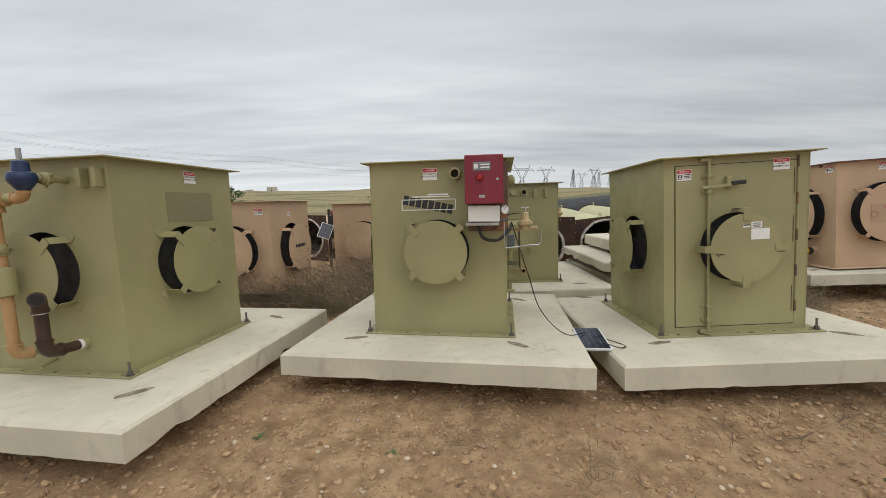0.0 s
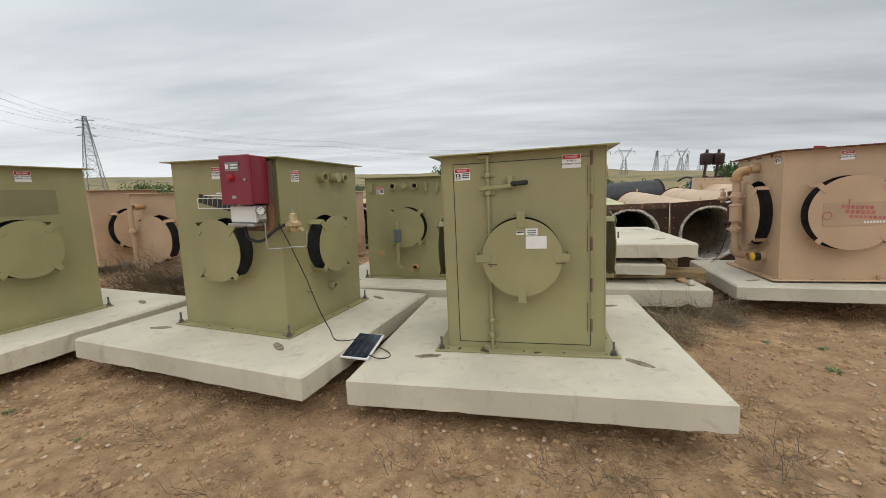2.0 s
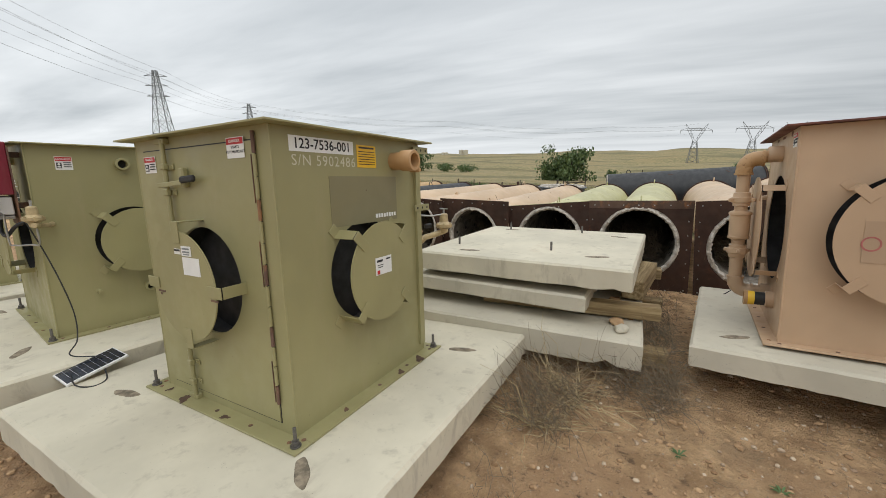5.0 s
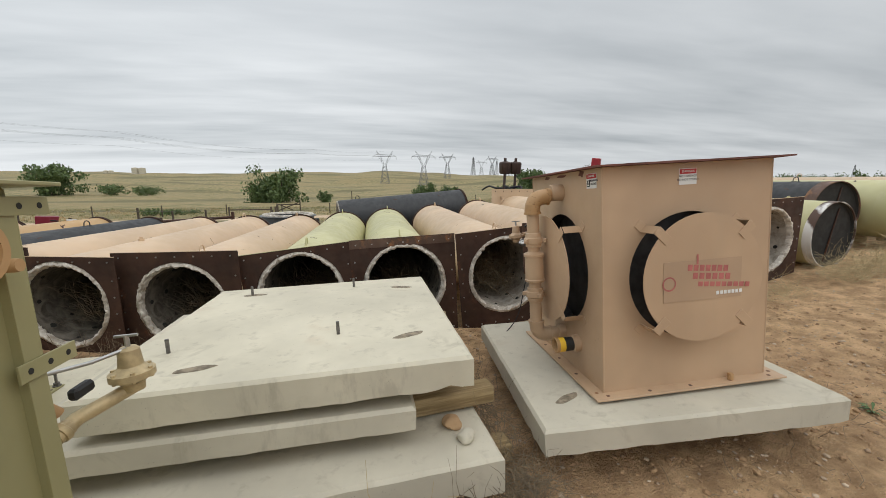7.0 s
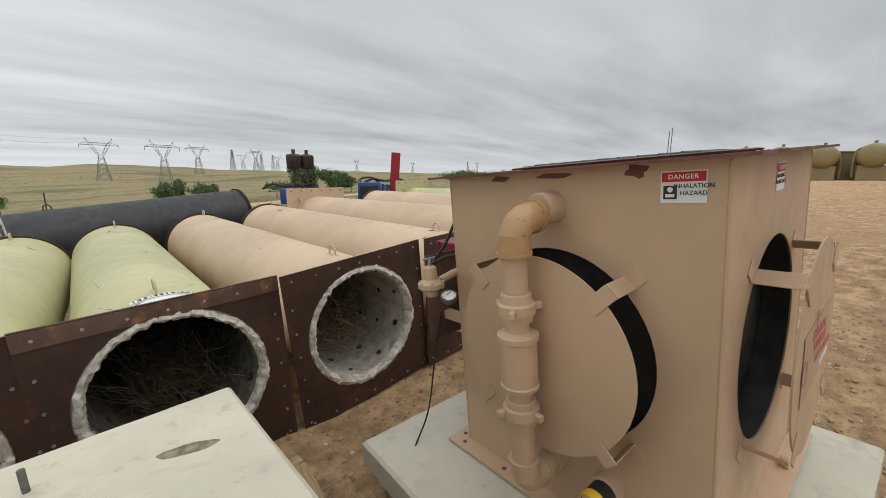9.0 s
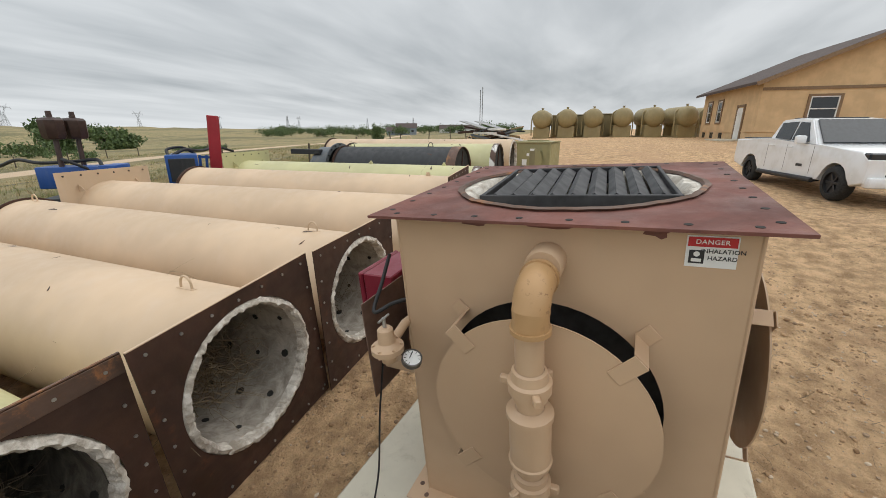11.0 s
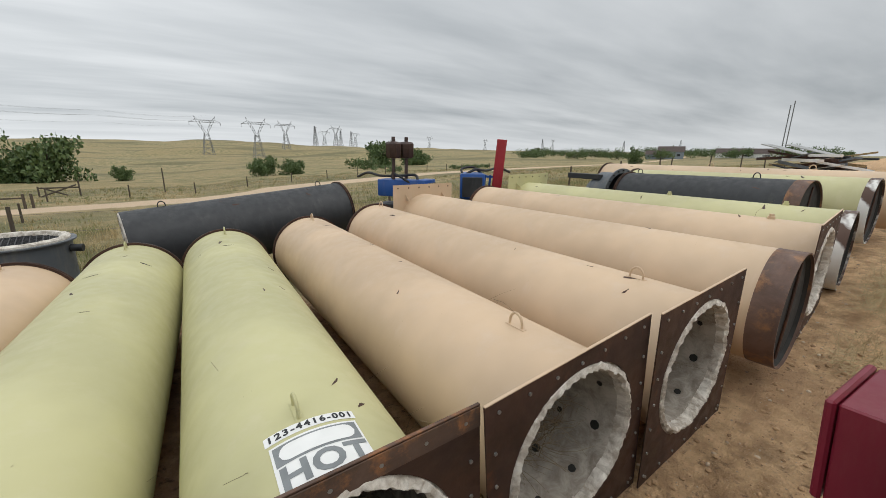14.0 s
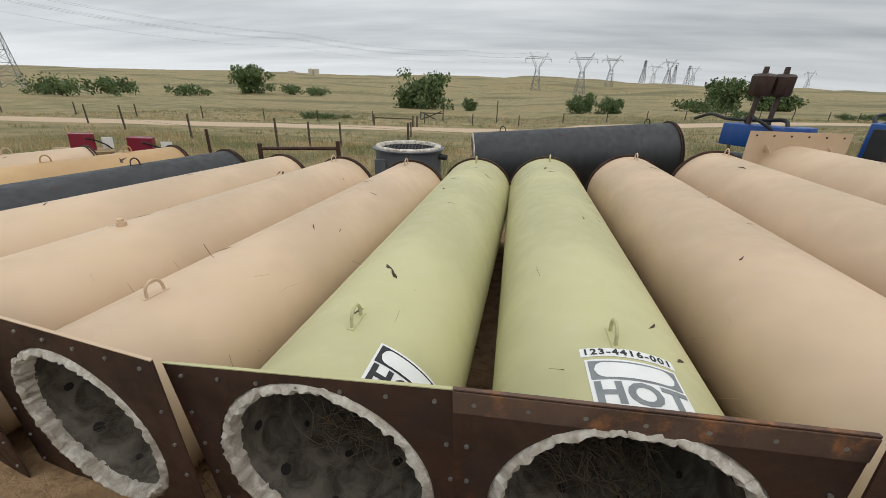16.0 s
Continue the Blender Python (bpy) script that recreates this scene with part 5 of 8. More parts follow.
for x in (-0.38, -0.15):
    bm = bmesh.new()
    lathe(bm, [(0.045, 0.0), (0.045, 0.012), (0.02, 0.014), (0.001, 0.02)], 16, f @ pose(x, -0.07, 0.36, 90, 0, 0))
    part("valve_wheel", bm, M_COPPERY, box_e)
regulator(box_e, (0.70, -0.25, 0.95), pose(0, 0, 0), 0.9)
pipe_run(box_e, [(0.59, -0.10, 0.92), (0.66, -0.2, 0.92), (0.70, -0.25, 0.92)], 0.018, M_BRASS, "gas_pipe")

# --- tan box: open top, grate, pipes, cabinet behind
a, h = 0.585, 1.462
f, l_, b_ = side(a, "f"), side(a, "l"), side(a, "b")
bm = bmesh.new()
holed_plate(bm, 1.33, 1.33, 0.505, 0, 0.665, 0.010, 72, pose(0, -0.665, h + 0.011, -90, 0, 0))
tp = part("top_plate", bm, M_RUST_RED, box_t, "rust-red top plate with a round opening")
bm = bmesh.new()
lathe(bm, [(0.515, h + 0.012), (0.522, h + 0.020), (0.500, h + 0.024), (0.492, h + 0.012)], 72, None, lambda i, q: 0.004 * math.sin(11 * q) + 0.003 * math.sin(29 * q))
part("weld_bead", bm, M_RUST_ORANGE, tp, "flaky orange weld round the opening")
bm = bmesh.new()
for i in range(8):
    q = -0.56 + i * 0.16
    for x, y in ((q, -0.615), (q, 0.615), (0.615, q), (-0.615, q)):
        cyl(bm, (x, y, h + 0.0112), (x, y, h + 0.0124), 0.012, seg=10)
part("bolt_hole", bm, M_DARK, tp)
bm = bmesh.new()
lathe(bm, [(0.505, h + 0.008), (0.47, h + 0.006), (0.435, h - 0.03), (0.44, h - 0.16), (0.45, h - 0.55)], 72, None, lambda i, q: 0.014 * math.sin(6 * q + 1) + 0.012 * math.sin(15 * q) + 0.008 * math.sin(37 * q) if 0 < i < 4 else 0)
part("refractory_lining", bm, M_LINING, box_t, "white crumbling refractory blanket")
bm = bmesh.new()
lathe(bm, [(0.45, h - 0.30), (0.001, h - 0.30)], 40)
part("burner_floor", bm, M_SOOT, box_t)
gm = pose(0.05, -0.02, h - 0.005, 0, 0, 4)
gr = thing("grate", m_t @ gm, "sooty black steel louvre grate lying across the open top", "grate")
bm = bmesh.new()
for x in (-0.36, 0.36):
    box(bm, (x, 0, -0.01), (0.016, 0.74, 0.085), 0.003)
for y in (-0.36, 0.36):
    box(bm, (0, y, -0.01), (0.72, 0.016, 0.085), 0.003)
part("grate_frame", bm, M_SOOT, gr)
for i in range(9):
    bm = bmesh.new()
    y = -0.31 + i * 0.077
    box(bm, (0, 0, 0), (0.70, 0.052, 0.005), 0.001, pose(0, y - 0.018, 0.022, 32, 0, 0))
    box(bm, (0, 0, 0), (0.70, 0.030, 0.005), 0.001, pose(0, y + 0.016, 0.024, -42, 0, 0))
    part("louvre", bm, M_SOOT, gr)
for x, y in ((-0.36, -0.38), (0.36, -0.38), (-0.36, 0.38), (0.36, 0.38)):
    bm = bmesh.new()
    box(bm, (x, y, -0.03), (0.012, 0.05, 0.09), 0.002)
    part("grate_foot", bm, M_RUST, gr)
bm = bmesh.new()
cyl(bm, (-0.36, -0.47, -0.10), (-0.36, -0.36, -0.10), 0.02, seg=8)
part("grate_pin", bm, M_RUST, gr)
# stains under the plate
bm = bmesh.new()
for x, w, hh in ((0.33, 0.07, 0.022), (0.02, 0.16, 0.010), (-0.25, 0.10, 0.012)):
    lathe(bm, [(w / 2, 0.0), (0.001, 0.0008)], 14, l_ @ pose(x, -0.001, h - 0.02, 90, 0, 0) @ Matrix.Diagonal((1, hh * 2 / w, 1, 1)), lambda i, q: 0.01 * math.sin(4 * q) if i == 0 else 0)
part("scorch", bm, M_RUST_RED, box_t, "scorched paint below the top plate")
# pipe train on the face towards the slabs
P = M_TAN
nipple(box_t, l_, 0.01, 1.325, 0.062, 0.09, P, "pipe_socket", False)
pipe_run(box_t, [(-0.60, -0.01, 1.325), (-0.68, -0.01, 1.31), (-0.74, -0.01, 1.302)], 0.046, M_COPPERY, "gas_pipe", "peeling orange-primed pipe")
elbow(box_t, (-0.815, -0.005, 1.300), (1, 0, 0), (0, 0, -1), 0.050, M_COPPERY, "peeling orange and tan pipe elbow")
pipe_run(box_t, [(-0.812, 0.0, z) for z in (1.25, 0.8, 0.4, 0.26)], 0.046, P, "gas_pipe", "tan painted gas pipe")
union(box_t, (-0.812, 0.0, 0.985), (0, 0, 1), 0.047, P)
bm = bmesh.new()
lathe(bm, [(0.047, -0.125), (0.072, -0.115), (0.075, -0.10), (0.070, -0.095), (0.070, 0.075), (0.078, 0.080), (0.078, 0.10), (0.047, 0.115)], 32, pose(-0.812, 0.0, 0.775))
part("flame_arrestor", bm, P, box_t)
union(box_t, (-0.812, 0.0, 0.55), (0, 0, -1), 0.047, P)
elbow(box_t, (-0.808, 0.005, 0.225), (0, 0, 1), (1, 0, 0), 0.048, P)
pipe_run(box_t, [(-0.73, 0.0, 0.23), (-0.65, 0.0, 0.235), (-0.58, 0.0, 0.237)], 0.046, P, "gas_pipe")
nipple(box_t, l_, 0.0, 0.237, 0.058, 0.06, P, "pipe_socket", False)
ym = l_ @ pose(0.24, 0, 0.225, 90, 0, 0)
bm = bmesh.new()
lathe(bm, [(0.062, -0.01), (0.062, 0.045), (0.05, 0.05), (0.049, 0.06)], 24, ym)
part("pipe_socket", bm, P, box_t)
bm = bmesh.new()
lathe(bm, [(0.050, 0.05), (0.050, 0.115), (0.049, 0.115)], 24, ym)
yn = part("rubber_sleeve", bm, M_RUBBER, box_t, "black sleeve on a drain stub")
bm = bmesh.new()
lathe(bm, [(0.052, 0.113), (0.053, 0.155), (0.051, 0.156)], 24, ym)
part("yellow_band", bm, M_YELLOW, yn, "yellow printed band")
bm = bmesh.new()
lathe(bm, [(0.053, 0.154), (0.057, 0.178), (0.047, 0.178), (0.044, 0.10)], 24, ym)
part("pipe_mouth", bm, M_COPPERY, yn)
bm = bmesh.new()
lathe(bm, [(0.044, 0.12), (0.001, 0.12)], 20, ym)
part("bore", bm, M_DARK, yn)
danger_sign(box_t, f @ pose(-0.013, -0.001, 1.377), 0.12, 0.10, words=("HOT SURFACE", "DO NOT TOUCH"))
danger_sign(box_t, l_ @ pose(0.467, -0.001, 1.387), 0.125, 0.095, picto=True, words=("INHALATION", "HAZARD"))
cf = f @ pose(0, -0.137, 0)
sheet(box_t, cf @ pose(-0.01, -0.0004, 0.745), 0.52, 0.25, paint("paler_tan_patch", (0.45, 0.31, 0.20), 0.5, dusty=0.1), "decal_patch", "paler rectangle where a decal was")
bm = bmesh.new()
for x, z, w, hh in [(-0.17 + i * 0.040, 0.815, 0.030, 0.038) for i in range(7)] + [(-0.13 + i * 0.044, 0.765, 0.032, 0.038) for i in range(6)] + [(-0.09 + i * 0.040, 0.715, 0.030, 0.030) for i in range(9)]:
    box(bm, (x, -0.003, z), (w, 0.0012, hh), 0, cf @ pose(0, 0, 0, 0, 5, 0))
box(bm, (-0.05, -0.003, 0.875), (0.012, 0.0012, 0.06), 0, cf)
lathe(bm, [(0.045, 0.0), (0.036, 0.0)], 24, cf @ pose(-0.235, -0.0035, 0.735, 90, 0, 0))
part("faded_mark", bm, M_PINK, box_t, "faded red maker's lettering")
bars(box_t, cf @ pose(0.16, -0.001, 0.655), [(-0.07 + i * 0.026, 0.0, 0.018, 0.022) for i in range(7)], M_STICKER, "white_mark")
bm = bmesh.new()
cyl(bm, (0.30, -0.62, 0.012), (0.30, -0.62, 0.045), 0.018, seg=10)
box(bm, (0.30, -0.62, 0.048), (0.028, 0.028, 0.018), 0.003)
part("drain_plug", bm, M_COPPERY, box_t)
# cabinet on a back plate behind it
bm = bmesh.new()
box(bm, (-0.29, 0.80, 0.80), (0.68, 0.006, 0.50), 0.001)
bp = part("back_plate", bm, M_BURNT, box_t, "rust-streaked steel mounting plate")
for x, z in ((-0.15, 1.05), (-0.50, 0.68)):
    bm = bmesh.new()
    box(bm, (x, 0.69, z), (0.05, 0.22, 0.05), 0.003)
    part("standoff", bm, M_TAN, bp)
cb, door = cabinet(box_t, pose(0, 0, 0), 0.36, 0.36, 0.21, M_MAROON)
cb.matrix_basis = pose(-0.19, 0.806, 0.715, 0, 0, 180)
regulator(box_t, (-0.76, 0.585, 0.955), pose(0, 0, 0), 1.0, M_TAN)
gauge(box_t, pose(-0.725, 0.50, 0.90, -65, 0, -30), 0.042)
pipe_run(box_t, [(-0.52, 0.58, 0.985), (-0.60, 0.60, 0.975), (-0.70, 0.59, 0.96)], 0.020, M_TAN, "gas_pipe")
pipe_run(box_t, bend([(-0.50, 0.585, 1.06), (-0.58, 0.66, 1.055), (-0.62, 0.74, 1.02), (-0.50, 0.77, 1.10), (-0.42, 0.76, 1.22)]), 0.009, M_RUBBER, "conduit", "black flexible conduit")
bm = bmesh.new()
tube(bm, bend([m_t @ Vector(p) for p in ((-0.55, 0.79, 0.70), (-0.62, 0.80, 0.45), (-0.70, 0.80, 0.15), (-0.82, 0.78, 0.0), (-0.95, 0.70, -0.03))]), 0.005, 6)
tagged(part("cable", bm, M_RUBBER), "thin black cable hanging from a mounting plate to the ground", "cable")


# ---------------------------------------------------------------- decals on the two sage stacks
def curved_sheet(bm, r, y0, y1, a0, a1, lift, n=14):
    """A piece of a cylinder's skin between two angles (degrees from the top) and two lengths."""
    prev = None
    for i in range(n + 1):
        a = radians(a0 + (a1 - a0) * i / n)
        p = [bm.verts.new(((r + lift) * math.sin(a), y, (r + lift) * math.cos(a))) for y in (y0, y1)]
        if prev:
            bm.faces.new((prev[0], p[0], p[1], prev[1]))
        prev = p


def wrapped(words, size, material, parent, r, y, a_mid, lift, spread=1.0):
    ob = lettering(words, size, material, parent, Matrix.Identity(4), "lettering", spread=spread, bold=0.035)
    bm = bmesh.new()
    bm.from_mesh(ob.data)
    bmesh.ops.subdivide_edges(bm, edges=[e for e in bm.edges if e.calc_length() > 0.03], cuts=2)
    for v in bm.verts:
        a = v.co.x / r + radians(a_mid)
        rr = r + lift + max(0.0, v.co.z)
        v.co = ((rr) * math.sin(a), y + v.co.y, rr * math.cos(a))
    bm.to_mesh(ob.data)
    bm.free()
    ob.matrix_basis = Matrix.Identity(4)
    return ob


def hot_decal(u, r, y, a_mid, ink, number=""):
    da = math.degrees(0.175 / r)
    bm = bmesh.new()
    curved_sheet(bm, r, y - 0.30, y, a_mid - da, a_mid + da, 0.0015)
    d = part("hot_decal", bm, M_STICKER, u, "white decal reading hot in large letters")
    bm = bmesh.new()
    curved_sheet(bm, r, y - 0.118, y - 0.012, a_mid - da * 0.94, a_mid + da * 0.94, 0.0028)
    part("decal_band", bm, ink, d)
    bm = bmesh.new()
    prev = None
    for i in range(33):
        x = -0.147 + 0.294 * i / 32
        e = max(0.0, abs(x) - 0.105)
        hh = math.sqrt(max(0.0, 0.042 ** 2 - e * e))
        a = x / r + radians(a_mid)
        p = [bm.verts.new(((r + 0.0042) * math.sin(a), y - 0.065 + q, (r + 0.0042) * math.cos(a))) for q in (-hh, hh)]
        if prev:
            bm.faces.new((prev[0], p[0], p[1], prev[1]))
        prev = p
    part("decal_oval", bm, M_STICKER, d)
    wrapped("HOT", 0.150, ink, d, r, y - 0.19, a_mid, 0.0028, 1.05)
    if number:
        bm = bmesh.new()
        curved_sheet(bm, r, y + 0.018, y + 0.072, a_mid - da * 1.06, a_mid + da * 1.06, 0.0015)
        nl = part("number_label", bm, M_STICKER, u, "white number label")
        wrapped(number, 0.050, M_INK, nl, r, y + 0.045, a_mid, 0.0028, 1.25)


hot_decal(S[3][0], R0, 0.315, 1.0, M_INK_GREY, "123-4416-001")
hot_decal(S[2][0], R0, 0.325, 38.0, M_INK)


# ---------------------------------------------------------------- weeds and litter
def tangle(bm, c, rx, ry, rz, n, rad, rng, length=(0.15, 0.45), up=0.35, root=None):
    """Curled dry stems filling a heap."""
    for _ in range(n):
        if root:
            p = Vector(c) + Vector((rng.gauss(0, rx * 0.25), rng.gauss(0, ry * 0.25), 0.0))
        else:
            p = Vector((c[0] + rng.uniform(-rx, rx), c[1] + rng.uniform(-ry, ry), c[2] + abs(rng.gauss(0, 0.5)) * rz))
        d = Vector((rng.gauss(0, 1), rng.gauss(0, 1), rng.gauss(up, 0.6)))
        d.normalize()
        ln, pts = rng.uniform(*length), [p]
        for i in range(4):
            d = (d + Vector((rng.gauss(0, 0.35), rng.gauss(0, 0.35), rng.gauss(-0.03, 0.3)))).normalized()
            p = p + d * ln / 4
            pts.append(p)
        rings = []
        for i, q in enumerate(pts):
            r = rad * (1 - 0.17 * i)
            rings.append([bm.verts.new(q + Vector((r * math.cos(t), r * math.sin(t), r * 0.6 * math.sin(t + 1)))) for t in (0, 2.1, 4.2)])
        for a, b in zip(rings, rings[1:]):
            for j in range(3):
                bm.faces.new((a[j], a[(j + 1) % 3], b[(j + 1) % 3], b[j]))


def weed(name, c, size, n, material, label, seed, up=0.35, rad=0.0022, length=(0.12, 0.4), root=None):
    rng = random.Random(seed)
    bm = bmesh.new()
    tangle(bm, (0, 0, 0), size[0], size[1], size[2], n, rad, rng, length, up, root)
    o = part(name, bm, material)
    o.matrix_basis = pose(c[0], c[1], c[2] if len(c) > 2 else ground_z(c[0], c[1]))
    return tagged(o, label, "weed", "dry weeds")


DRY, STRAWY = "grey-brown tangled dead tumbleweed lying on the dirt", "straw-coloured heap of dry stems beside concrete"
rng0 = random.Random(5)
for i, (x, y, w, d, h, n) in enumerate(((4.05, 4.55, 0.22, 0.30, 0.24, 520), (4.62, 5.02, 0.26, 0.22, 0.16, 320), (4.74, 5.6, 0.14, 0.7, 0.20, 520), (4.75, 6.6, 0.12, 0.6, 0.14, 160), (4.05, 3.4, 0.14, 0.4, 0.05, 60), (3.95, 2.7, 0.14, 0.25, 0.06, 45))):
    weed("tumbleweed", (x, y), (w, d, h), n, M_STEMS, DRY, 100 + i)
for i, (x, y, s) in enumerate(((4.10, 4.86, 0.30), (4.22, 4.70, 0.26), (4.02, 4.40, 0.22))):
    weed("dry_bush", (x, y), (s, s, 0.1), 60, M_STRAW, "straw-coloured heap of dry stems beside concrete", 170 + i, 0.12, 0.0034, (0.25, 0.6), True)
for i, (x, y, w, d, h, n) in enumerate(((-1.5, 5.6, 0.6, 0.5, 0.50, 1700), (-0.9, 6.2, 0.6, 0.6, 0.55, 1700), (-2.0, 6.4, 0.5, 0.5, 0.50, 900), (-2.7, 5.4, 0.6, 0.4, 0.42, 800), (-0.7, 5.5, 0.3, 0.4, 0.35, 500), (-1.7, 7.0, 0.6, 0.3, 0.5, 600), (-3.6, 5.6, 0.6, 0.5, 0.45, 700), (-1.3, 4.9, 0.4, 0.25, 0.3, 900), (-2.1, 4.95, 0.5, 0.2, 0.42, 1300), (-3.2, 5.0, 0.5, 0.2, 0.45, 1000), (2.9, 7.4, 0.5, 0.2, 0.12, 260), (1.6, 7.5, 0.5, 0.25, 0.2, 380))):
    weed("tumbleweed", (x, y), (w, d, h), n, M_STEMS, DRY, 130 + i, 0.5)
for i, (x, y, w, d, h, n) in enumerate(((0.9, 1.95, 0.2, 0.10, 0.02, 26), (0.3, 2.25, 0.3, 0.1, 0.03, 40), (2.0, 2.3, 0.25, 0.1, 0.03, 30), (2.9, 2.4, 0.3, 0.1, 0.04, 70), (9.3, 7.3, 0.5, 0.2, 0.16, 260), (10.75, 7.35, 0.5, 0.25, 0.26, 600), (11.5, 7.2, 0.5, 0.35, 0.34, 800), (12.5, 7.2, 0.6, 0.4, 0.24, 500), (11.0, 6.2, 0.5, 0.3, 0.15, 160))):
    weed("tumbleweed", (x, y), (w, d, h), n, M_STEMS if i < 4 else M_STRAW, DRY if i < 4 else STRAWY, 150 + i, 0.2 if i < 4 else 0.6)
for k2, dens in ((2, 420), (3, 700), (4, 650), (5, 220), (1, 800), (0, 500), (7, 120)):
    u, m, n = S[k2]
    rng = random.Random(40 + k2)
    bm = bmesh.new()
    tangle(bm, (0, 0.75, -0.30), 0.26, 0.5, 0.42, dens, 0.0024, rng, (0.15, 0.5), 0.2)
    o = part("tumbleweed", bm, M_STEMS)
    o.matrix_basis = m
    tagged(o, "dark dead tumbleweed blown into a stack's open end", "weed", "dry weeds")


def green_weed(x, y, s, seed):
    rng = random.Random(seed)
    bm = bmesh.new()
    for i in range(16):
        a, ln, w = rng.uniform(0, 6.3), rng.uniform(0.5, 1.0) * s, 0.10 * s
        d, lift = Vector((math.cos(a), math.sin(a), 0)), rng.uniform(0.3, 1.4)
        side_ = Vector((-math.sin(a), math.cos(a), 0)) * w
        p0, p1, p2 = Vector((0, 0, 0)), d * ln * 0.5 + Vector((0, 0, ln * 0.4 * lift)), d * ln + Vector((0, 0, ln * 0.35 * lift))
        v = [bm.verts.new(q) for q in (p0, p1 + side_, p2, p1 - side_)]
        bm.faces.new(v)
    o = part("green_weed", bm, M_WEED)
    o.matrix_basis = pose(x, y, ground_z(x, y) - 0.005)
    tagged(o, "small green weed sprouting from the dirt", "weed", "green weeds")


for i, (x, y, s) in enumerate(((5.05, 3.9, 0.08), (5.3, 4.4, 0.06), (4.85, 4.45, 0.06), (6.1, 4.2, 0.06), (3.6, 1.75, 0.08), (-0.3, 2.1, 0.05), (1.3, 1.75, 0.05), (0.55, 1.5, 0.04), (-1.2, 2.3, 0.06), (2.4, 1.9, 0.05), (7.5, 5.2, 0.10), (-0.55, 4.95, 0.24), (-1.45, 5.1, 0.26), (-1.9, 5.3, 0.28), (-0.75, 5.75, 0.32), (-0.9, 5.2, 0.28), (-1.1, 5.5, 0.30), (1.75, 7.3, 0.22), (1.9, 7.2, 0.2))):
    green_weed(x, y, s, 300 + i)

rng = random.Random(77)
ico = bmesh.new()
bmesh.ops.create_icosphere(ico, subdivisions=1, radius=1.0)
ico.verts.ensure_lookup_table()
iv, if_ = [v.co.copy() for v in ico.verts], [[v.index for v in f.verts] for f in ico.faces]
ico.free()


def scatter_stones(name, count, area, sizes, material, label, seed):
    rng = random.Random(seed)
    vs, fs = [], []
    for _ in range(count):
        x, y = rng.uniform(*area[0]), rng.uniform(*area[1])
        s = sizes[0] + (sizes[1] - sizes[0]) * rng.random() ** 3
        z, e, k3 = ground_z(x, y), Euler((rng.uniform(0, 6), rng.uniform(0, 6), rng.uniform(0, 6))).to_matrix(), len(vs)
        sc = Vector((rng.uniform(0.7, 1.3), rng.uniform(0.7, 1.3), rng.uniform(0.45, 0.9))) * s
        for v in iv:
            q = e @ v
            vs.append((x + q.x * sc.x, y + q.y * sc.y, z + q.z * sc.z + s * 0.2))
        fs += [[k3 + i for i in f] for f in if_]
    me = bpy.data.meshes.new(name)
    me.from_pydata(vs, [], fs)
    me.materials.append(material)
    tagged(new(name, me), label, "stones", kind="stuff")


k = Mat("pale_gravel")
gi = k.n.new("ShaderNodeNewGeometry")
M_GRAVEL = k.done(k.mix(gi.outputs["Random Per Island"], (0.24, 0.15, 0.085), (0.60, 0.48, 0.35)), 0.9, k.noise(60, 4, 0.6, None, gi.outputs["Position"]), 0.002, 0.5)
k = Mat("dirt_clods")
gi = k.n.new("ShaderNodeNewGeometry")
M_CLOD = k.done(k.mix(gi.outputs["Random Per Island"], (0.26, 0.155, 0.080), (0.46, 0.30, 0.165)), 0.95, k.noise(40, 5, 0.6, None, gi.outputs["Position"]), 0.004, 0.7)
scatter_stones("gravel", 6500, ((-4, 9), (0.6, 6.2)), (0.003, 0.020), M_GRAVEL, "small pale stones strewn over the dirt", 1)
scatter_stones("gravel", 2600, ((4.6, 13), (3.5, 9.0)), (0.004, 0.020), M_GRAVEL, "small pale stones strewn over the dirt", 2)
scatter_stones("dirt_clods", 9500, ((-3.5, 5.5), (0.9, 3.2)), (0.004, 0.024), M_CLOD, "crumbled clods of sandy dirt", 3)
scatter_stones("dirt_clods", 4200, ((3.9, 9.5), (3.0, 7.9)), (0.004, 0.024), M_CLOD, "crumbled clods of sandy dirt", 4)
bm = bmesh.new()
for _ in range(800):
    x, y = rng.uniform(-3.5, 9.0), rng.uniform(0.9, 5.6)
    tangle(bm, (x, y, ground_z(x, y) + 0.006), 0.0, 0.0, 0.01, 1, 0.0022, rng, (0.05, 0.22), 0.0)
tagged(part("twigs", bm, M_STEMS), "thin dry twigs strewn over the dirt", "twigs", kind="stuff")
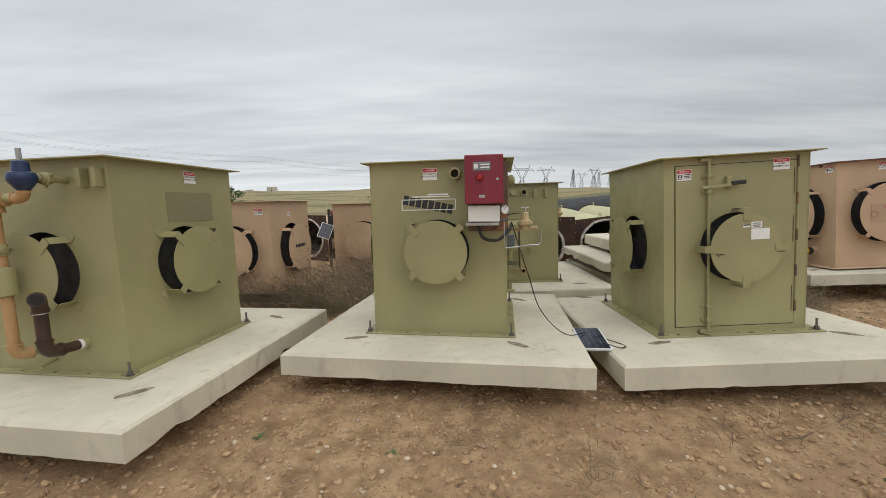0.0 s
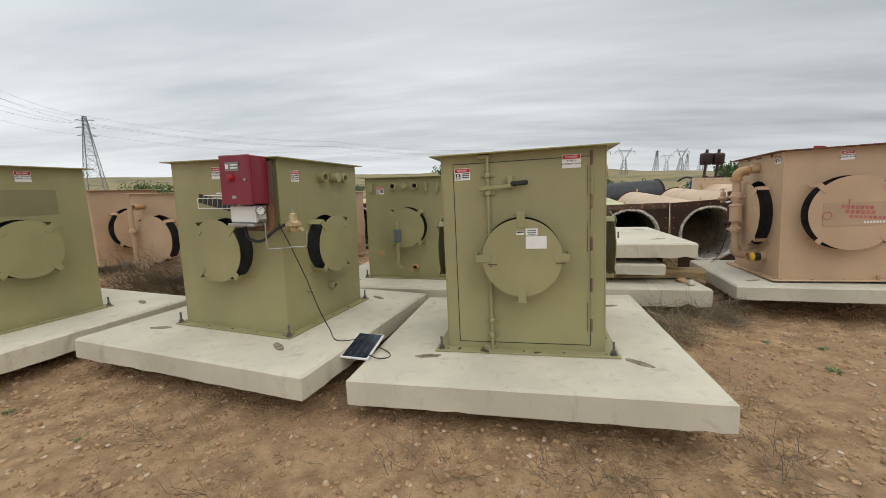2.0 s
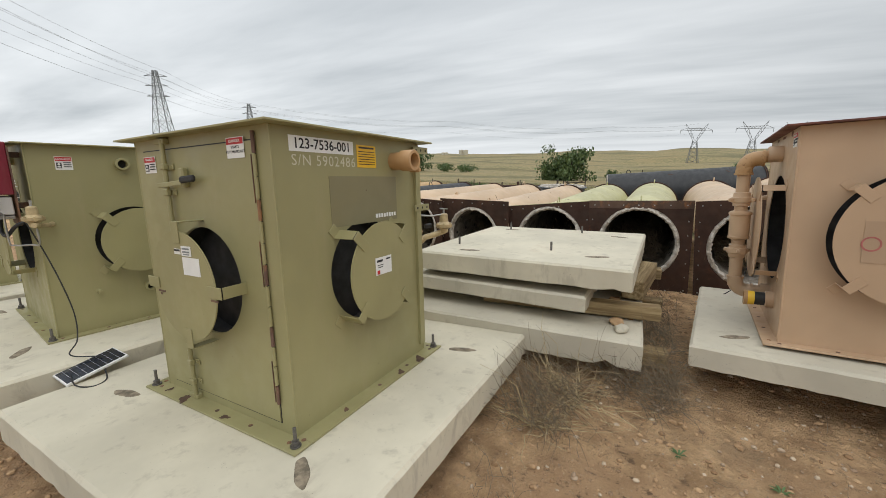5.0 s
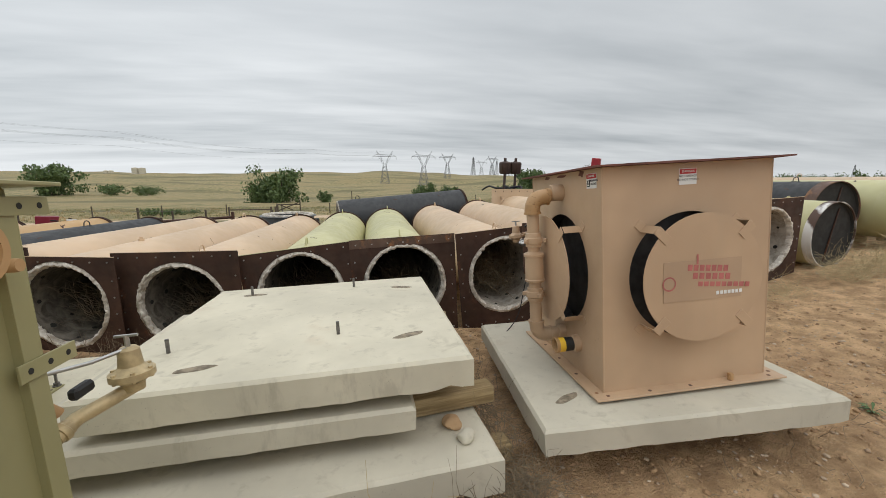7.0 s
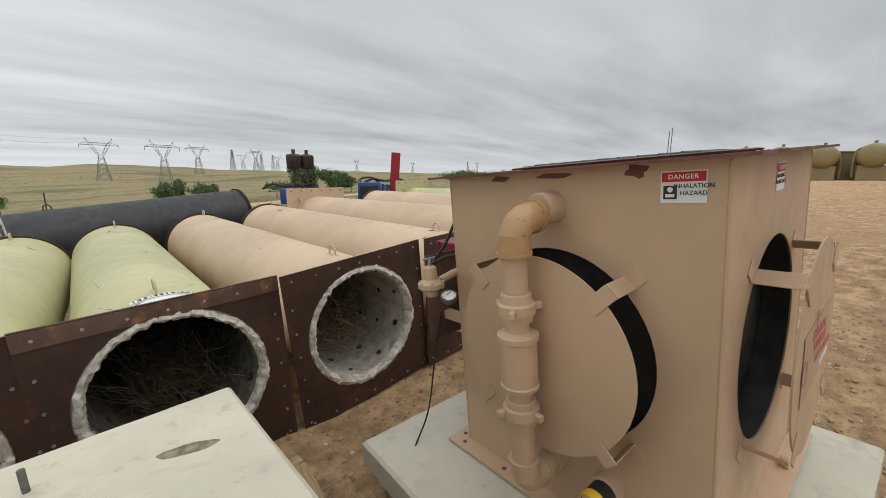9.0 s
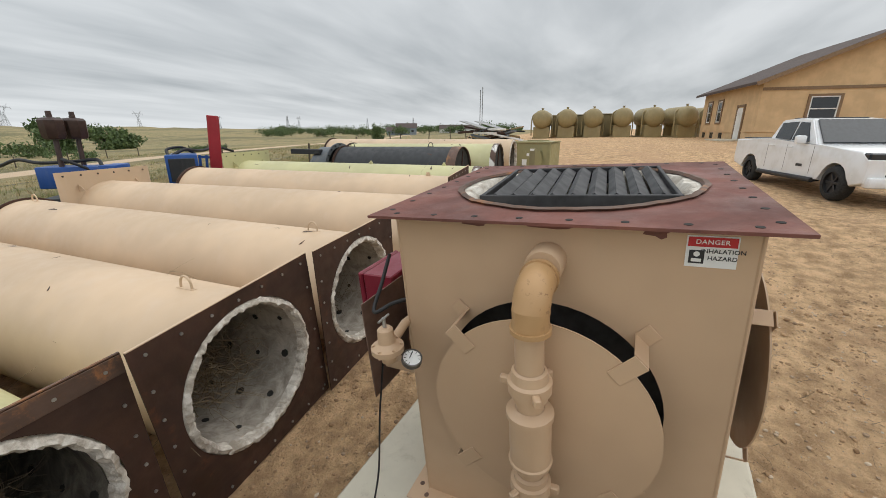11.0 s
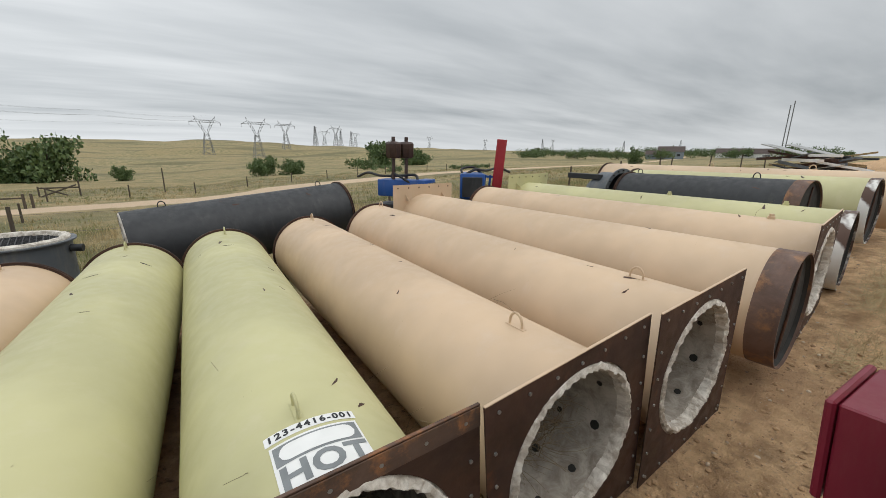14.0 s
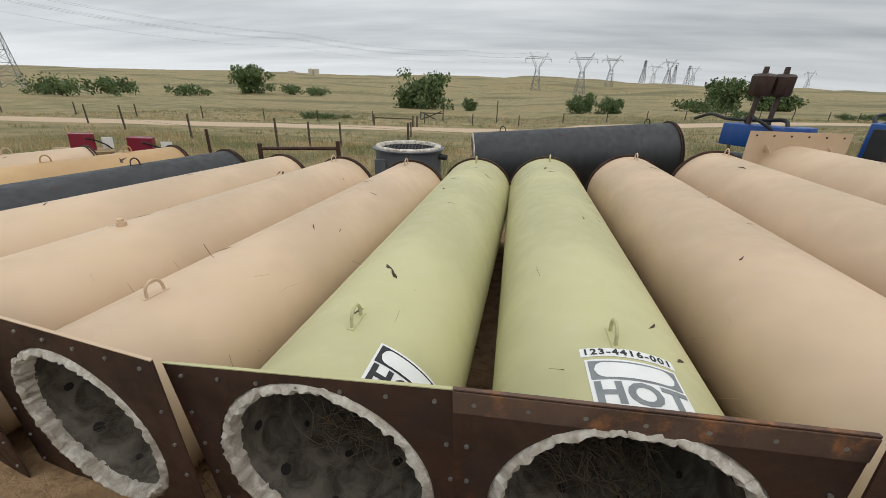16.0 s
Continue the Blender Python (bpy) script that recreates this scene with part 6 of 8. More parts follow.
# dirt and rubble caught between the slabs
rng = random.Random(9)
for i, (x, y, z, s) in enumerate(((4.42, 5.42, 0.40, 0.06), (4.30, 5.36, 0.34, 0.05), (4.52, 5.60, 0.34, 0.07), (4.45, 5.85, 0.34, 0.08), (4.35, 6.1, 0.34, 0.07), (4.2, 5.33, 0.335, 0.05), (4.46, 5.27, 0.415, 0.05))):
    bm = bmesh.new()
    bmesh.ops.create_icosphere(bm, subdivisions=3, radius=s)
    for v in bm.verts:
        v.co *= 1 + 0.35 * noise.noise(v.co * 22 + Vector((i * 3, 0, 0)))
        v.co.z *= 0.6
    o = part("rubble", bm, M_CONC2 if i == 6 else M_CLOD)
    o.matrix_basis = pose(x, y, z)
    tagged(o, "lump of concrete rubble on a slab" if i == 6 else "lump of dried dirt on a slab", "rubble", "rubble on the slabs")


# ---------------------------------------------------------------- boxes standing further back
def far_box(m, label, mt, **kw):
    return combustor("burner_box", m, label, mt, 0.585, 1.32, 0.60, 0.64, 0.36, 0.62, **kw)


g1 = far_box(pose(-3.00, 6.02, 0.13, -1, -1, -5), "tan steel burner box standing among dry weeds", M_TAN, open_sides="frl")
danger_sign(g1, side(0.585, "f") @ pose(0.42, -0.001, 1.18), 0.12, 0.09, picto=True)
danger_sign(g1, side(0.585, "r") @ pose(-0.05, -0.001, 1.14), 0.08, 0.09)
bars(g1, side(0.585, "r") @ pose(0.0, -0.137, 0.64), [(-0.14 + i * 0.045, 0.0, 0.034, 0.05) for i in range(7)], M_INK, "painted_mark")
g2 = far_box(pose(-1.57, 7.97, 0.05, -1, -1, -4), "tan steel burner box beside a red cabinet", M_TAN, open_sides="fr")
danger_sign(g2, side(0.585, "f") @ pose(0.30, -0.001, 1.20), 0.12, 0.09, picto=True)
nipple(g1, side(0.585, "f"), -0.3, 1.12, 0.04, 0.16, M_COPPERY)
pipe_run(g1, [side(0.585, "f") @ Vector(p) for p in ((-0.32, -0.2, 1.12), (-0.32, -0.2, 0.7), (-0.32, -0.2, 0.2))], 0.035, M_TAN, "gas_pipe")
union(g1, side(0.585, "f") @ Vector((-0.32, -0.2, 0.75)), (0, 0, 1), 0.036, M_TAN)
g3 = far_box(pose(-5.25, 6.35, 0.16, -1, -1, -6), "tan steel burner box with gas valves, among tall dead weeds", M_TAN, open_sides="fr")
nipple(g3, side(0.585, "f"), -0.05, 1.15, 0.045, 0.18, M_COPPERY)
for x in (-0.25, 0.20):
    pipe_run(g3, [side(0.585, "f") @ Vector(p) for p in ((x, -0.16, 1.0), (x, -0.16, 0.7), (x, -0.16, 0.3))], 0.03, M_TAN, "gas_pipe")
    union(g3, side(0.585, "f") @ Vector((x, -0.16, 0.78)), (0, 0, 1), 0.032, M_BOLT)
# control stand with a red cabinet and a tilted solar panel
cs = thing("control_stand", pose(-2.42, 8.55, ground_z(-2.42, 8.55)), "black steel stand with red cabinets and a small solar panel", "control stand")
bm = bmesh.new()
for x in (-0.22, 0.22):
    box(bm, (x, 0, 0.65), (0.05, 0.05, 1.3), 0.004)
box(bm, (0, 0, 0.9), (0.5, 0.04, 0.5), 0.004)
part("frame", bm, M_BLACK, cs)
cb, _ = cabinet(cs, pose(0, 0, 0), 0.26, 0.40, 0.18, M_RED)
cb.matrix_basis = pose(0.08, -0.02, 0.85)
bm = bmesh.new()
box(bm, (0, 0, 0), (0.26, 0.36, 0.02), 0.003)
sp2 = part("panel_frame", bm, M_WHITE, cs)
sp2.matrix_basis = pose(-0.20, -0.35, 0.85, 55, 20, 10)
bm = bmesh.new()
box(bm, (0, 0, 0.0115), (0.235, 0.335, 0.003), 0)
part("solar_cells", bm, M_SOLAR, sp2)
regulator(cs, (0.20, -0.20, 0.62), pose(0, 0, 0), 1.0)

# clutter lying on the ends of the ochre stacks
for i, (x, y, z, w, mt) in enumerate(((-2.7, 13.4, 0.62, 0.36, M_MAROON), (-4.1, 13.5, 0.62, 0.36, M_MAROON))):
    u = thing("control_cabinet", pose(x, y, ground_z(x, y) - 0.01, 0, 4, 30 + 20 * i), "maroon control cabinet lying on a rough timber crate", "cabinet", "cabinets on pallets")
    cb, _ = cabinet(u, pose(0, 0, 0), w, 0.30, 0.28, mt)
    cb.location = (0, 0.1, 0.94)
    bm = bmesh.new()
    box(bm, (0, 0, 0.47), (0.9, 0.6, 0.94), 0.01)
    part("crate", bm, M_WOOD, u, "rough timber crate")
    bm = bmesh.new()
    box(bm, (0.36, -0.1, 1.06), (0.18, 0.02, 0.22), 0.004, pose(0, 0, 0, 0, 0, 15))
    part("panel", bm, M_STICKER, u, "pale panel leaning on the cabinet")
    bm = bmesh.new()
    tube(bm, bend([(-0.1, 0, 1.10), (0.1, -0.2, 1.16), (0.3, -0.1, 1.06), (0.42, 0, 0.95)]), 0.014, 8)
    part("hose", bm, M_RUBBER, u)
u = thing("pipe_gate", pose(0.35, 14.3, ground_z(0.35, 14.3)), "dark rusty pipe rail on posts", "rail")
for x, h in ((0.45, 1.22), (-1.2, 1.1)):
    bm = bmesh.new()
    box(bm, (x, 0, h / 2), (0.07, 0.07, h), 0.01)
    part("post", bm, M_RUST, u)
bm = bmesh.new()
cyl(bm, (-1.2, 0, 1.0), (0.45, 0, 1.08), 0.035, seg=12)
part("rail", bm, M_RUST, u)

# open-topped round burner base in the grass
tb = thing("round_burner_base", pose(2.0, 15.2, -0.12, 0, 0, 10), "dark grey round burner base with a white-lined open top", "burner base")
bm = bmesh.new()
lathe(bm, [(0.70, 0.0), (0.70, 0.90), (0.76, 0.905), (0.76, 0.925), (0.66, 0.925), (0.66, 0.3), (0.001, 0.3)], 56)
part("shell", bm, M_GREY, tb)
bm = bmesh.new()
lathe(bm, [(0.69, 0.925), (0.69, 0.95), (0.66, 0.975), (0.60, 0.97), (0.575, 0.93), (0.57, 0.70)], 96, None, lambda i, a: (0.012 * math.sin(9 * a) + 0.012 * math.sin(23 * a)) if i in (2, 3, 4) else 0)
part("lining_rim", bm, M_LINING, tb, "ragged white refractory rim")
bm = bmesh.new()
for i in range(15):
    q = -0.52 + i * 0.074
    w = math.sqrt(max(0.0, 0.57 ** 2 - q * q))
    box(bm, (0, q, 0.90), (2 * w, 0.012, 0.03), 0)
    box(bm, (q, 0, 0.905), (0.012, 2 * w, 0.02), 0)
part("mesh_grate", bm, M_SOOT, tb)
bm = bmesh.new()
cyl(bm, (0.66, -0.28, 0.78), (0.80, -0.34, 0.78), 0.06, seg=14)
part("pipe_stub", bm, M_BLACK, tb)
bm = bmesh.new()
box(bm, (-0.55, -0.52, 0.55), (0.22, 0.10, 0.40), 0.01)
part("bracket_box", bm, M_GREY, tb)
for a in range(4):
    bm = bmesh.new()
    box(bm, (0.6 * math.cos(a * 1.57 + 0.8), 0.6 * math.sin(a * 1.57 + 0.8), -0.12), (0.08, 0.08, 0.3), 0.004)
    part("leg", bm, M_GREY, tb)


# ---------------------------------------------------------------- further stacks and machines to the east
S[9] = stack(12.15, 8.55, 1.30, 12.30, 11.6, 1.26, 0.52, "black", near="cap", far="ring", seed=31, lugs=((0.75, 0), (-0.25, 0)))
S[10] = stack(13.27, 8.02, 1.33, 13.25, 12.0, 1.30, 0.52, "sage", near="cap", far="ring", seed=32, lugs=())
S[11] = stack(14.55, 7.95, 1.42, 14.6, 13.6, 1.40, 0.50, "cream", near="open", far="ring", seed=33, lugs=((1.2, 0), (3.0, 0)))
for k2, (x, y) in ((6, (8.0, 0)), (7, (9.1, 0)), (8, (10.2, 0)), (9, (12.1, 0)), (10, (13.25, 0)), (11, (14.55, 0))):
    u, m, n = S[k2]
    for yy in (1.0, n - 1.0):
        c = m @ Vector((0, yy, 0))
        g = ground_z(c.x, c.y)
        r = 0.52 if k2 > 8 else R0
        hh = c.z - r - g
        if hh > 0.03:
            bm = bmesh.new()
            box(bm, (0, 0, (hh + 0.03) / 2 - 0.03), (0.9, 0.16, hh + 0.06), 0.01)
            o = part("timber_bearer", bm, M_WOOD)
            o.matrix_basis = pose(c.x, c.y, g)
            tagged(o, "weathered timber block under a lying stack", "timber", "timber bearers")
u = thing("pipe_spool", pose(12.47, 11.85, 1.26, 0, 0, -3), "blue-grey flanged pipe spool at a black stack's end", "pipe spool")
bm = bmesh.new()
lathe(bm, [(0.50, 0.0), (0.60, 0.0), (0.60, 0.03), (0.50, 0.035), (0.50, 0.5), (0.30, 0.75), (0.001, 0.75)], 48, pose(0, 0, 0, -90, 0, 0))
part("spool_body", bm, M_GREY, u)
for i in range(20):
    a = 2 * math.pi * i / 20
    bm = bmesh.new()
    cyl(bm, (0.56 * math.cos(a), -0.03, 0.56 * math.sin(a)), (0.56 * math.cos(a), 0.06, 0.56 * math.sin(a)), 0.018, seg=6)
    part("flange_bolt", bm, M_BLACK, u)
for z, ln in ((0.40, 0.9), (-0.12, 0.7)):
    bm = bmesh.new()
    box(bm, (-0.35, 0.75, z), (0.14, ln, 0.12), 0.01)
    part("beam_stub", bm, M_BLACK, u)

# olive box lying beside the yard
bxf = thing("burner_box", pose(16.3, 7.55, ground_z(16.3, 7.55) - 0.02, 0, 0, -100), "small olive-green burner box with a lidded top, on bare dirt", "burner box", "burner boxes")
bm = bmesh.new()
holed_plate(bm, 1.06, 1.02, 0.36, 0.02, 0.52, 0.008, 40, pose(0, -0.50, 0))
part("wall_panel", bm, M_OLIVE, bxf)
bm = bmesh.new()
box(bm, (0, 0.0, 0.505), (1.05, 0.98, 1.0), 0.006)
part("body", bm, M_OLIVE, bxf)
bm = bmesh.new()
for x in (-0.51, 0.51):
    box(bm, (x, -0.515, 0.51), (0.045, 0.03, 1.04), 0.004)
for z in (0.02, 0.30, 1.02):
    box(bm, (0, -0.515, z), (1.06, 0.03, 0.045), 0.004)
part("edge_frame", bm, M_OLIVE, bxf)
cover(bxf, pose(0, -0.505, 0), 0.32, 0.56, M_OLIVE, 0.05)
bm = bmesh.new()
box(bm, (0, 0, 1.035), (1.10, 1.04, 0.03), 0.004)
lathe(bm, [(0.32, 1.05), (0.32, 1.08), (0.001, 1.085)], 32)
part("lid", bm, M_OLIVE, bxf)
bars(bxf, pose(0, -0.565, 0.56), [(0.03, 0.02, 0.16, 0.46)], M_PATCH, "rust_patch")
bars(bxf, pose(0, -0.566, 0.56), [(-0.20, -0.10, 0.14, 0.17), (-0.10, 0.12, 0.08, 0.08), (0.02, 0.26, 0.12, 0.06)], M_STICKER, "stickers")

# blue pump engines with twin exhausts, and the red jack behind the row
def engine(m, with_stacks):
    u = thing("pump_engine", m, "blue pump engine with black radiator and hoses", "engine", "blue pump engines")
    bm = bmesh.new()
    box(bm, (0, 0.1, 0.80), (0.55, 1.2, 0.42), 0.03, None, 2)
    part("hood", bm, M_BLUE, u)
    bm = bmesh.new()
    box(bm, (-0.02, -0.52, 0.72), (0.62, 0.30, 0.62), 0.03, None, 2)
    part("radiator_cowl", bm, M_BLUE, u)
    bm = bmesh.new()
    box(bm, (-0.02, -0.685, 0.70), (0.50, 0.03, 0.50), 0.01)
    part("radiator", bm, M_BLACK, u, "black radiator core")
    bm = bmesh.new()
    box(bm, (0, 0.0, 0.30), (0.66, 1.5, 0.20), 0.01)
    for x in (-0.26, 0.26):
        for y in (-0.6, 0.6):
            box(bm, (x, y, -0.15), (0.12, 0.12, 0.9), 0.01)
    part("skid", bm, M_BLACK, u)
    bm = bmesh.new()
    tube(bm, bend([(-0.2, -0.4, 1.0), (0.05, -0.2, 1.12), (0.25, 0.3, 1.08), (0.45, 1.0, 1.05), (0.8, 1.6, 1.1), (1.2, 2.2, 0.95)]), 0.035, 10)
    part("hose", bm, M_RUBBER, u, "thick black hose")
    bm = bmesh.new()
    tube(bm, bend([(-0.25, -0.2, 0.95), (-0.3, 0.1, 1.12), (0.0, 0.4, 1.15), (0.25, 0.55, 0.98)]), 0.03, 10)
    part("hose", bm, M_RUBBER, u)
    if with_stacks:
        for x, y in ((-0.16, 0.30), (0.20, 0.12)):
            bm = bmesh.new()
            tube(bm, [(x, y, 0.95), (x + 0.02, y, 1.25), (x + 0.04, y, 1.55)], 0.045, 12)
            ex = part("exhaust_pipe", bm, M_BROWN, u, "rust-brown exhaust pipe")
            bm = bmesh.new()
            lathe(bm, [(0.001, 1.52), (0.16, 1.53), (0.19, 1.58), (0.20, 1.88), (0.17, 1.92), (0.05, 1.94), (0.045, 2.05), (0.001, 2.05)], 8, pose(x + 0.04, y, 0))
            part("muffler", bm, M_BROWN, ex, "brown drum-shaped muffler")
    return u


engine(pose(9.05, 15.6, 0.48, 0, 0, 35), True)
engine(pose(10.75, 15.05, 0.62, 0, 0, -38), False)
u = thing("hydraulic_jack", pose(11.40, 14.95, ground_z(11.40, 14.95), 0, 4.5, -42), "tall red steel mast with a blue bracket", "jack mast")
bm = bmesh.new()
box(bm, (0, 0, 1.15), (0.26, 0.24, 2.4), 0.012)
part("column", bm, M_RED, u)
bm = bmesh.new()
for x in (-0.20, -0.34):
    box(bm, (x, -0.05, 0.85), (0.06, 0.06, 1.1), 0.004)
for z in (0.5, 1.0, 1.35):
    box(bm, (-0.2, -0.05, z), (0.36, 0.05, 0.06), 0.004)
part("bracket", bm, M_BLUE, u)
bm = bmesh.new()
tube(bm, bend([(0, 0.06, 2.15), (0.0, 0.06, 2.22), (0.0, -0.06, 2.22), (0, -0.06, 2.15)]), 0.012, 6)
part("lifting_eye", bm, M_BLACK, u)


# ---------------------------------------------------------------- house at the edge of the yard
def window(parent, m, w, h):
    """A framed double-hung window, its outside to -y of m, its foot at z=0."""
    bm = bmesh.new()
    for x, z, a, b in ((0, -0.06, w + 0.28, 0.12), (0, h + 0.06, w + 0.28, 0.12), (-w / 2 - 0.07, h / 2, 0.14, h), (w / 2 + 0.07, h / 2, 0.14, h)):
        box(bm, (x, -0.03, z), (a, 0.06, b), 0.006, m)
    win = part("window", bm, M_TRIM, parent, "sash window in a brown surround")
    bm = bmesh.new()
    for x, z, a, b in ((0, 0.03, w, 0.06), (0, h - 0.03, w, 0.06), (0, h / 2, w, 0.06), (-w / 2 + 0.03, h / 2, 0.06, h), (w / 2 - 0.03, h / 2, 0.06, h)):
        box(bm, (x, -0.02, z), (a, 0.05, b), 0.004, m)
    part("window_frame", bm, M_WHITE, win, "white window frame")
    for z in (h * 0.27, h * 0.73):
        bm = bmesh.new()
        box(bm, (0, -0.005, z), (w - 0.1, 0.01, h / 2 - 0.08), 0, m)
        part("pane", bm, M_GLASS, win)
    return win


M_TRIM = plain("brown_trim_paint", (0.21, 0.135, 0.075), 0.7)
M_GLASS = plain("dark_window_glass", (0.025, 0.030, 0.035), 0.08, 0.0, 0.1)
HX, HY = 33.4, -2.85
hz = ground_z(HX + 2, HY - 2) - 0.06
hs = thing("house", pose(HX, HY, hz, 0, 0, 4.5), "tan stucco house with a brown shingle roof", "house")
LW, GW, EH = 9.8, 12.0, 3.35
rise = GW / 2 * 0.42
bm = bmesh.new()
box(bm, (LW / 2, -0.10, EH / 2), (LW, 0.2, EH), 0)
part("wall", bm, M_STUCCO, hs)
bm = bmesh.new()
v = [bm.verts.new(p) for x in (0.0, 0.2) for p in ((x, -0.2, 0), (x, -GW, 0), (x, -GW, EH), (x, -GW / 2, EH + rise), (x, -0.2, EH + 0.08))]
bm.faces.new(v[:5]), bm.faces.new(v[5:][::-1])
for i in range(5):
    bm.faces.new((v[i], v[(i + 1) % 5], v[5 + (i + 1) % 5], v[5 + i]))
part("gable_wall", bm, M_STUCCO, hs)
bm = bmesh.new()
box(bm, (LW / 2, -GW + 0.1, EH / 2), (LW, 0.2, EH), 0)
part("wall", bm, M_STUCCO, hs)
bm = bmesh.new()
box(bm, (LW - 0.1, -GW / 2, EH / 2), (0.2, GW - 0.4, EH), 0)
part("wall", bm, M_STUCCO, hs)
for s in (0, 1):
    bm = bmesh.new()
    ya, yb = (0.55, -GW / 2) if s == 0 else (-GW - 0.55, -GW / 2)
    za = EH - 0.55 * 0.42 + 0.1
    v = [bm.verts.new((x, y, z + dz)) for dz in (0, 0.16) for x, y, z in ((-0.6, ya, za), (LW + 0.5, ya, za), (LW + 0.5, yb, EH + rise + 0.1), (-0.6, yb, EH + rise + 0.1))]
    for f in ((0, 1, 2, 3), (7, 6, 5, 4), (0, 4, 5, 1), (1, 5, 6, 2), (2, 6, 7, 3), (3, 7, 4, 0)):
        bm.faces.new([v[i] for i in f])
    rf = part("roof", bm, M_ROOF, hs)
    bm = bmesh.new()
    d = Vector((0, yb - ya, EH + rise + 0.1 - za))
    box(bm, (0, 0, 0), (0.04, d.length + 0.04, 0.22), 0.004, pose(-0.62, (ya + yb) / 2, (za + EH + rise + 0.1) / 2 + 0.03, math.degrees(math.atan2(d.z, d.y)), 0, 0))
    part("fascia", bm, M_TRIM, rf)
bm = bmesh.new()
box(bm, (-0.03, -GW / 2, EH - 0.35), (0.06, GW, 0.16), 0.004)
part("belt_trim", bm, M_TRIM, hs)
bm = bmesh.new()
box(bm, (LW / 2 - 0.02, 0.02, 0.62), (LW, 0.05, 0.05), 0.004)
box(bm, (-0.02, -GW / 2, 0.62), (0.05, GW, 0.05), 0.004)
part("plinth_ledge", bm, M_STUCCO, hs)
back_ = pose(0, 0, 0, 0, 0, 180)
for x in (6.1, 8.2):
    window(hs, pose(x, 0.002, 1.25) @ back_, 0.75, 1.45)
for y in (-3.1, -8.6):
    window(hs, pose(-0.002, y, 1.2, 0, 0, -90), 1.35, 1.35)
for x in (5.2, 7.0, 8.7):
    bm = bmesh.new()
    box(bm, (x, 0.01, 0.33), (0.55, 0.04, 0.40), 0)
    part("basement_window", bm, M_GLASS, hs)
bm = bmesh.new()
for x, w, z, h in ((-0.52, 0.14, 1.05, 2.2), (0.52, 0.14, 1.05, 2.2), (0, 1.18, 2.2, 0.14)):
    box(bm, (2.35 + x, 0.04, z), (w, 0.10, h), 0.006)
dr = part("door", bm, M_TRIM, hs, "white door in a brown surround")
bm = bmesh.new()
box(bm, (2.35, 0.03, 1.03), (0.90, 0.06, 2.06), 0.004)
for x in (2.13, 2.57):
    for z in (0.5, 1.45):
        box(bm, (x, 0.065, z), (0.30, 0.012, 0.65), 0.003)
part("door_leaf", bm, M_WHITE, dr)
bm = bmesh.new()
ball(bm, (2.72, 0.11, 1.0), 0.035, 10, 8)
part("door_knob", bm, M_STEEL, dr)
bm = bmesh.new()
box(bm, (0, 0, 0.06), (2.4, 1.3, 0.16), 0.02)
tagged(part("concrete_step", bm, M_CONC2), "low concrete step before a house door", "step").matrix_basis = pose(HX + 2.4, HY + 0.95, hz, 0, 0, 4.5)

# ---------------------------------------------------------------- row of tanks
def tank_unit(m):
    u = thing("separator_tank", m, "olive-tan horizontal separator tank on a boxed skid", "tank", "row of separator tanks")
    bm = bmesh.new()
    r = 0.86
    prof = [(0.001, -0.42), (0.25, -0.40), (0.5, -0.33), (0.7, -0.21), (0.82, -0.07), (r, 0.06), (r, 3.4), (0.82, 3.53), (0.6, 3.75), (0.001, 3.88)]
    lathe(bm, prof, 36, pose(0, 0, 1.78, 0, 90, 0))
    part("vessel", bm, M_TANK, u)
    bm = bmesh.new()
    box(bm, (0.55, 0, 0.55), (1.0, 1.5, 1.1), 0.02)
    part("fire_box", bm, M_TANK, u)
    bm = bmesh.new()
    box(bm, (2.9, 0, 0.62), (0.3, 1.2, 1.2), 0.02)
    part("saddle", bm, M_TANK, u)
    bm = bmesh.new()
    for y in (-0.7, 0.7):
        box(bm, (1.8, y, 0.05), (4.2, 0.14, 0.2), 0.01)
    part("skid_rail", bm, M_TANK, u)
    bm = bmesh.new()
    cyl(bm, (0.5, 0, 2.6), (0.5, 0, 2.78), 0.09, seg=12)
    cyl(bm, (0.5, 0, 2.78), (0.5, 0, 2.82), 0.13, seg=12)
    part("top_nozzle", bm, M_TANK, u)
    for y in (-0.16, 0.16):
        bm = bmesh.new()
        cyl(bm, (-0.30, y, 2.18), (-0.24, y, 2.18), 0.045, seg=10)
        part("lug", bm, M_DARK, u)
    bm = bmesh.new()
    tube(bm, bend([(0.3, 0.95, 0.3), (0.3, 0.98, 1.3), (0.5, 0.9, 2.1), (0.6, 0.6, 2.4)]), 0.06, 8)
    tube(bm, [(0.9, -0.95, 0.2), (0.9, -0.98, 1.0), (0.9, -0.9, 1.75)], 0.05, 8)
    part("side_pipe", bm, M_TANK, u)
    return u


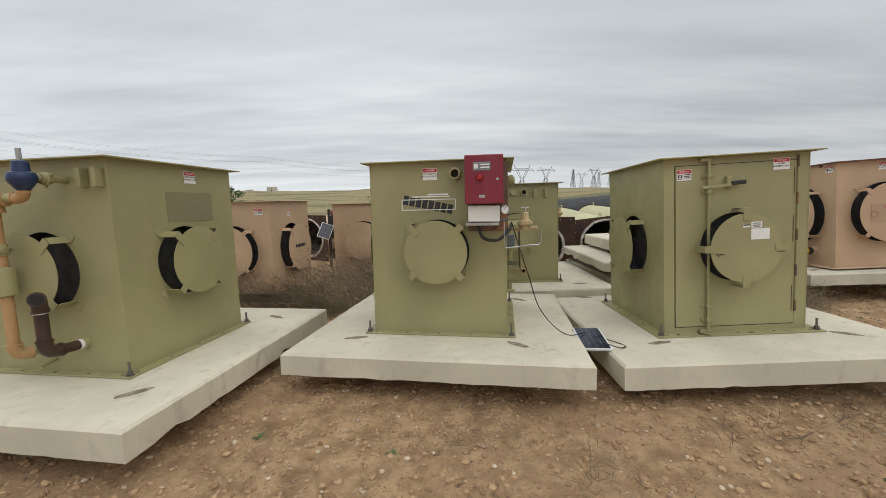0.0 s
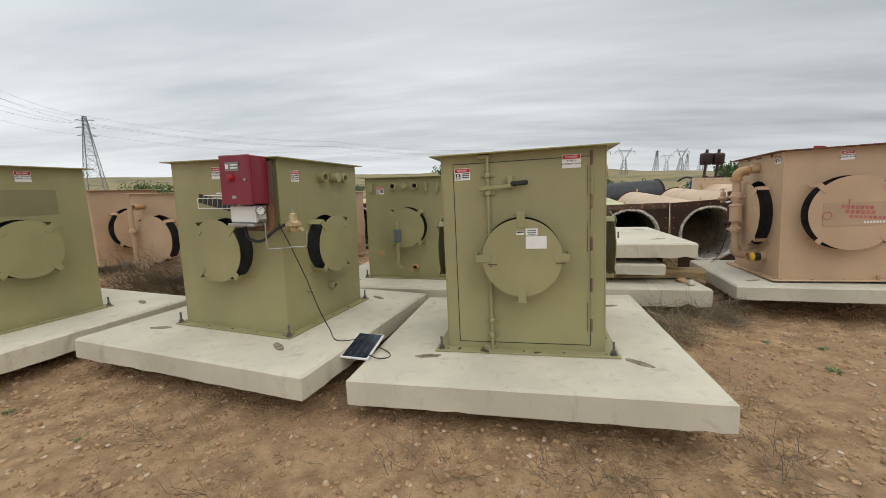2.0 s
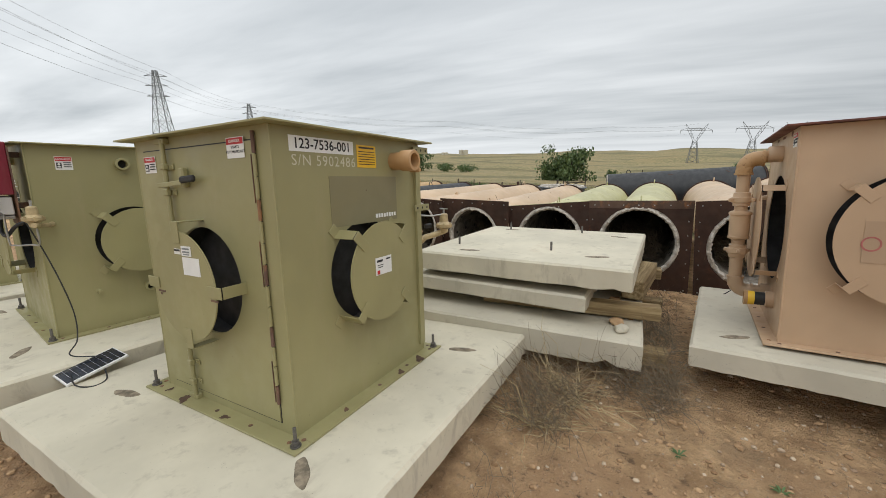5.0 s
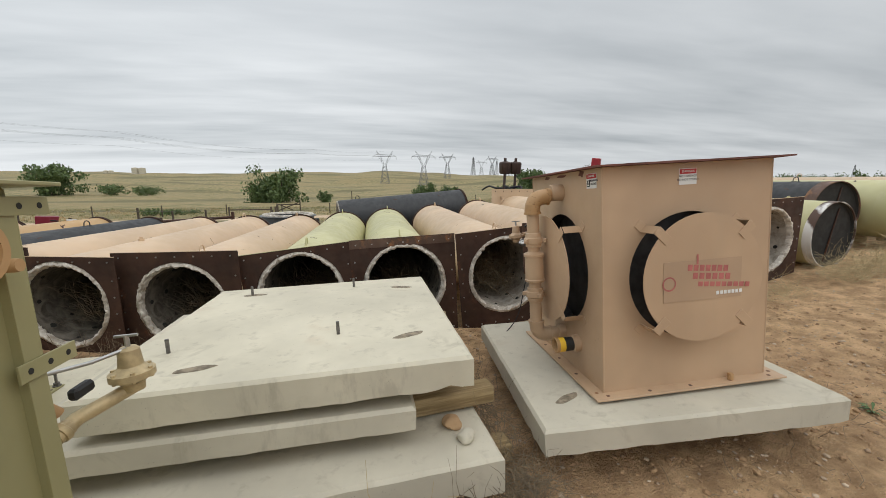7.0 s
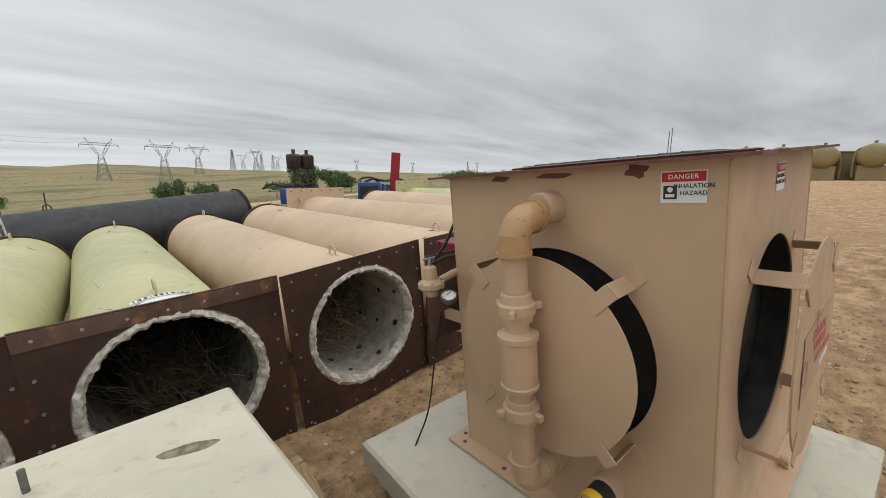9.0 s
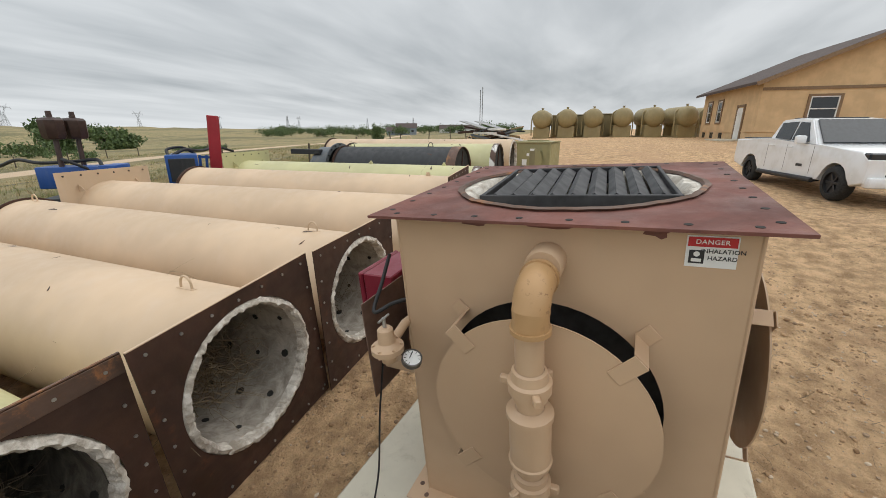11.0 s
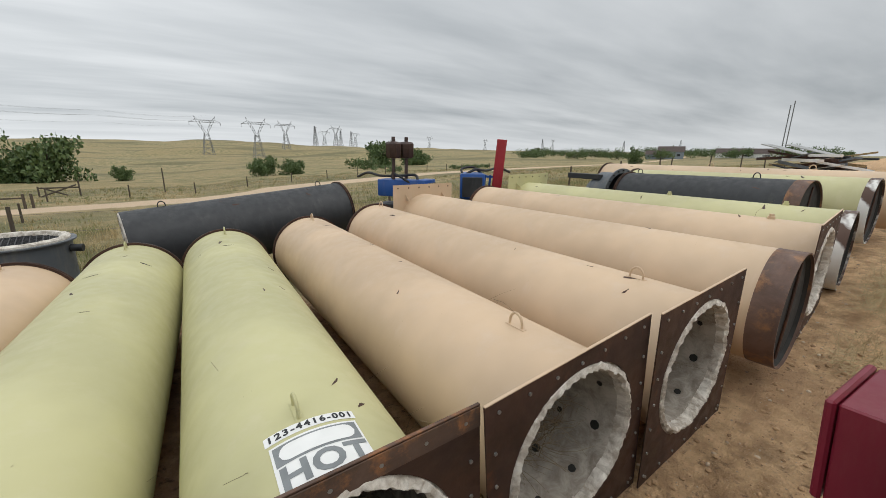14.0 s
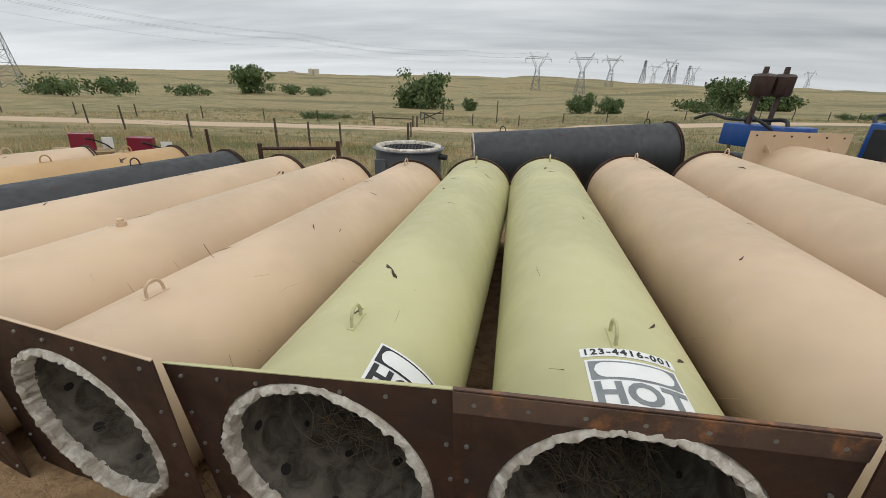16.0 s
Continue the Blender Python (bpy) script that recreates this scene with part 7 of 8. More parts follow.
M_TANK = paint("tank_tan_paint", (0.285, 0.225, 0.105), 0.5)
t0 = tank_unit(pose(44.0, 10.95, ground_z(44, 10.9) - 0.03, 0, 0, 2))
for x, y, a in ((44.4, 8.7, 0), (44.8, 6.35, -2), (45.2, 3.75, 3), (45.2, 1.15, 12), (44.6, -1.35, 16), (46.5, -3.6, 14)):
    copy_thing(t0, pose(x, y, ground_z(x, y) - 0.03, 0, 0, a))
for i, y in enumerate((9.8, 7.5, 5.1)):
    u = thing("equipment_shed", pose(48.5, y, ground_z(48.5, y), 0, 0, 2), "small olive metal equipment shed between tanks", "shed", "equipment sheds")
    bm = bmesh.new()
    box(bm, (0, 0, 1.05), (1.4, 1.3, 2.1), 0.03)
    part("body", bm, M_TANK, u)
    bm = bmesh.new()
    box(bm, (0, 0, 2.14), (1.6, 1.5, 0.08), 0.01)
    part("roof", bm, M_TANK, u)

# ---------------------------------------------------------------- white pickup
k = Mat("white_car_paint")
M_CAR = k.done(k.mix(k.span(k.noise(3, 3), 0.4, 0.7), (0.78, 0.79, 0.80), (0.70, 0.70, 0.69)), 0.22, k.noise(2, 2), 0.001, 0.1)
M_TYRE = plain("tyre_rubber", (0.018, 0.018, 0.018), 0.8, 0, 0.3, 30, 0.004)
M_TRIMBLACK = plain("black_plastic_trim", (0.015, 0.015, 0.016), 0.5)
tk = thing("pickup_truck", pose(17.9, 0.0, 0.0, 0, 0, 8), "white crew-cab pickup truck with black wheels, parked", "pickup truck")
tk.location.z = (ground_z(16.0, -0.3) + ground_z(19.8, 0.3)) / 2 - 0.01
FA, RA, WR = -1.88, 1.89, 0.41


def arch(xc, z0=0.42, r=0.50, n=10):
    return [(xc + r * math.cos(t), z0 + r * math.sin(t)) for t in [math.pi * i / n for i in range(n + 1)]]


def extrude_profile(bm, prof, w, bevel=0.0):
    a = [bm.verts.new((x, -w / 2, z)) for x, z in prof]
    b = [bm.verts.new((x, w / 2, z)) for x, z in prof]
    fa, fb = bm.faces.new(a), bm.faces.new(b[::-1])
    for i in range(len(a)):
        bm.faces.new((a[i], a[(i + 1) % len(a)], b[(i + 1) % len(a)], b[i]))
    if bevel:
        es = [e for e in list(fa.edges) + list(fb.edges)]
        bmesh.ops.bevel(bm, geom=es, offset=bevel, segments=3, affect="EDGES", profile=0.6)


prof = [(-2.78, 0.50), (-2.42, 0.40)] + arch(FA)[::-1] + [(-1.2, 0.42), (1.2, 0.42)] + arch(RA)[::-1] + [(2.9, 0.55), (2.98, 0.75), (2.96, 1.30), (1.05, 1.36), (-0.9, 1.24), (-1.3, 1.24), (-2.55, 1.16), (-2.80, 0.98)]
bm = bmesh.new()
extrude_profile(bm, prof, 1.96, 0.05)
part("body", bm, M_CAR, tk)
bm = bmesh.new()
v = []
for x, w, z in ((-1.02, 0.92, 1.22), (1.12, 0.92, 1.34), (0.98, 0.76, 1.86), (0.1, 0.78, 1.90), (-0.36, 0.77, 1.86)):
    v.append((bm.verts.new((x, -w, z)), bm.verts.new((x, w, z))))
bm.faces.new([q[0] for q in v])
bm.faces.new([q[1] for q in v][::-1])
for i in range(5):
    p, q = v[i], v[(i + 1) % 5]
    bm.faces.new((p[0], p[1], q[1], q[0]))
bmesh.ops.bevel(bm, geom=list(bm.edges), offset=0.03, segments=2, affect="EDGES")
part("cab", bm, M_CAR, tk)
for s in (-1, 1):
    for name, pts in (("side_window", ((-0.66, 1.30), (0.05, 1.33), (0.05, 1.80), (-0.30, 1.78))), ("side_window", ((0.13, 1.335), (0.86, 1.37), (0.84, 1.78), (0.13, 1.81)))):
        bm = bmesh.new()
        q = [Vector((x, s * (0.925 - (z - 1.25) * 0.265 + 0.034), z)) for x, z in pts]
        a = [bm.verts.new(p) for p in q]
        b = [bm.verts.new(p - Vector((0, s * 0.03, 0))) for p in q]
        bm.faces.new(a), bm.faces.new(b[::-1])
        for i in range(4):
            bm.faces.new((a[i], a[(i + 1) % 4], b[(i + 1) % 4], b[i]))
        part(name, bm, M_GLASS, tk, "tinted side window")
    bm = bmesh.new()
    box(bm, (-0.62, s * 1.10, 1.36), (0.12, 0.24, 0.20), 0.04, None, 2)
    part("wing_mirror", bm, M_CAR, tk)
    for x in (-0.05, 0.80):
        bm = bmesh.new()
        box(bm, (x, s * 0.99, 1.16), (0.22, 0.035, 0.035), 0.012)
        part("door_handle", bm, M_CAR, tk)
    bm = bmesh.new()
    for x in (-1.02, 0.09, 1.02):
        box(bm, (x, s * 0.9805, 0.88), (0.010, 0.003, 0.68), 0)
    part("door_gap", bm, M_TRIMBLACK, tk)
    bm = bmesh.new()
    cyl(bm, (-1.25, s * 1.0, 0.40), (1.25, s * 1.0, 0.40), 0.06, seg=10)
    part("side_step", bm, M_TRIMBLACK, tk, "black tubular side step")
    bm = bmesh.new()
    box(bm, (-2.60, s * 0.80, 1.03), (0.36, 0.34, 0.20), 0.03)
    part("headlight", bm, M_GLASS, tk, "dark-lensed headlight")
    bm = bmesh.new()
    box(bm, (2.93, s * 0.88, 1.05), (0.14, 0.16, 0.40), 0.02)
    part("tail_light", bm, M_RED, tk, "red tail light")
    bm = bmesh.new()
    box(bm, (-0.58, s * 0.9815, 0.72), (0.26, 0.003, 0.07), 0)
    part("badge", bm, M_TRIMBLACK, tk)
    for xc in (FA, RA):
        bm = bmesh.new()
        lathe(bm, [(0.25, 0.0), (0.36, 0.0), (WR - 0.02, 0.03), (WR, 0.07), (WR, 0.21), (WR - 0.02, 0.25), (0.34, 0.28), (0.25, 0.28)], 36, pose(xc, s * 0.70, WR + 0.0, 90 * -s, 0, 0))
        wh = part("wheel", bm, M_TYRE, tk, "black off-road tyre")
        bm = bmesh.new()
        lathe(bm, [(0.255, 0.27), (0.25, 0.22), (0.08, 0.20), (0.06, 0.24), (0.001, 0.245)], 30, pose(xc, s * 0.70, WR, 90 * -s, 0, 0))
        for i in range(6):
            box(bm, (0.15, 0, 0.225), (0.20, 0.055, 0.03), 0.006, pose(xc, s * 0.70, WR, 90 * -s, 0, 0) @ Matrix.Rotation(i * math.pi / 3, 4, "Z"))
        part("rim", bm, M_TRIMBLACK, wh)
bm = bmesh.new()
v = [bm.verts.new(p) for p in ((-0.99, -0.80, 1.28), (-0.99, 0.80, 1.28), (-0.405, 0.70, 1.83), (-0.405, -0.70, 1.83))]
bm.faces.new(v)
w = [bm.verts.new(q.co + Vector((-0.03, 0, 0.03))) for q in v]
bm.faces.new(w[::-1])
for i in range(4):
    bm.faces.new((v[i], v[(i + 1) % 4], w[(i + 1) % 4], w[i]))
part("windscreen", bm, M_GLASS, tk, "grey-tinted windscreen")
bm = bmesh.new()
box(bm, (-2.76, 0, 0.84), (0.10, 1.25, 0.42), 0.03)
part("grille", bm, M_TRIMBLACK, tk, "black mesh grille")
bm = bmesh.new()
box(bm, (-2.78, 0, 0.52), (0.22, 1.86, 0.22), 0.05, None, 2)
part("front_bumper", bm, M_CAR, tk)
bm = bmesh.new()
box(bm, (3.0, 0, 0.60), (0.16, 1.8, 0.18), 0.03)
part("rear_bumper", bm, M_TRIMBLACK, tk)
bm = bmesh.new()
box(bm, (2.02, 0, 1.345), (1.78, 1.62, 0.03), 0.01)
part("bed_cover", bm, M_TRIMBLACK, tk, "black bed cover")
bm = bmesh.new()
box(bm, (0.35, 0, 1.905), (0.7, 1.30, 0.02), 0.008)
part("roof_panel", bm, M_TRIMBLACK, tk)


# ---------------------------------------------------------------- pylons and wires
def strut(bm, a, b, r):
    tube(bm, [a, b], r, 4)


M_PYLON = plain("weathered_galvanised_lattice", (0.20, 0.21, 0.22), 0.6, 0.3)


def pylon(x, y, h, turn, kind="y", top=None, r=0.16):
    z = ground_z(x, y) - 0.3
    if top is not None:
        h = top - z
    u = thing("pylon", pose(x, y, z, 0, 0, turn), "grey steel lattice transmission pylon on a grassy hill", "pylon", "transmission pylons")
    bm = bmesh.new()
    if kind == "tall":
        n, b0, b1 = 9, h * 0.11, h * 0.016
        zs = [h * (1 - (1 - i / n) ** 1.25) for i in range(n + 1)]
        lv = [[Vector((sx * (b0 + (b1 - b0) * q / h), sy * (b0 + (b1 - b0) * q / h), q)) for sx, sy in ((-1, -1), (1, -1), (1, 1), (-1, 1))] for q in zs]
        for a, b in zip(lv, lv[1:]):
            for i in range(4):
                strut(bm, a[i], b[i], r * 1.2)
                strut(bm, a[i], b[(i + 1) % 4], r * 0.6)
                strut(bm, b[i], a[(i + 1) % 4], r * 0.6)
                strut(bm, b[i], b[(i + 1) % 4], r * 0.6)
        for q in (0.76, 0.86, 0.95):
            strut(bm, Vector((-h * 0.10, 0, h * q)), Vector((h * 0.10, 0, h * q)), r)
            strut(bm, Vector((-h * 0.10, 0, h * q)), Vector((0, 0, h * (q + 0.03))), r * 0.7)
            strut(bm, Vector((h * 0.10, 0, h * q)), Vector((0, 0, h * (q + 0.03))), r * 0.7)
    else:
        n, b0, b1, wz = 5, h * 0.13, h * 0.045, h * 0.58
        lv = [[Vector((sx * (b0 + (b1 - b0) * i / n), sy * (b0 + (b1 - b0) * i / n) * 0.7, wz * i / n)) for sx, sy in ((-1, -1), (1, -1), (1, 1), (-1, 1))] for i in range(n + 1)]
        for a, b in zip(lv, lv[1:]):
            for i in range(4):
                strut(bm, a[i], b[i], r)
                strut(bm, a[i], b[(i + 1) % 4], r * 0.55)
                strut(bm, b[i], a[(i + 1) % 4], r * 0.55)
        for s in (-1, 1):
            p0, p1, p2 = Vector((s * b1, 0, wz)), Vector((s * h * 0.19, 0, h * 0.84)), Vector((s * h * 0.25, 0, h))
            q0, q1 = Vector((s * b1 * 0.2, 0, wz * 1.02)), Vector((s * h * 0.12, 0, h * 0.84))
            for a, b in ((p0, p1), (q0, q1), (p1, p2), (q1, p2), (p0, q0.lerp(q1, 0.35)), (p0.lerp(p1, 0.35), q0.lerp(q1, 0.35)), (p0.lerp(p1, 0.35), q0.lerp(q1, 0.7)), (p0.lerp(p1, 0.7), q0.lerp(q1, 0.7)), (p0.lerp(p1, 0.7), q1)):
                strut(bm, a, b, r * 0.8)
            strut(bm, p1, Vector((s * h * 0.36, 0, h * 0.84)), r)
            strut(bm, Vector((s * h * 0.36, 0, h * 0.84)), p1.lerp(p2, 0.4), r * 0.7)
            strut(bm, Vector((s * h * 0.36, 0, h * 0.84)), Vector((s * h * 0.36, 0, h * 0.76)), r * 0.9)
        strut(bm, Vector((-h * 0.19, 0, h * 0.84)), Vector((h * 0.19, 0, h * 0.84)), r)
        strut(bm, Vector((-h * 0.19, 0, h * 0.89)), Vector((h * 0.19, 0, h * 0.89)), r)
        for i in range(6):
            xx = -h * 0.19 + i * h * 0.38 / 6
            strut(bm, Vector((xx, 0, h * 0.84)), Vector((xx + h * 0.38 / 12, 0, h * 0.89)), r * 0.6)
            strut(bm, Vector((xx + h * 0.38 / 6, 0, h * 0.84)), Vector((xx + h * 0.38 / 12, 0, h * 0.89)), r * 0.6)
    part("lattice", bm, M_PYLON, u)
    return Vector((x, y, z + h))


pt = {
    "a": pylon(-171, 93.5, 40, 40, "tall", 35.4, 0.14),
    "b": pylon(-243, 187, 42, 40, "tall", 38.2, 0.17),
    "1": pylon(43, 533, 45, 10, "y", 38.0, 0.24),
    "2": pylon(81, 450, 45, 10, "y", 33.0, 0.22),
    "3": pylon(161, 672, 45, 10, "y", 45.6, 0.28),
    "4": pylon(262, 850, 45, 10, "tall", 50.0, 0.3),
    "5": pylon(306, 850, 45, 10, "y", 53.0, 0.36),
}
for i, (x, y, tp_) in enumerate(((330, 1000, 52), (365, 980, 50), (395, 960, 48), (420, 1050, 52), (640, 1000, 46), (900, 800, 40), (980, 830, 42), (1150, 700, 38), (700, 820, 36), (1200, 560, 40))):
    pylon(x, y, 40, 10 + i, "tall" if i % 2 else "y", tp_, 0.22)
for i, (dx, dz) in enumerate(((-7, -5), (0, -5), (7, -5), (-4, 0), (4, 0), (0, -12))):
    bm = bmesh.new()
    ends = [Vector((-120, 20, 42)), pt["a"], pt["b"], Vector((-160, 330, 34)), Vector((-40, 470, 34)), pt["1"]]
    for a, b in zip(ends, ends[1:]):
        d = (b - a).normalized()
        off = Vector((-d.y, d.x, 0)) * dx * 0.8 + Vector((0, 0, dz * 0.8))
        sag = (b - a).length * 0.022
        pts = [a.lerp(b, j / 14) + off - Vector((0, 0, sag * 4 * (j / 14) * (1 - j / 14))) for j in range(15)]
        tube(bm, pts, 0.035, 4)
    tagged(part("power_line", bm, M_PYLON), "thin grey power line strung between pylons", "power line", "power lines")


# ---------------------------------------------------------------- trees, shrubs, fences, far houses
def tree(x, y, h, w, seed, bush=False, z=None):
    rng = random.Random(seed)
    u = thing("shrub" if bush else "tree", pose(x, y, (ground_z(x, y) if z is None else z) - 0.05), "low dark green shrub in dry grass" if bush else "broad dark green cottonwood standing in dry grass", "shrub" if bush else "tree", "shrubs" if bush else "trees")
    bm = bmesh.new()
    tips = []
    if not bush:
        top = Vector((0.05 * w, 0, h * 0.30))
        rings = []
        for j in range(4):
            p, r = top * (j / 3), h * 0.035 * (1.4 - j * 0.25)
            rings.append((p, r))
        for (p, r), (q, r2) in zip(rings, rings[1:]):
            cyl(bm, p, q, r, r2, 8)
    else:
        top = Vector((0, 0, h * 0.1))
    for i in range(9 if not bush else 6):
        a = 2 * math.pi * i / (9 if not bush else 6) + rng.uniform(-0.3, 0.3)
        s = top * rng.uniform(0.55, 1.0)
        e = Vector((math.cos(a) * w * rng.uniform(0.2, 0.42), math.sin(a) * w * rng.uniform(0.2, 0.42), h * rng.uniform(0.40, 0.80)))
        mid = s.lerp(e, 0.5) + Vector((0, 0, h * 0.05))
        cyl(bm, s, mid, h * 0.018, h * 0.011, 6)
        cyl(bm, mid, e, h * 0.011, h * 0.004, 6)
        tips += [e, mid]
    part("trunk", bm, M_BARK, u)
    vs, fs = [], []
    n = int(3200 if not bush else 1100)
    clumps = []
    for _ in range(46 if not bush else 22):
        b = rng.choice(tips)
        c = b + Vector((rng.gauss(0, w * 0.10), rng.gauss(0, w * 0.10), rng.gauss(-0.12 * h, h * 0.20)))
        c.z = max(h * 0.10, min(c.z, h * 0.86))
        if bush:
            c = Vector((rng.gauss(0, w * 0.22), rng.gauss(0, w * 0.22), h * rng.uniform(0.22, 0.62)))
        clumps.append((c, rng.uniform(0.11, 0.18) * min(w, h * 1.4) * (1.7 if bush else 1.15)))
    for _ in range(n):
        c, r = rng.choice(clumps)
        d = Vector((rng.gauss(0, 1), rng.gauss(0, 1), rng.gauss(0, 0.8)))
        d = d.normalized() * r * rng.uniform(0.35, 1.05)
        p = c + d
        s = rng.uniform(0.012, 0.026) * (h + w)
        e = Euler((rng.uniform(0, 6), rng.uniform(0, 6), rng.uniform(0, 6))).to_matrix()
        k2 = len(vs)
        for q in ((-s, 0, 0), (0, -s * 0.6, 0), (s, 0, 0), (0, s * 0.6, s * 0.2)):
            vs.append(tuple(p + e @ Vector(q)))
        fs.append((k2, k2 + 1, k2 + 2, k2 + 3))
    me = bpy.data.meshes.new("crown")
    me.from_pydata(vs, [], fs)
    me.materials.append(M_LEAF)
    ob = new("crown", me)
    ob.parent = u


for i, (x, y, h, w) in enumerate(((-114, 190, 13, 17), (-14, 103, 8.6, 11.5), (-18, 104, 5.5, 7), (18.1, 85.2, 3.5, 5.2), (23.5, 85.7, 3.3, 4.4), (56.3, 113.3, 7.2, 9.5), (74, 130, 6.4, 11), (79, 131, 5.2, 8), (346, 320, 12, 15), (-3.4, 101, 2.9, 3.6), (151, 90.7, 7, 6))):
    tree(x, y, h, w, 500 + i)
for i, (x, y, h, w) in enumerate(((-95, 194, 5.3, 18), (-80, 190, 4.5, 12), (45.2, 103.7, 3.4, 9), (-17, 50, 0.9, 3.2), (-15.5, 51, 0.8, 2.6), (-14.3, 53, 0.65, 1.6), (-102, 94, 6, 10), (-103, 109, 5.6, 17), (-127, 167, 5.7, 18), (-112, 100, 4, 9), (55, 76, 1.2, 3), (59, 77, 1.2, 3), (63, 79, 1.1, 3), (67, 80, 1.2, 3), (37, 70, 1.3, 4), (42, 90, 1.5, 5))):
    tree(x, y, h, w, 600 + i, True)
for i in range(26):
    a = radians(46 + i * 1.35)
    d = 330 + (i * 37 % 160)
    tree(4 + d * math.sin(a), 6.6 + d * math.cos(a), 7 + (i * 7 % 5), 14 + (i * 5 % 9), 700 + i, True)


def post(x, y, h, tilt=0.0, mt=None, r=0.05, label="weathered round fence post in dry grass"):
    bm = bmesh.new()
    cyl(bm, (0, 0, -0.2), (0, 0, h), r, r * 0.9, 8)
    o = part("fence_post", bm, mt or M_BARK)
    o.matrix_basis = pose(x, y, ground_z(x, y), tilt, tilt * 0.6, 0)
    return tagged(o, label, "fence post", "fence posts")


fence_line = [(-24.0, 31.0), (-17.7, 27.6), (-11.0, 24.6), (-5.0, 22.0), (0.6, 21.2), (5.6, 20.6), (11.0, 20.4), (16.5, 20.5), (22.1, 20.7), (27.2, 20.9), (32.3, 21.0), (37.4, 22.7), (40.2, 21.1), (42.8, 19.8), (46.9, 19.4), (52.0, 19.4), (58.0, 19.6)]
for i, (x, y) in enumerate(fence_line):
    post(x, y, 1.25 + 0.1 * math.sin(i * 2.1), 3 * math.sin(i * 1.7))
for i in range(2):
    bm = bmesh.new()
    for (x0, y0), (x1, y1) in zip(fence_line, fence_line[1:]):
        tube(bm, [(x0, y0, ground_z(x0, y0) + 0.6 + 0.5 * i), (x1, y1, ground_z(x1, y1) + 0.6 + 0.5 * i)], 0.004, 4)
    tagged(part("fence_wire", bm, M_BOLT), "thin rusty fence wire between posts", "fence wire", "fence wires")
for i in range(22):
    x = -46 + i * 5.2
    y = 52 + 0.35 * x + (i % 3) * 0.3
    post(x, y, 1.15, 2 * math.sin(i * 2.3), None, 0.06)
for i, (x, y, h) in enumerate(((-1.8, 32.5, 0.9), (-4.3, 23.4, 1.1), (-3.2, 24.2, 1.1), (-5.3, 18.5, 1.0), (7.9, 16.6, 1.15))):
    post(x, y, h, 4 * math.sin(i * 3.1), M_RUST if i > 2 else None)
gt = thing("farm_gate", pose(-6.2, 44.6, ground_z(-6.2, 44.6)), "weathered timber rail gate by the dirt road", "gate")
for x in (-1.9, 1.9, 2.3):
    bm = bmesh.new()
    cyl(bm, (x, 0, -0.1), (x, 0, 1.0), 0.08, seg=8)
    part("post", bm, M_BARK, gt)
bm = bmesh.new()
box(bm, (0, 0, 0.72), (3.8, 0.07, 0.10), 0)
part("rail", bm, M_BARK, gt)
gt = thing("cross_brace", pose(-4.9, 58.5, ground_z(-4.9, 58.5)), "weathered timber brace of an old fence corner", "timber brace")
for p, q in (((-1.4, 0, 0), (1.3, 0, 1.1)), ((-1.2, 0, 0.9), (0.6, 0, 0.1)), ((-1.4, 0, 0), (-1.4, 0, 1.0)), ((1.5, 0, 0), (1.5, 0, 1.5)), ((-1.4, 0, 0.85), (1.5, 0, 0.85))):
    bm = bmesh.new()
    cyl(bm, p, q, 0.07, seg=8)
    part("rail", bm, M_BARK, gt)
up = thing("utility_pole", pose(3.4, 58.2, ground_z(3.4, 58.2)), "thin bare wooden pole beside the dirt road", "pole", "poles")
bm = bmesh.new()
cyl(bm, (0, 0, -0.2), (0, 0, 2.6), 0.06, seg=8)
part("pole", bm, M_BARK, up)
up = thing("radio_mast", pose(153.9, 47.2, ground_z(153.9, 47.2)), "thin twin-pole grey radio mast beyond the yard", "mast", "poles")
for dx in (-0.5, 0.5):
    bm = bmesh.new()
    cyl(bm, (dx * 0.6, dx, 0), (dx * 0.6, dx, 17.0 - dx), 0.14, seg=6)
    part("pole", bm, M_PYLON, up)


def farmhouse(x, y, w, d, h, turn, mt, label, z=None):
    u = thing("farmhouse", pose(x, y, ground_z(x, y) if z is None else z, 0, 0, turn), label, "house", "far houses")
    bm = bmesh.new()
    box(bm, (0, 0, h / 2), (w, d, h), 0)
    part("wall", bm, mt, u)
    bm = bmesh.new()
    v = [bm.verts.new(p) for p in ((-w / 2 - 0.5, -d / 2 - 0.5, h), (w / 2 + 0.5, -d / 2 - 0.5, h), (w / 2 + 0.5, d / 2 + 0.5, h), (-w / 2 - 0.5, d / 2 + 0.5, h), (-w / 2 - 0.5, 0, h + d * 0.33), (w / 2 + 0.5, 0, h + d * 0.33))]
    for f in ((0, 1, 5, 4), (2, 3, 4, 5), (0, 4, 3), (1, 2, 5), (0, 3, 2, 1)):
        bm.faces.new([v[i] for i in f])
    part("roof", bm, M_ROOF, u)
    for i in range(3):
        bm = bmesh.new()
        box(bm, (-w * 0.3 + i * w * 0.3, -d / 2 - 0.03, h * 0.55), (w * 0.12, 0.08, h * 0.3), 0)
        part("window", bm, M_GLASS, u)


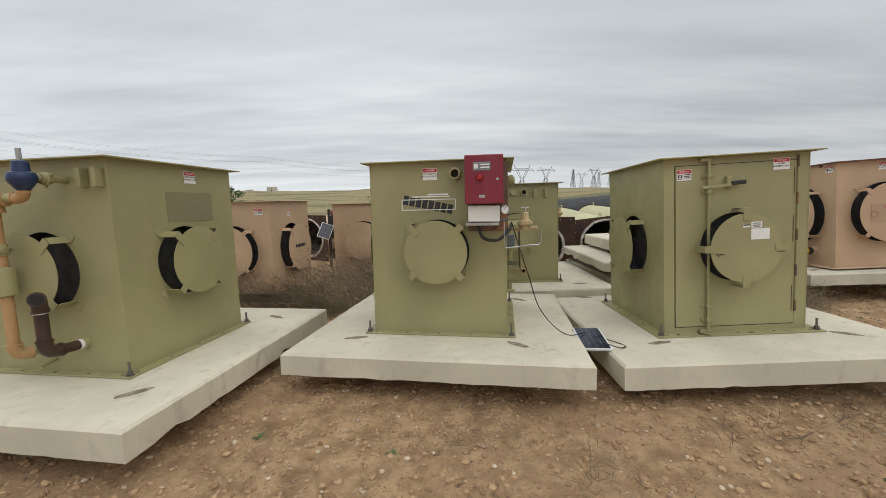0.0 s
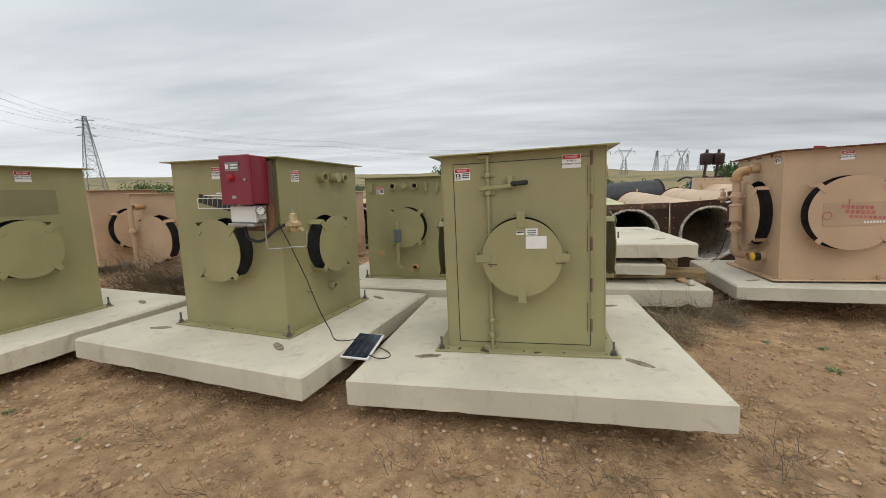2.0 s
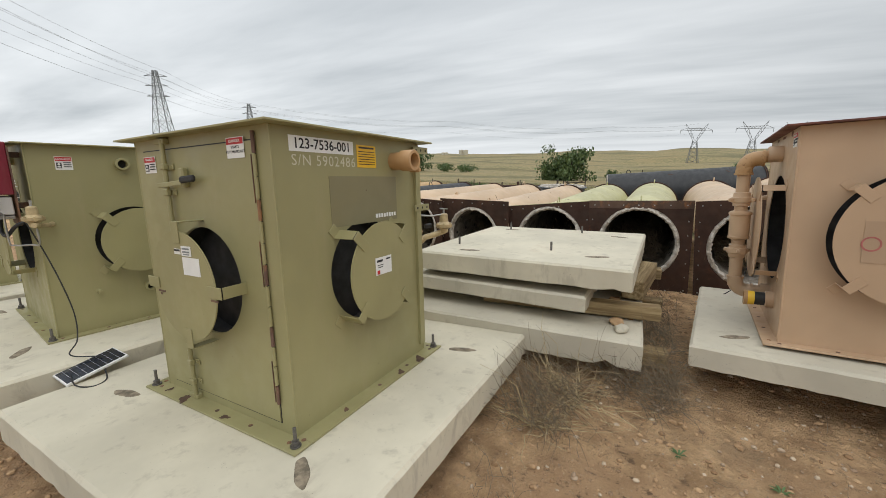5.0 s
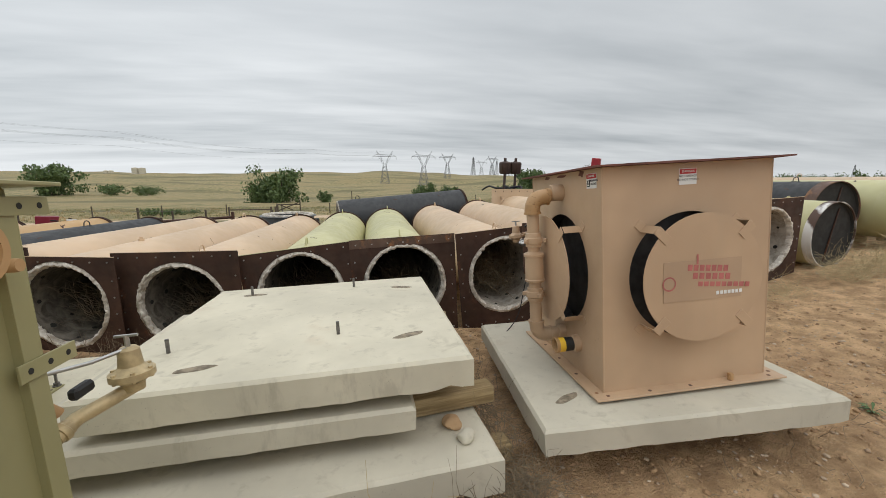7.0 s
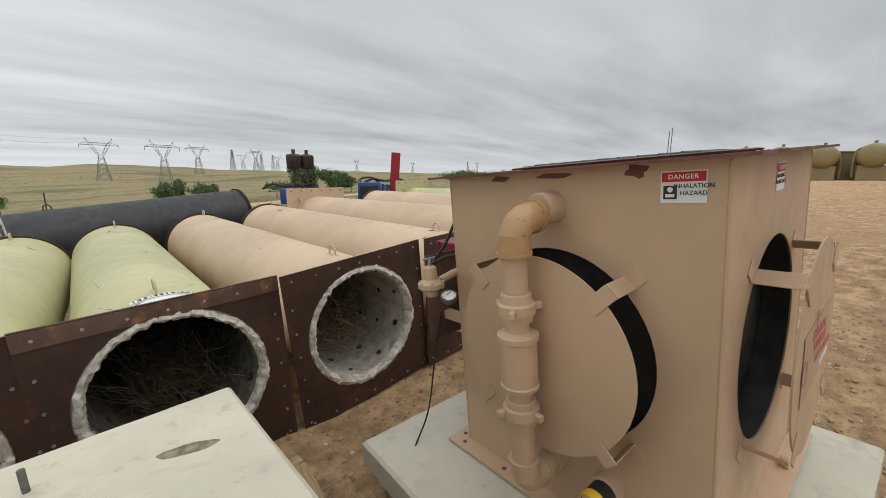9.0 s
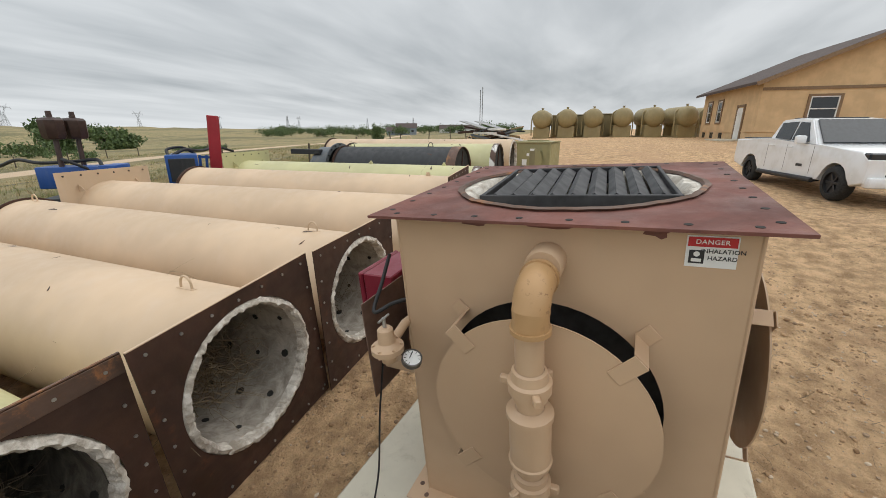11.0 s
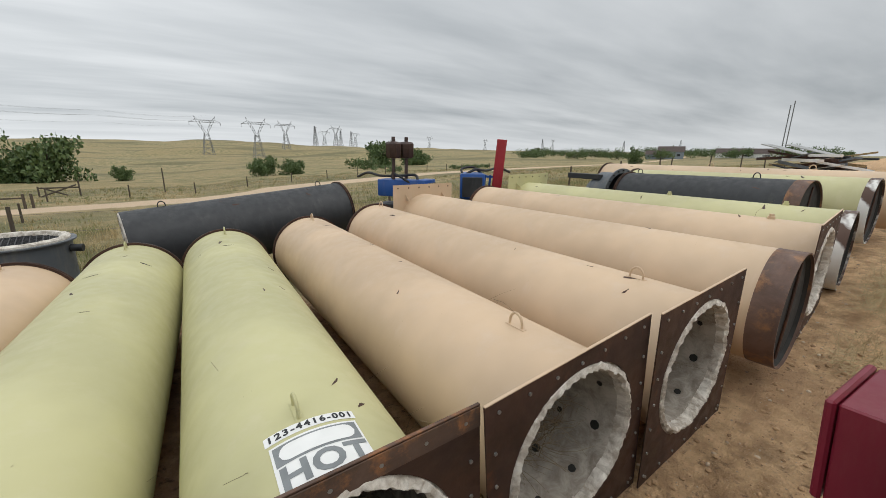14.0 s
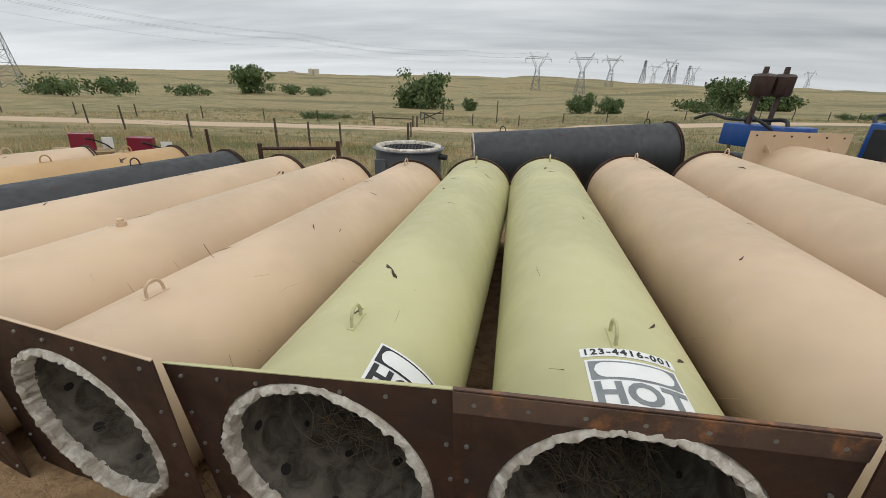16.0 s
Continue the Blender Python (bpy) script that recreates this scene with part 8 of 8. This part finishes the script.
M_SIDING = plain("blue_grey_siding", (0.20, 0.24, 0.28), 0.7)
farmhouse(318, 158, 17, 12, 5.5, -65, M_SIDING, "blue-grey two-storey farmhouse on the plain")
farmhouse(312, 168, 10, 9, 3.6, -65, M_SIDING, "low grey-blue wing beside a far farmhouse")
farmhouse(380, 130, 40, 12, 3.5, -72, M_WHITE, "long pale farm shed on the plain")
for i, (x, w, h) in enumerate(((-420, 12, 11), (-408, 12, 11), (-470, 9, 8), (-462, 9, 8))):
    u = thing("grain_silo", pose(x, 900, ground_z(x, 900)), "pale concrete silo on the far skyline", "silo", "far silos")
    bm = bmesh.new()
    lathe(bm, [(w / 2, -2), (w / 2, h), (0.1, h + 1.5)], 16)
    part("wall", bm, M_CONC2, u)

# scrap heap of beams and panels near the fence
sc = thing("scrap_heap", pose(37.8, 14.1, ground_z(37.8, 14.1) - 0.05, 0, 0, 70), "heap of steel beams, panels and timbers on a trailer", "scrap heap")
rng = random.Random(21)
for i in range(26):
    bm = bmesh.new()
    ln, w, h = rng.uniform(1.5, 4.2), rng.uniform(0.08, 0.4), rng.uniform(0.05, 0.18)
    z = 0.15 + (i % 7) * 0.15
    box(bm, (0, 0, 0), (ln, w, h), 0.005, pose(rng.uniform(-1.6, 1.6), rng.uniform(-1.2, 1.2), z, rng.uniform(-8, 8), rng.uniform(-10, 14), rng.uniform(-30, 30)))
    part("beam", bm, (M_RUST, M_WHITE, M_GREY, M_WOOD, M_BLACK)[i % 5], sc)
for i, y in enumerate((-1.0, 1.2)):
    bm = bmesh.new()
    box(bm, (1.5, y, 1.1), (2.6, 0.9, 0.06), 0.01, pose(0, 0, 0, 0, -14, 0))
    part("panel", bm, M_STEEL, sc)

# ---------------------------------------------------------------- dry grass
def grass(name, count, area, hgt, material, label, seed, keep=None, wide=1.0):
    rng = np.random.default_rng(seed)
    vs, fs = [], []
    made = 0
    while made < count:
        cx, cy = rng.uniform(*area[0]), rng.uniform(*area[1])
        if keep and not keep(cx, cy):
            continue
        for _ in range(7):
            x, y = cx + rng.normal(0, 0.12), cy + rng.normal(0, 0.12)
            z, a, h = ground_z(x, y) - 0.02, rng.uniform(0, 6.28), rng.uniform(*hgt)
            lx, ly, w = rng.normal(0, 0.25) * h, rng.normal(0, 0.25) * h, (0.006 + 0.004 * rng.random()) * wide
            k2 = len(vs)
            vs += [(x - math.cos(a) * w, y - math.sin(a) * w, z), (x + math.cos(a) * w, y + math.sin(a) * w, z), (x + lx, y + ly, z + h)]
            fs.append((k2, k2 + 1, k2 + 2))
            made += 1
    me = bpy.data.meshes.new(name)
    me.from_pydata(vs, [], fs)
    me.materials.append(material)
    tagged(new(name, me), label, "grass", kind="stuff")


k = Mat("dry_grass_blades")
gi = k.n.new("ShaderNodeNewGeometry")
patch = k.span(k.noise(0.30, 4, 0.6, None, gi.outputs["Position"]), 0.42, 0.60)
dry = k.mix(gi.outputs["Random Per Island"], (0.30, 0.22, 0.105), (0.56, 0.44, 0.24))
grn = k.mix(gi.outputs["Random Per Island"], (0.13, 0.15, 0.055), (0.27, 0.27, 0.11))
M_BLADES = k.done(k.mix(patch, dry, grn), 0.8)


def in_field(x, y):
    d = y - 43 - 0.35 * x
    return y > 13.6 + max(0.0, x - 14) * 0.12 and not -7.5 < d < 3.6


grass("dry_grass", 52000, ((-16, 34), (13.6, 26)), (0.12, 0.42), M_BLADES, "dry straw and grey-green grass in the field", 5, in_field)
grass("dry_grass", 42000, ((-40, 75), (24, 75)), (0.10, 0.30), M_BLADES, "dry straw and grey-green grass in the field", 6, in_field, 2.6)
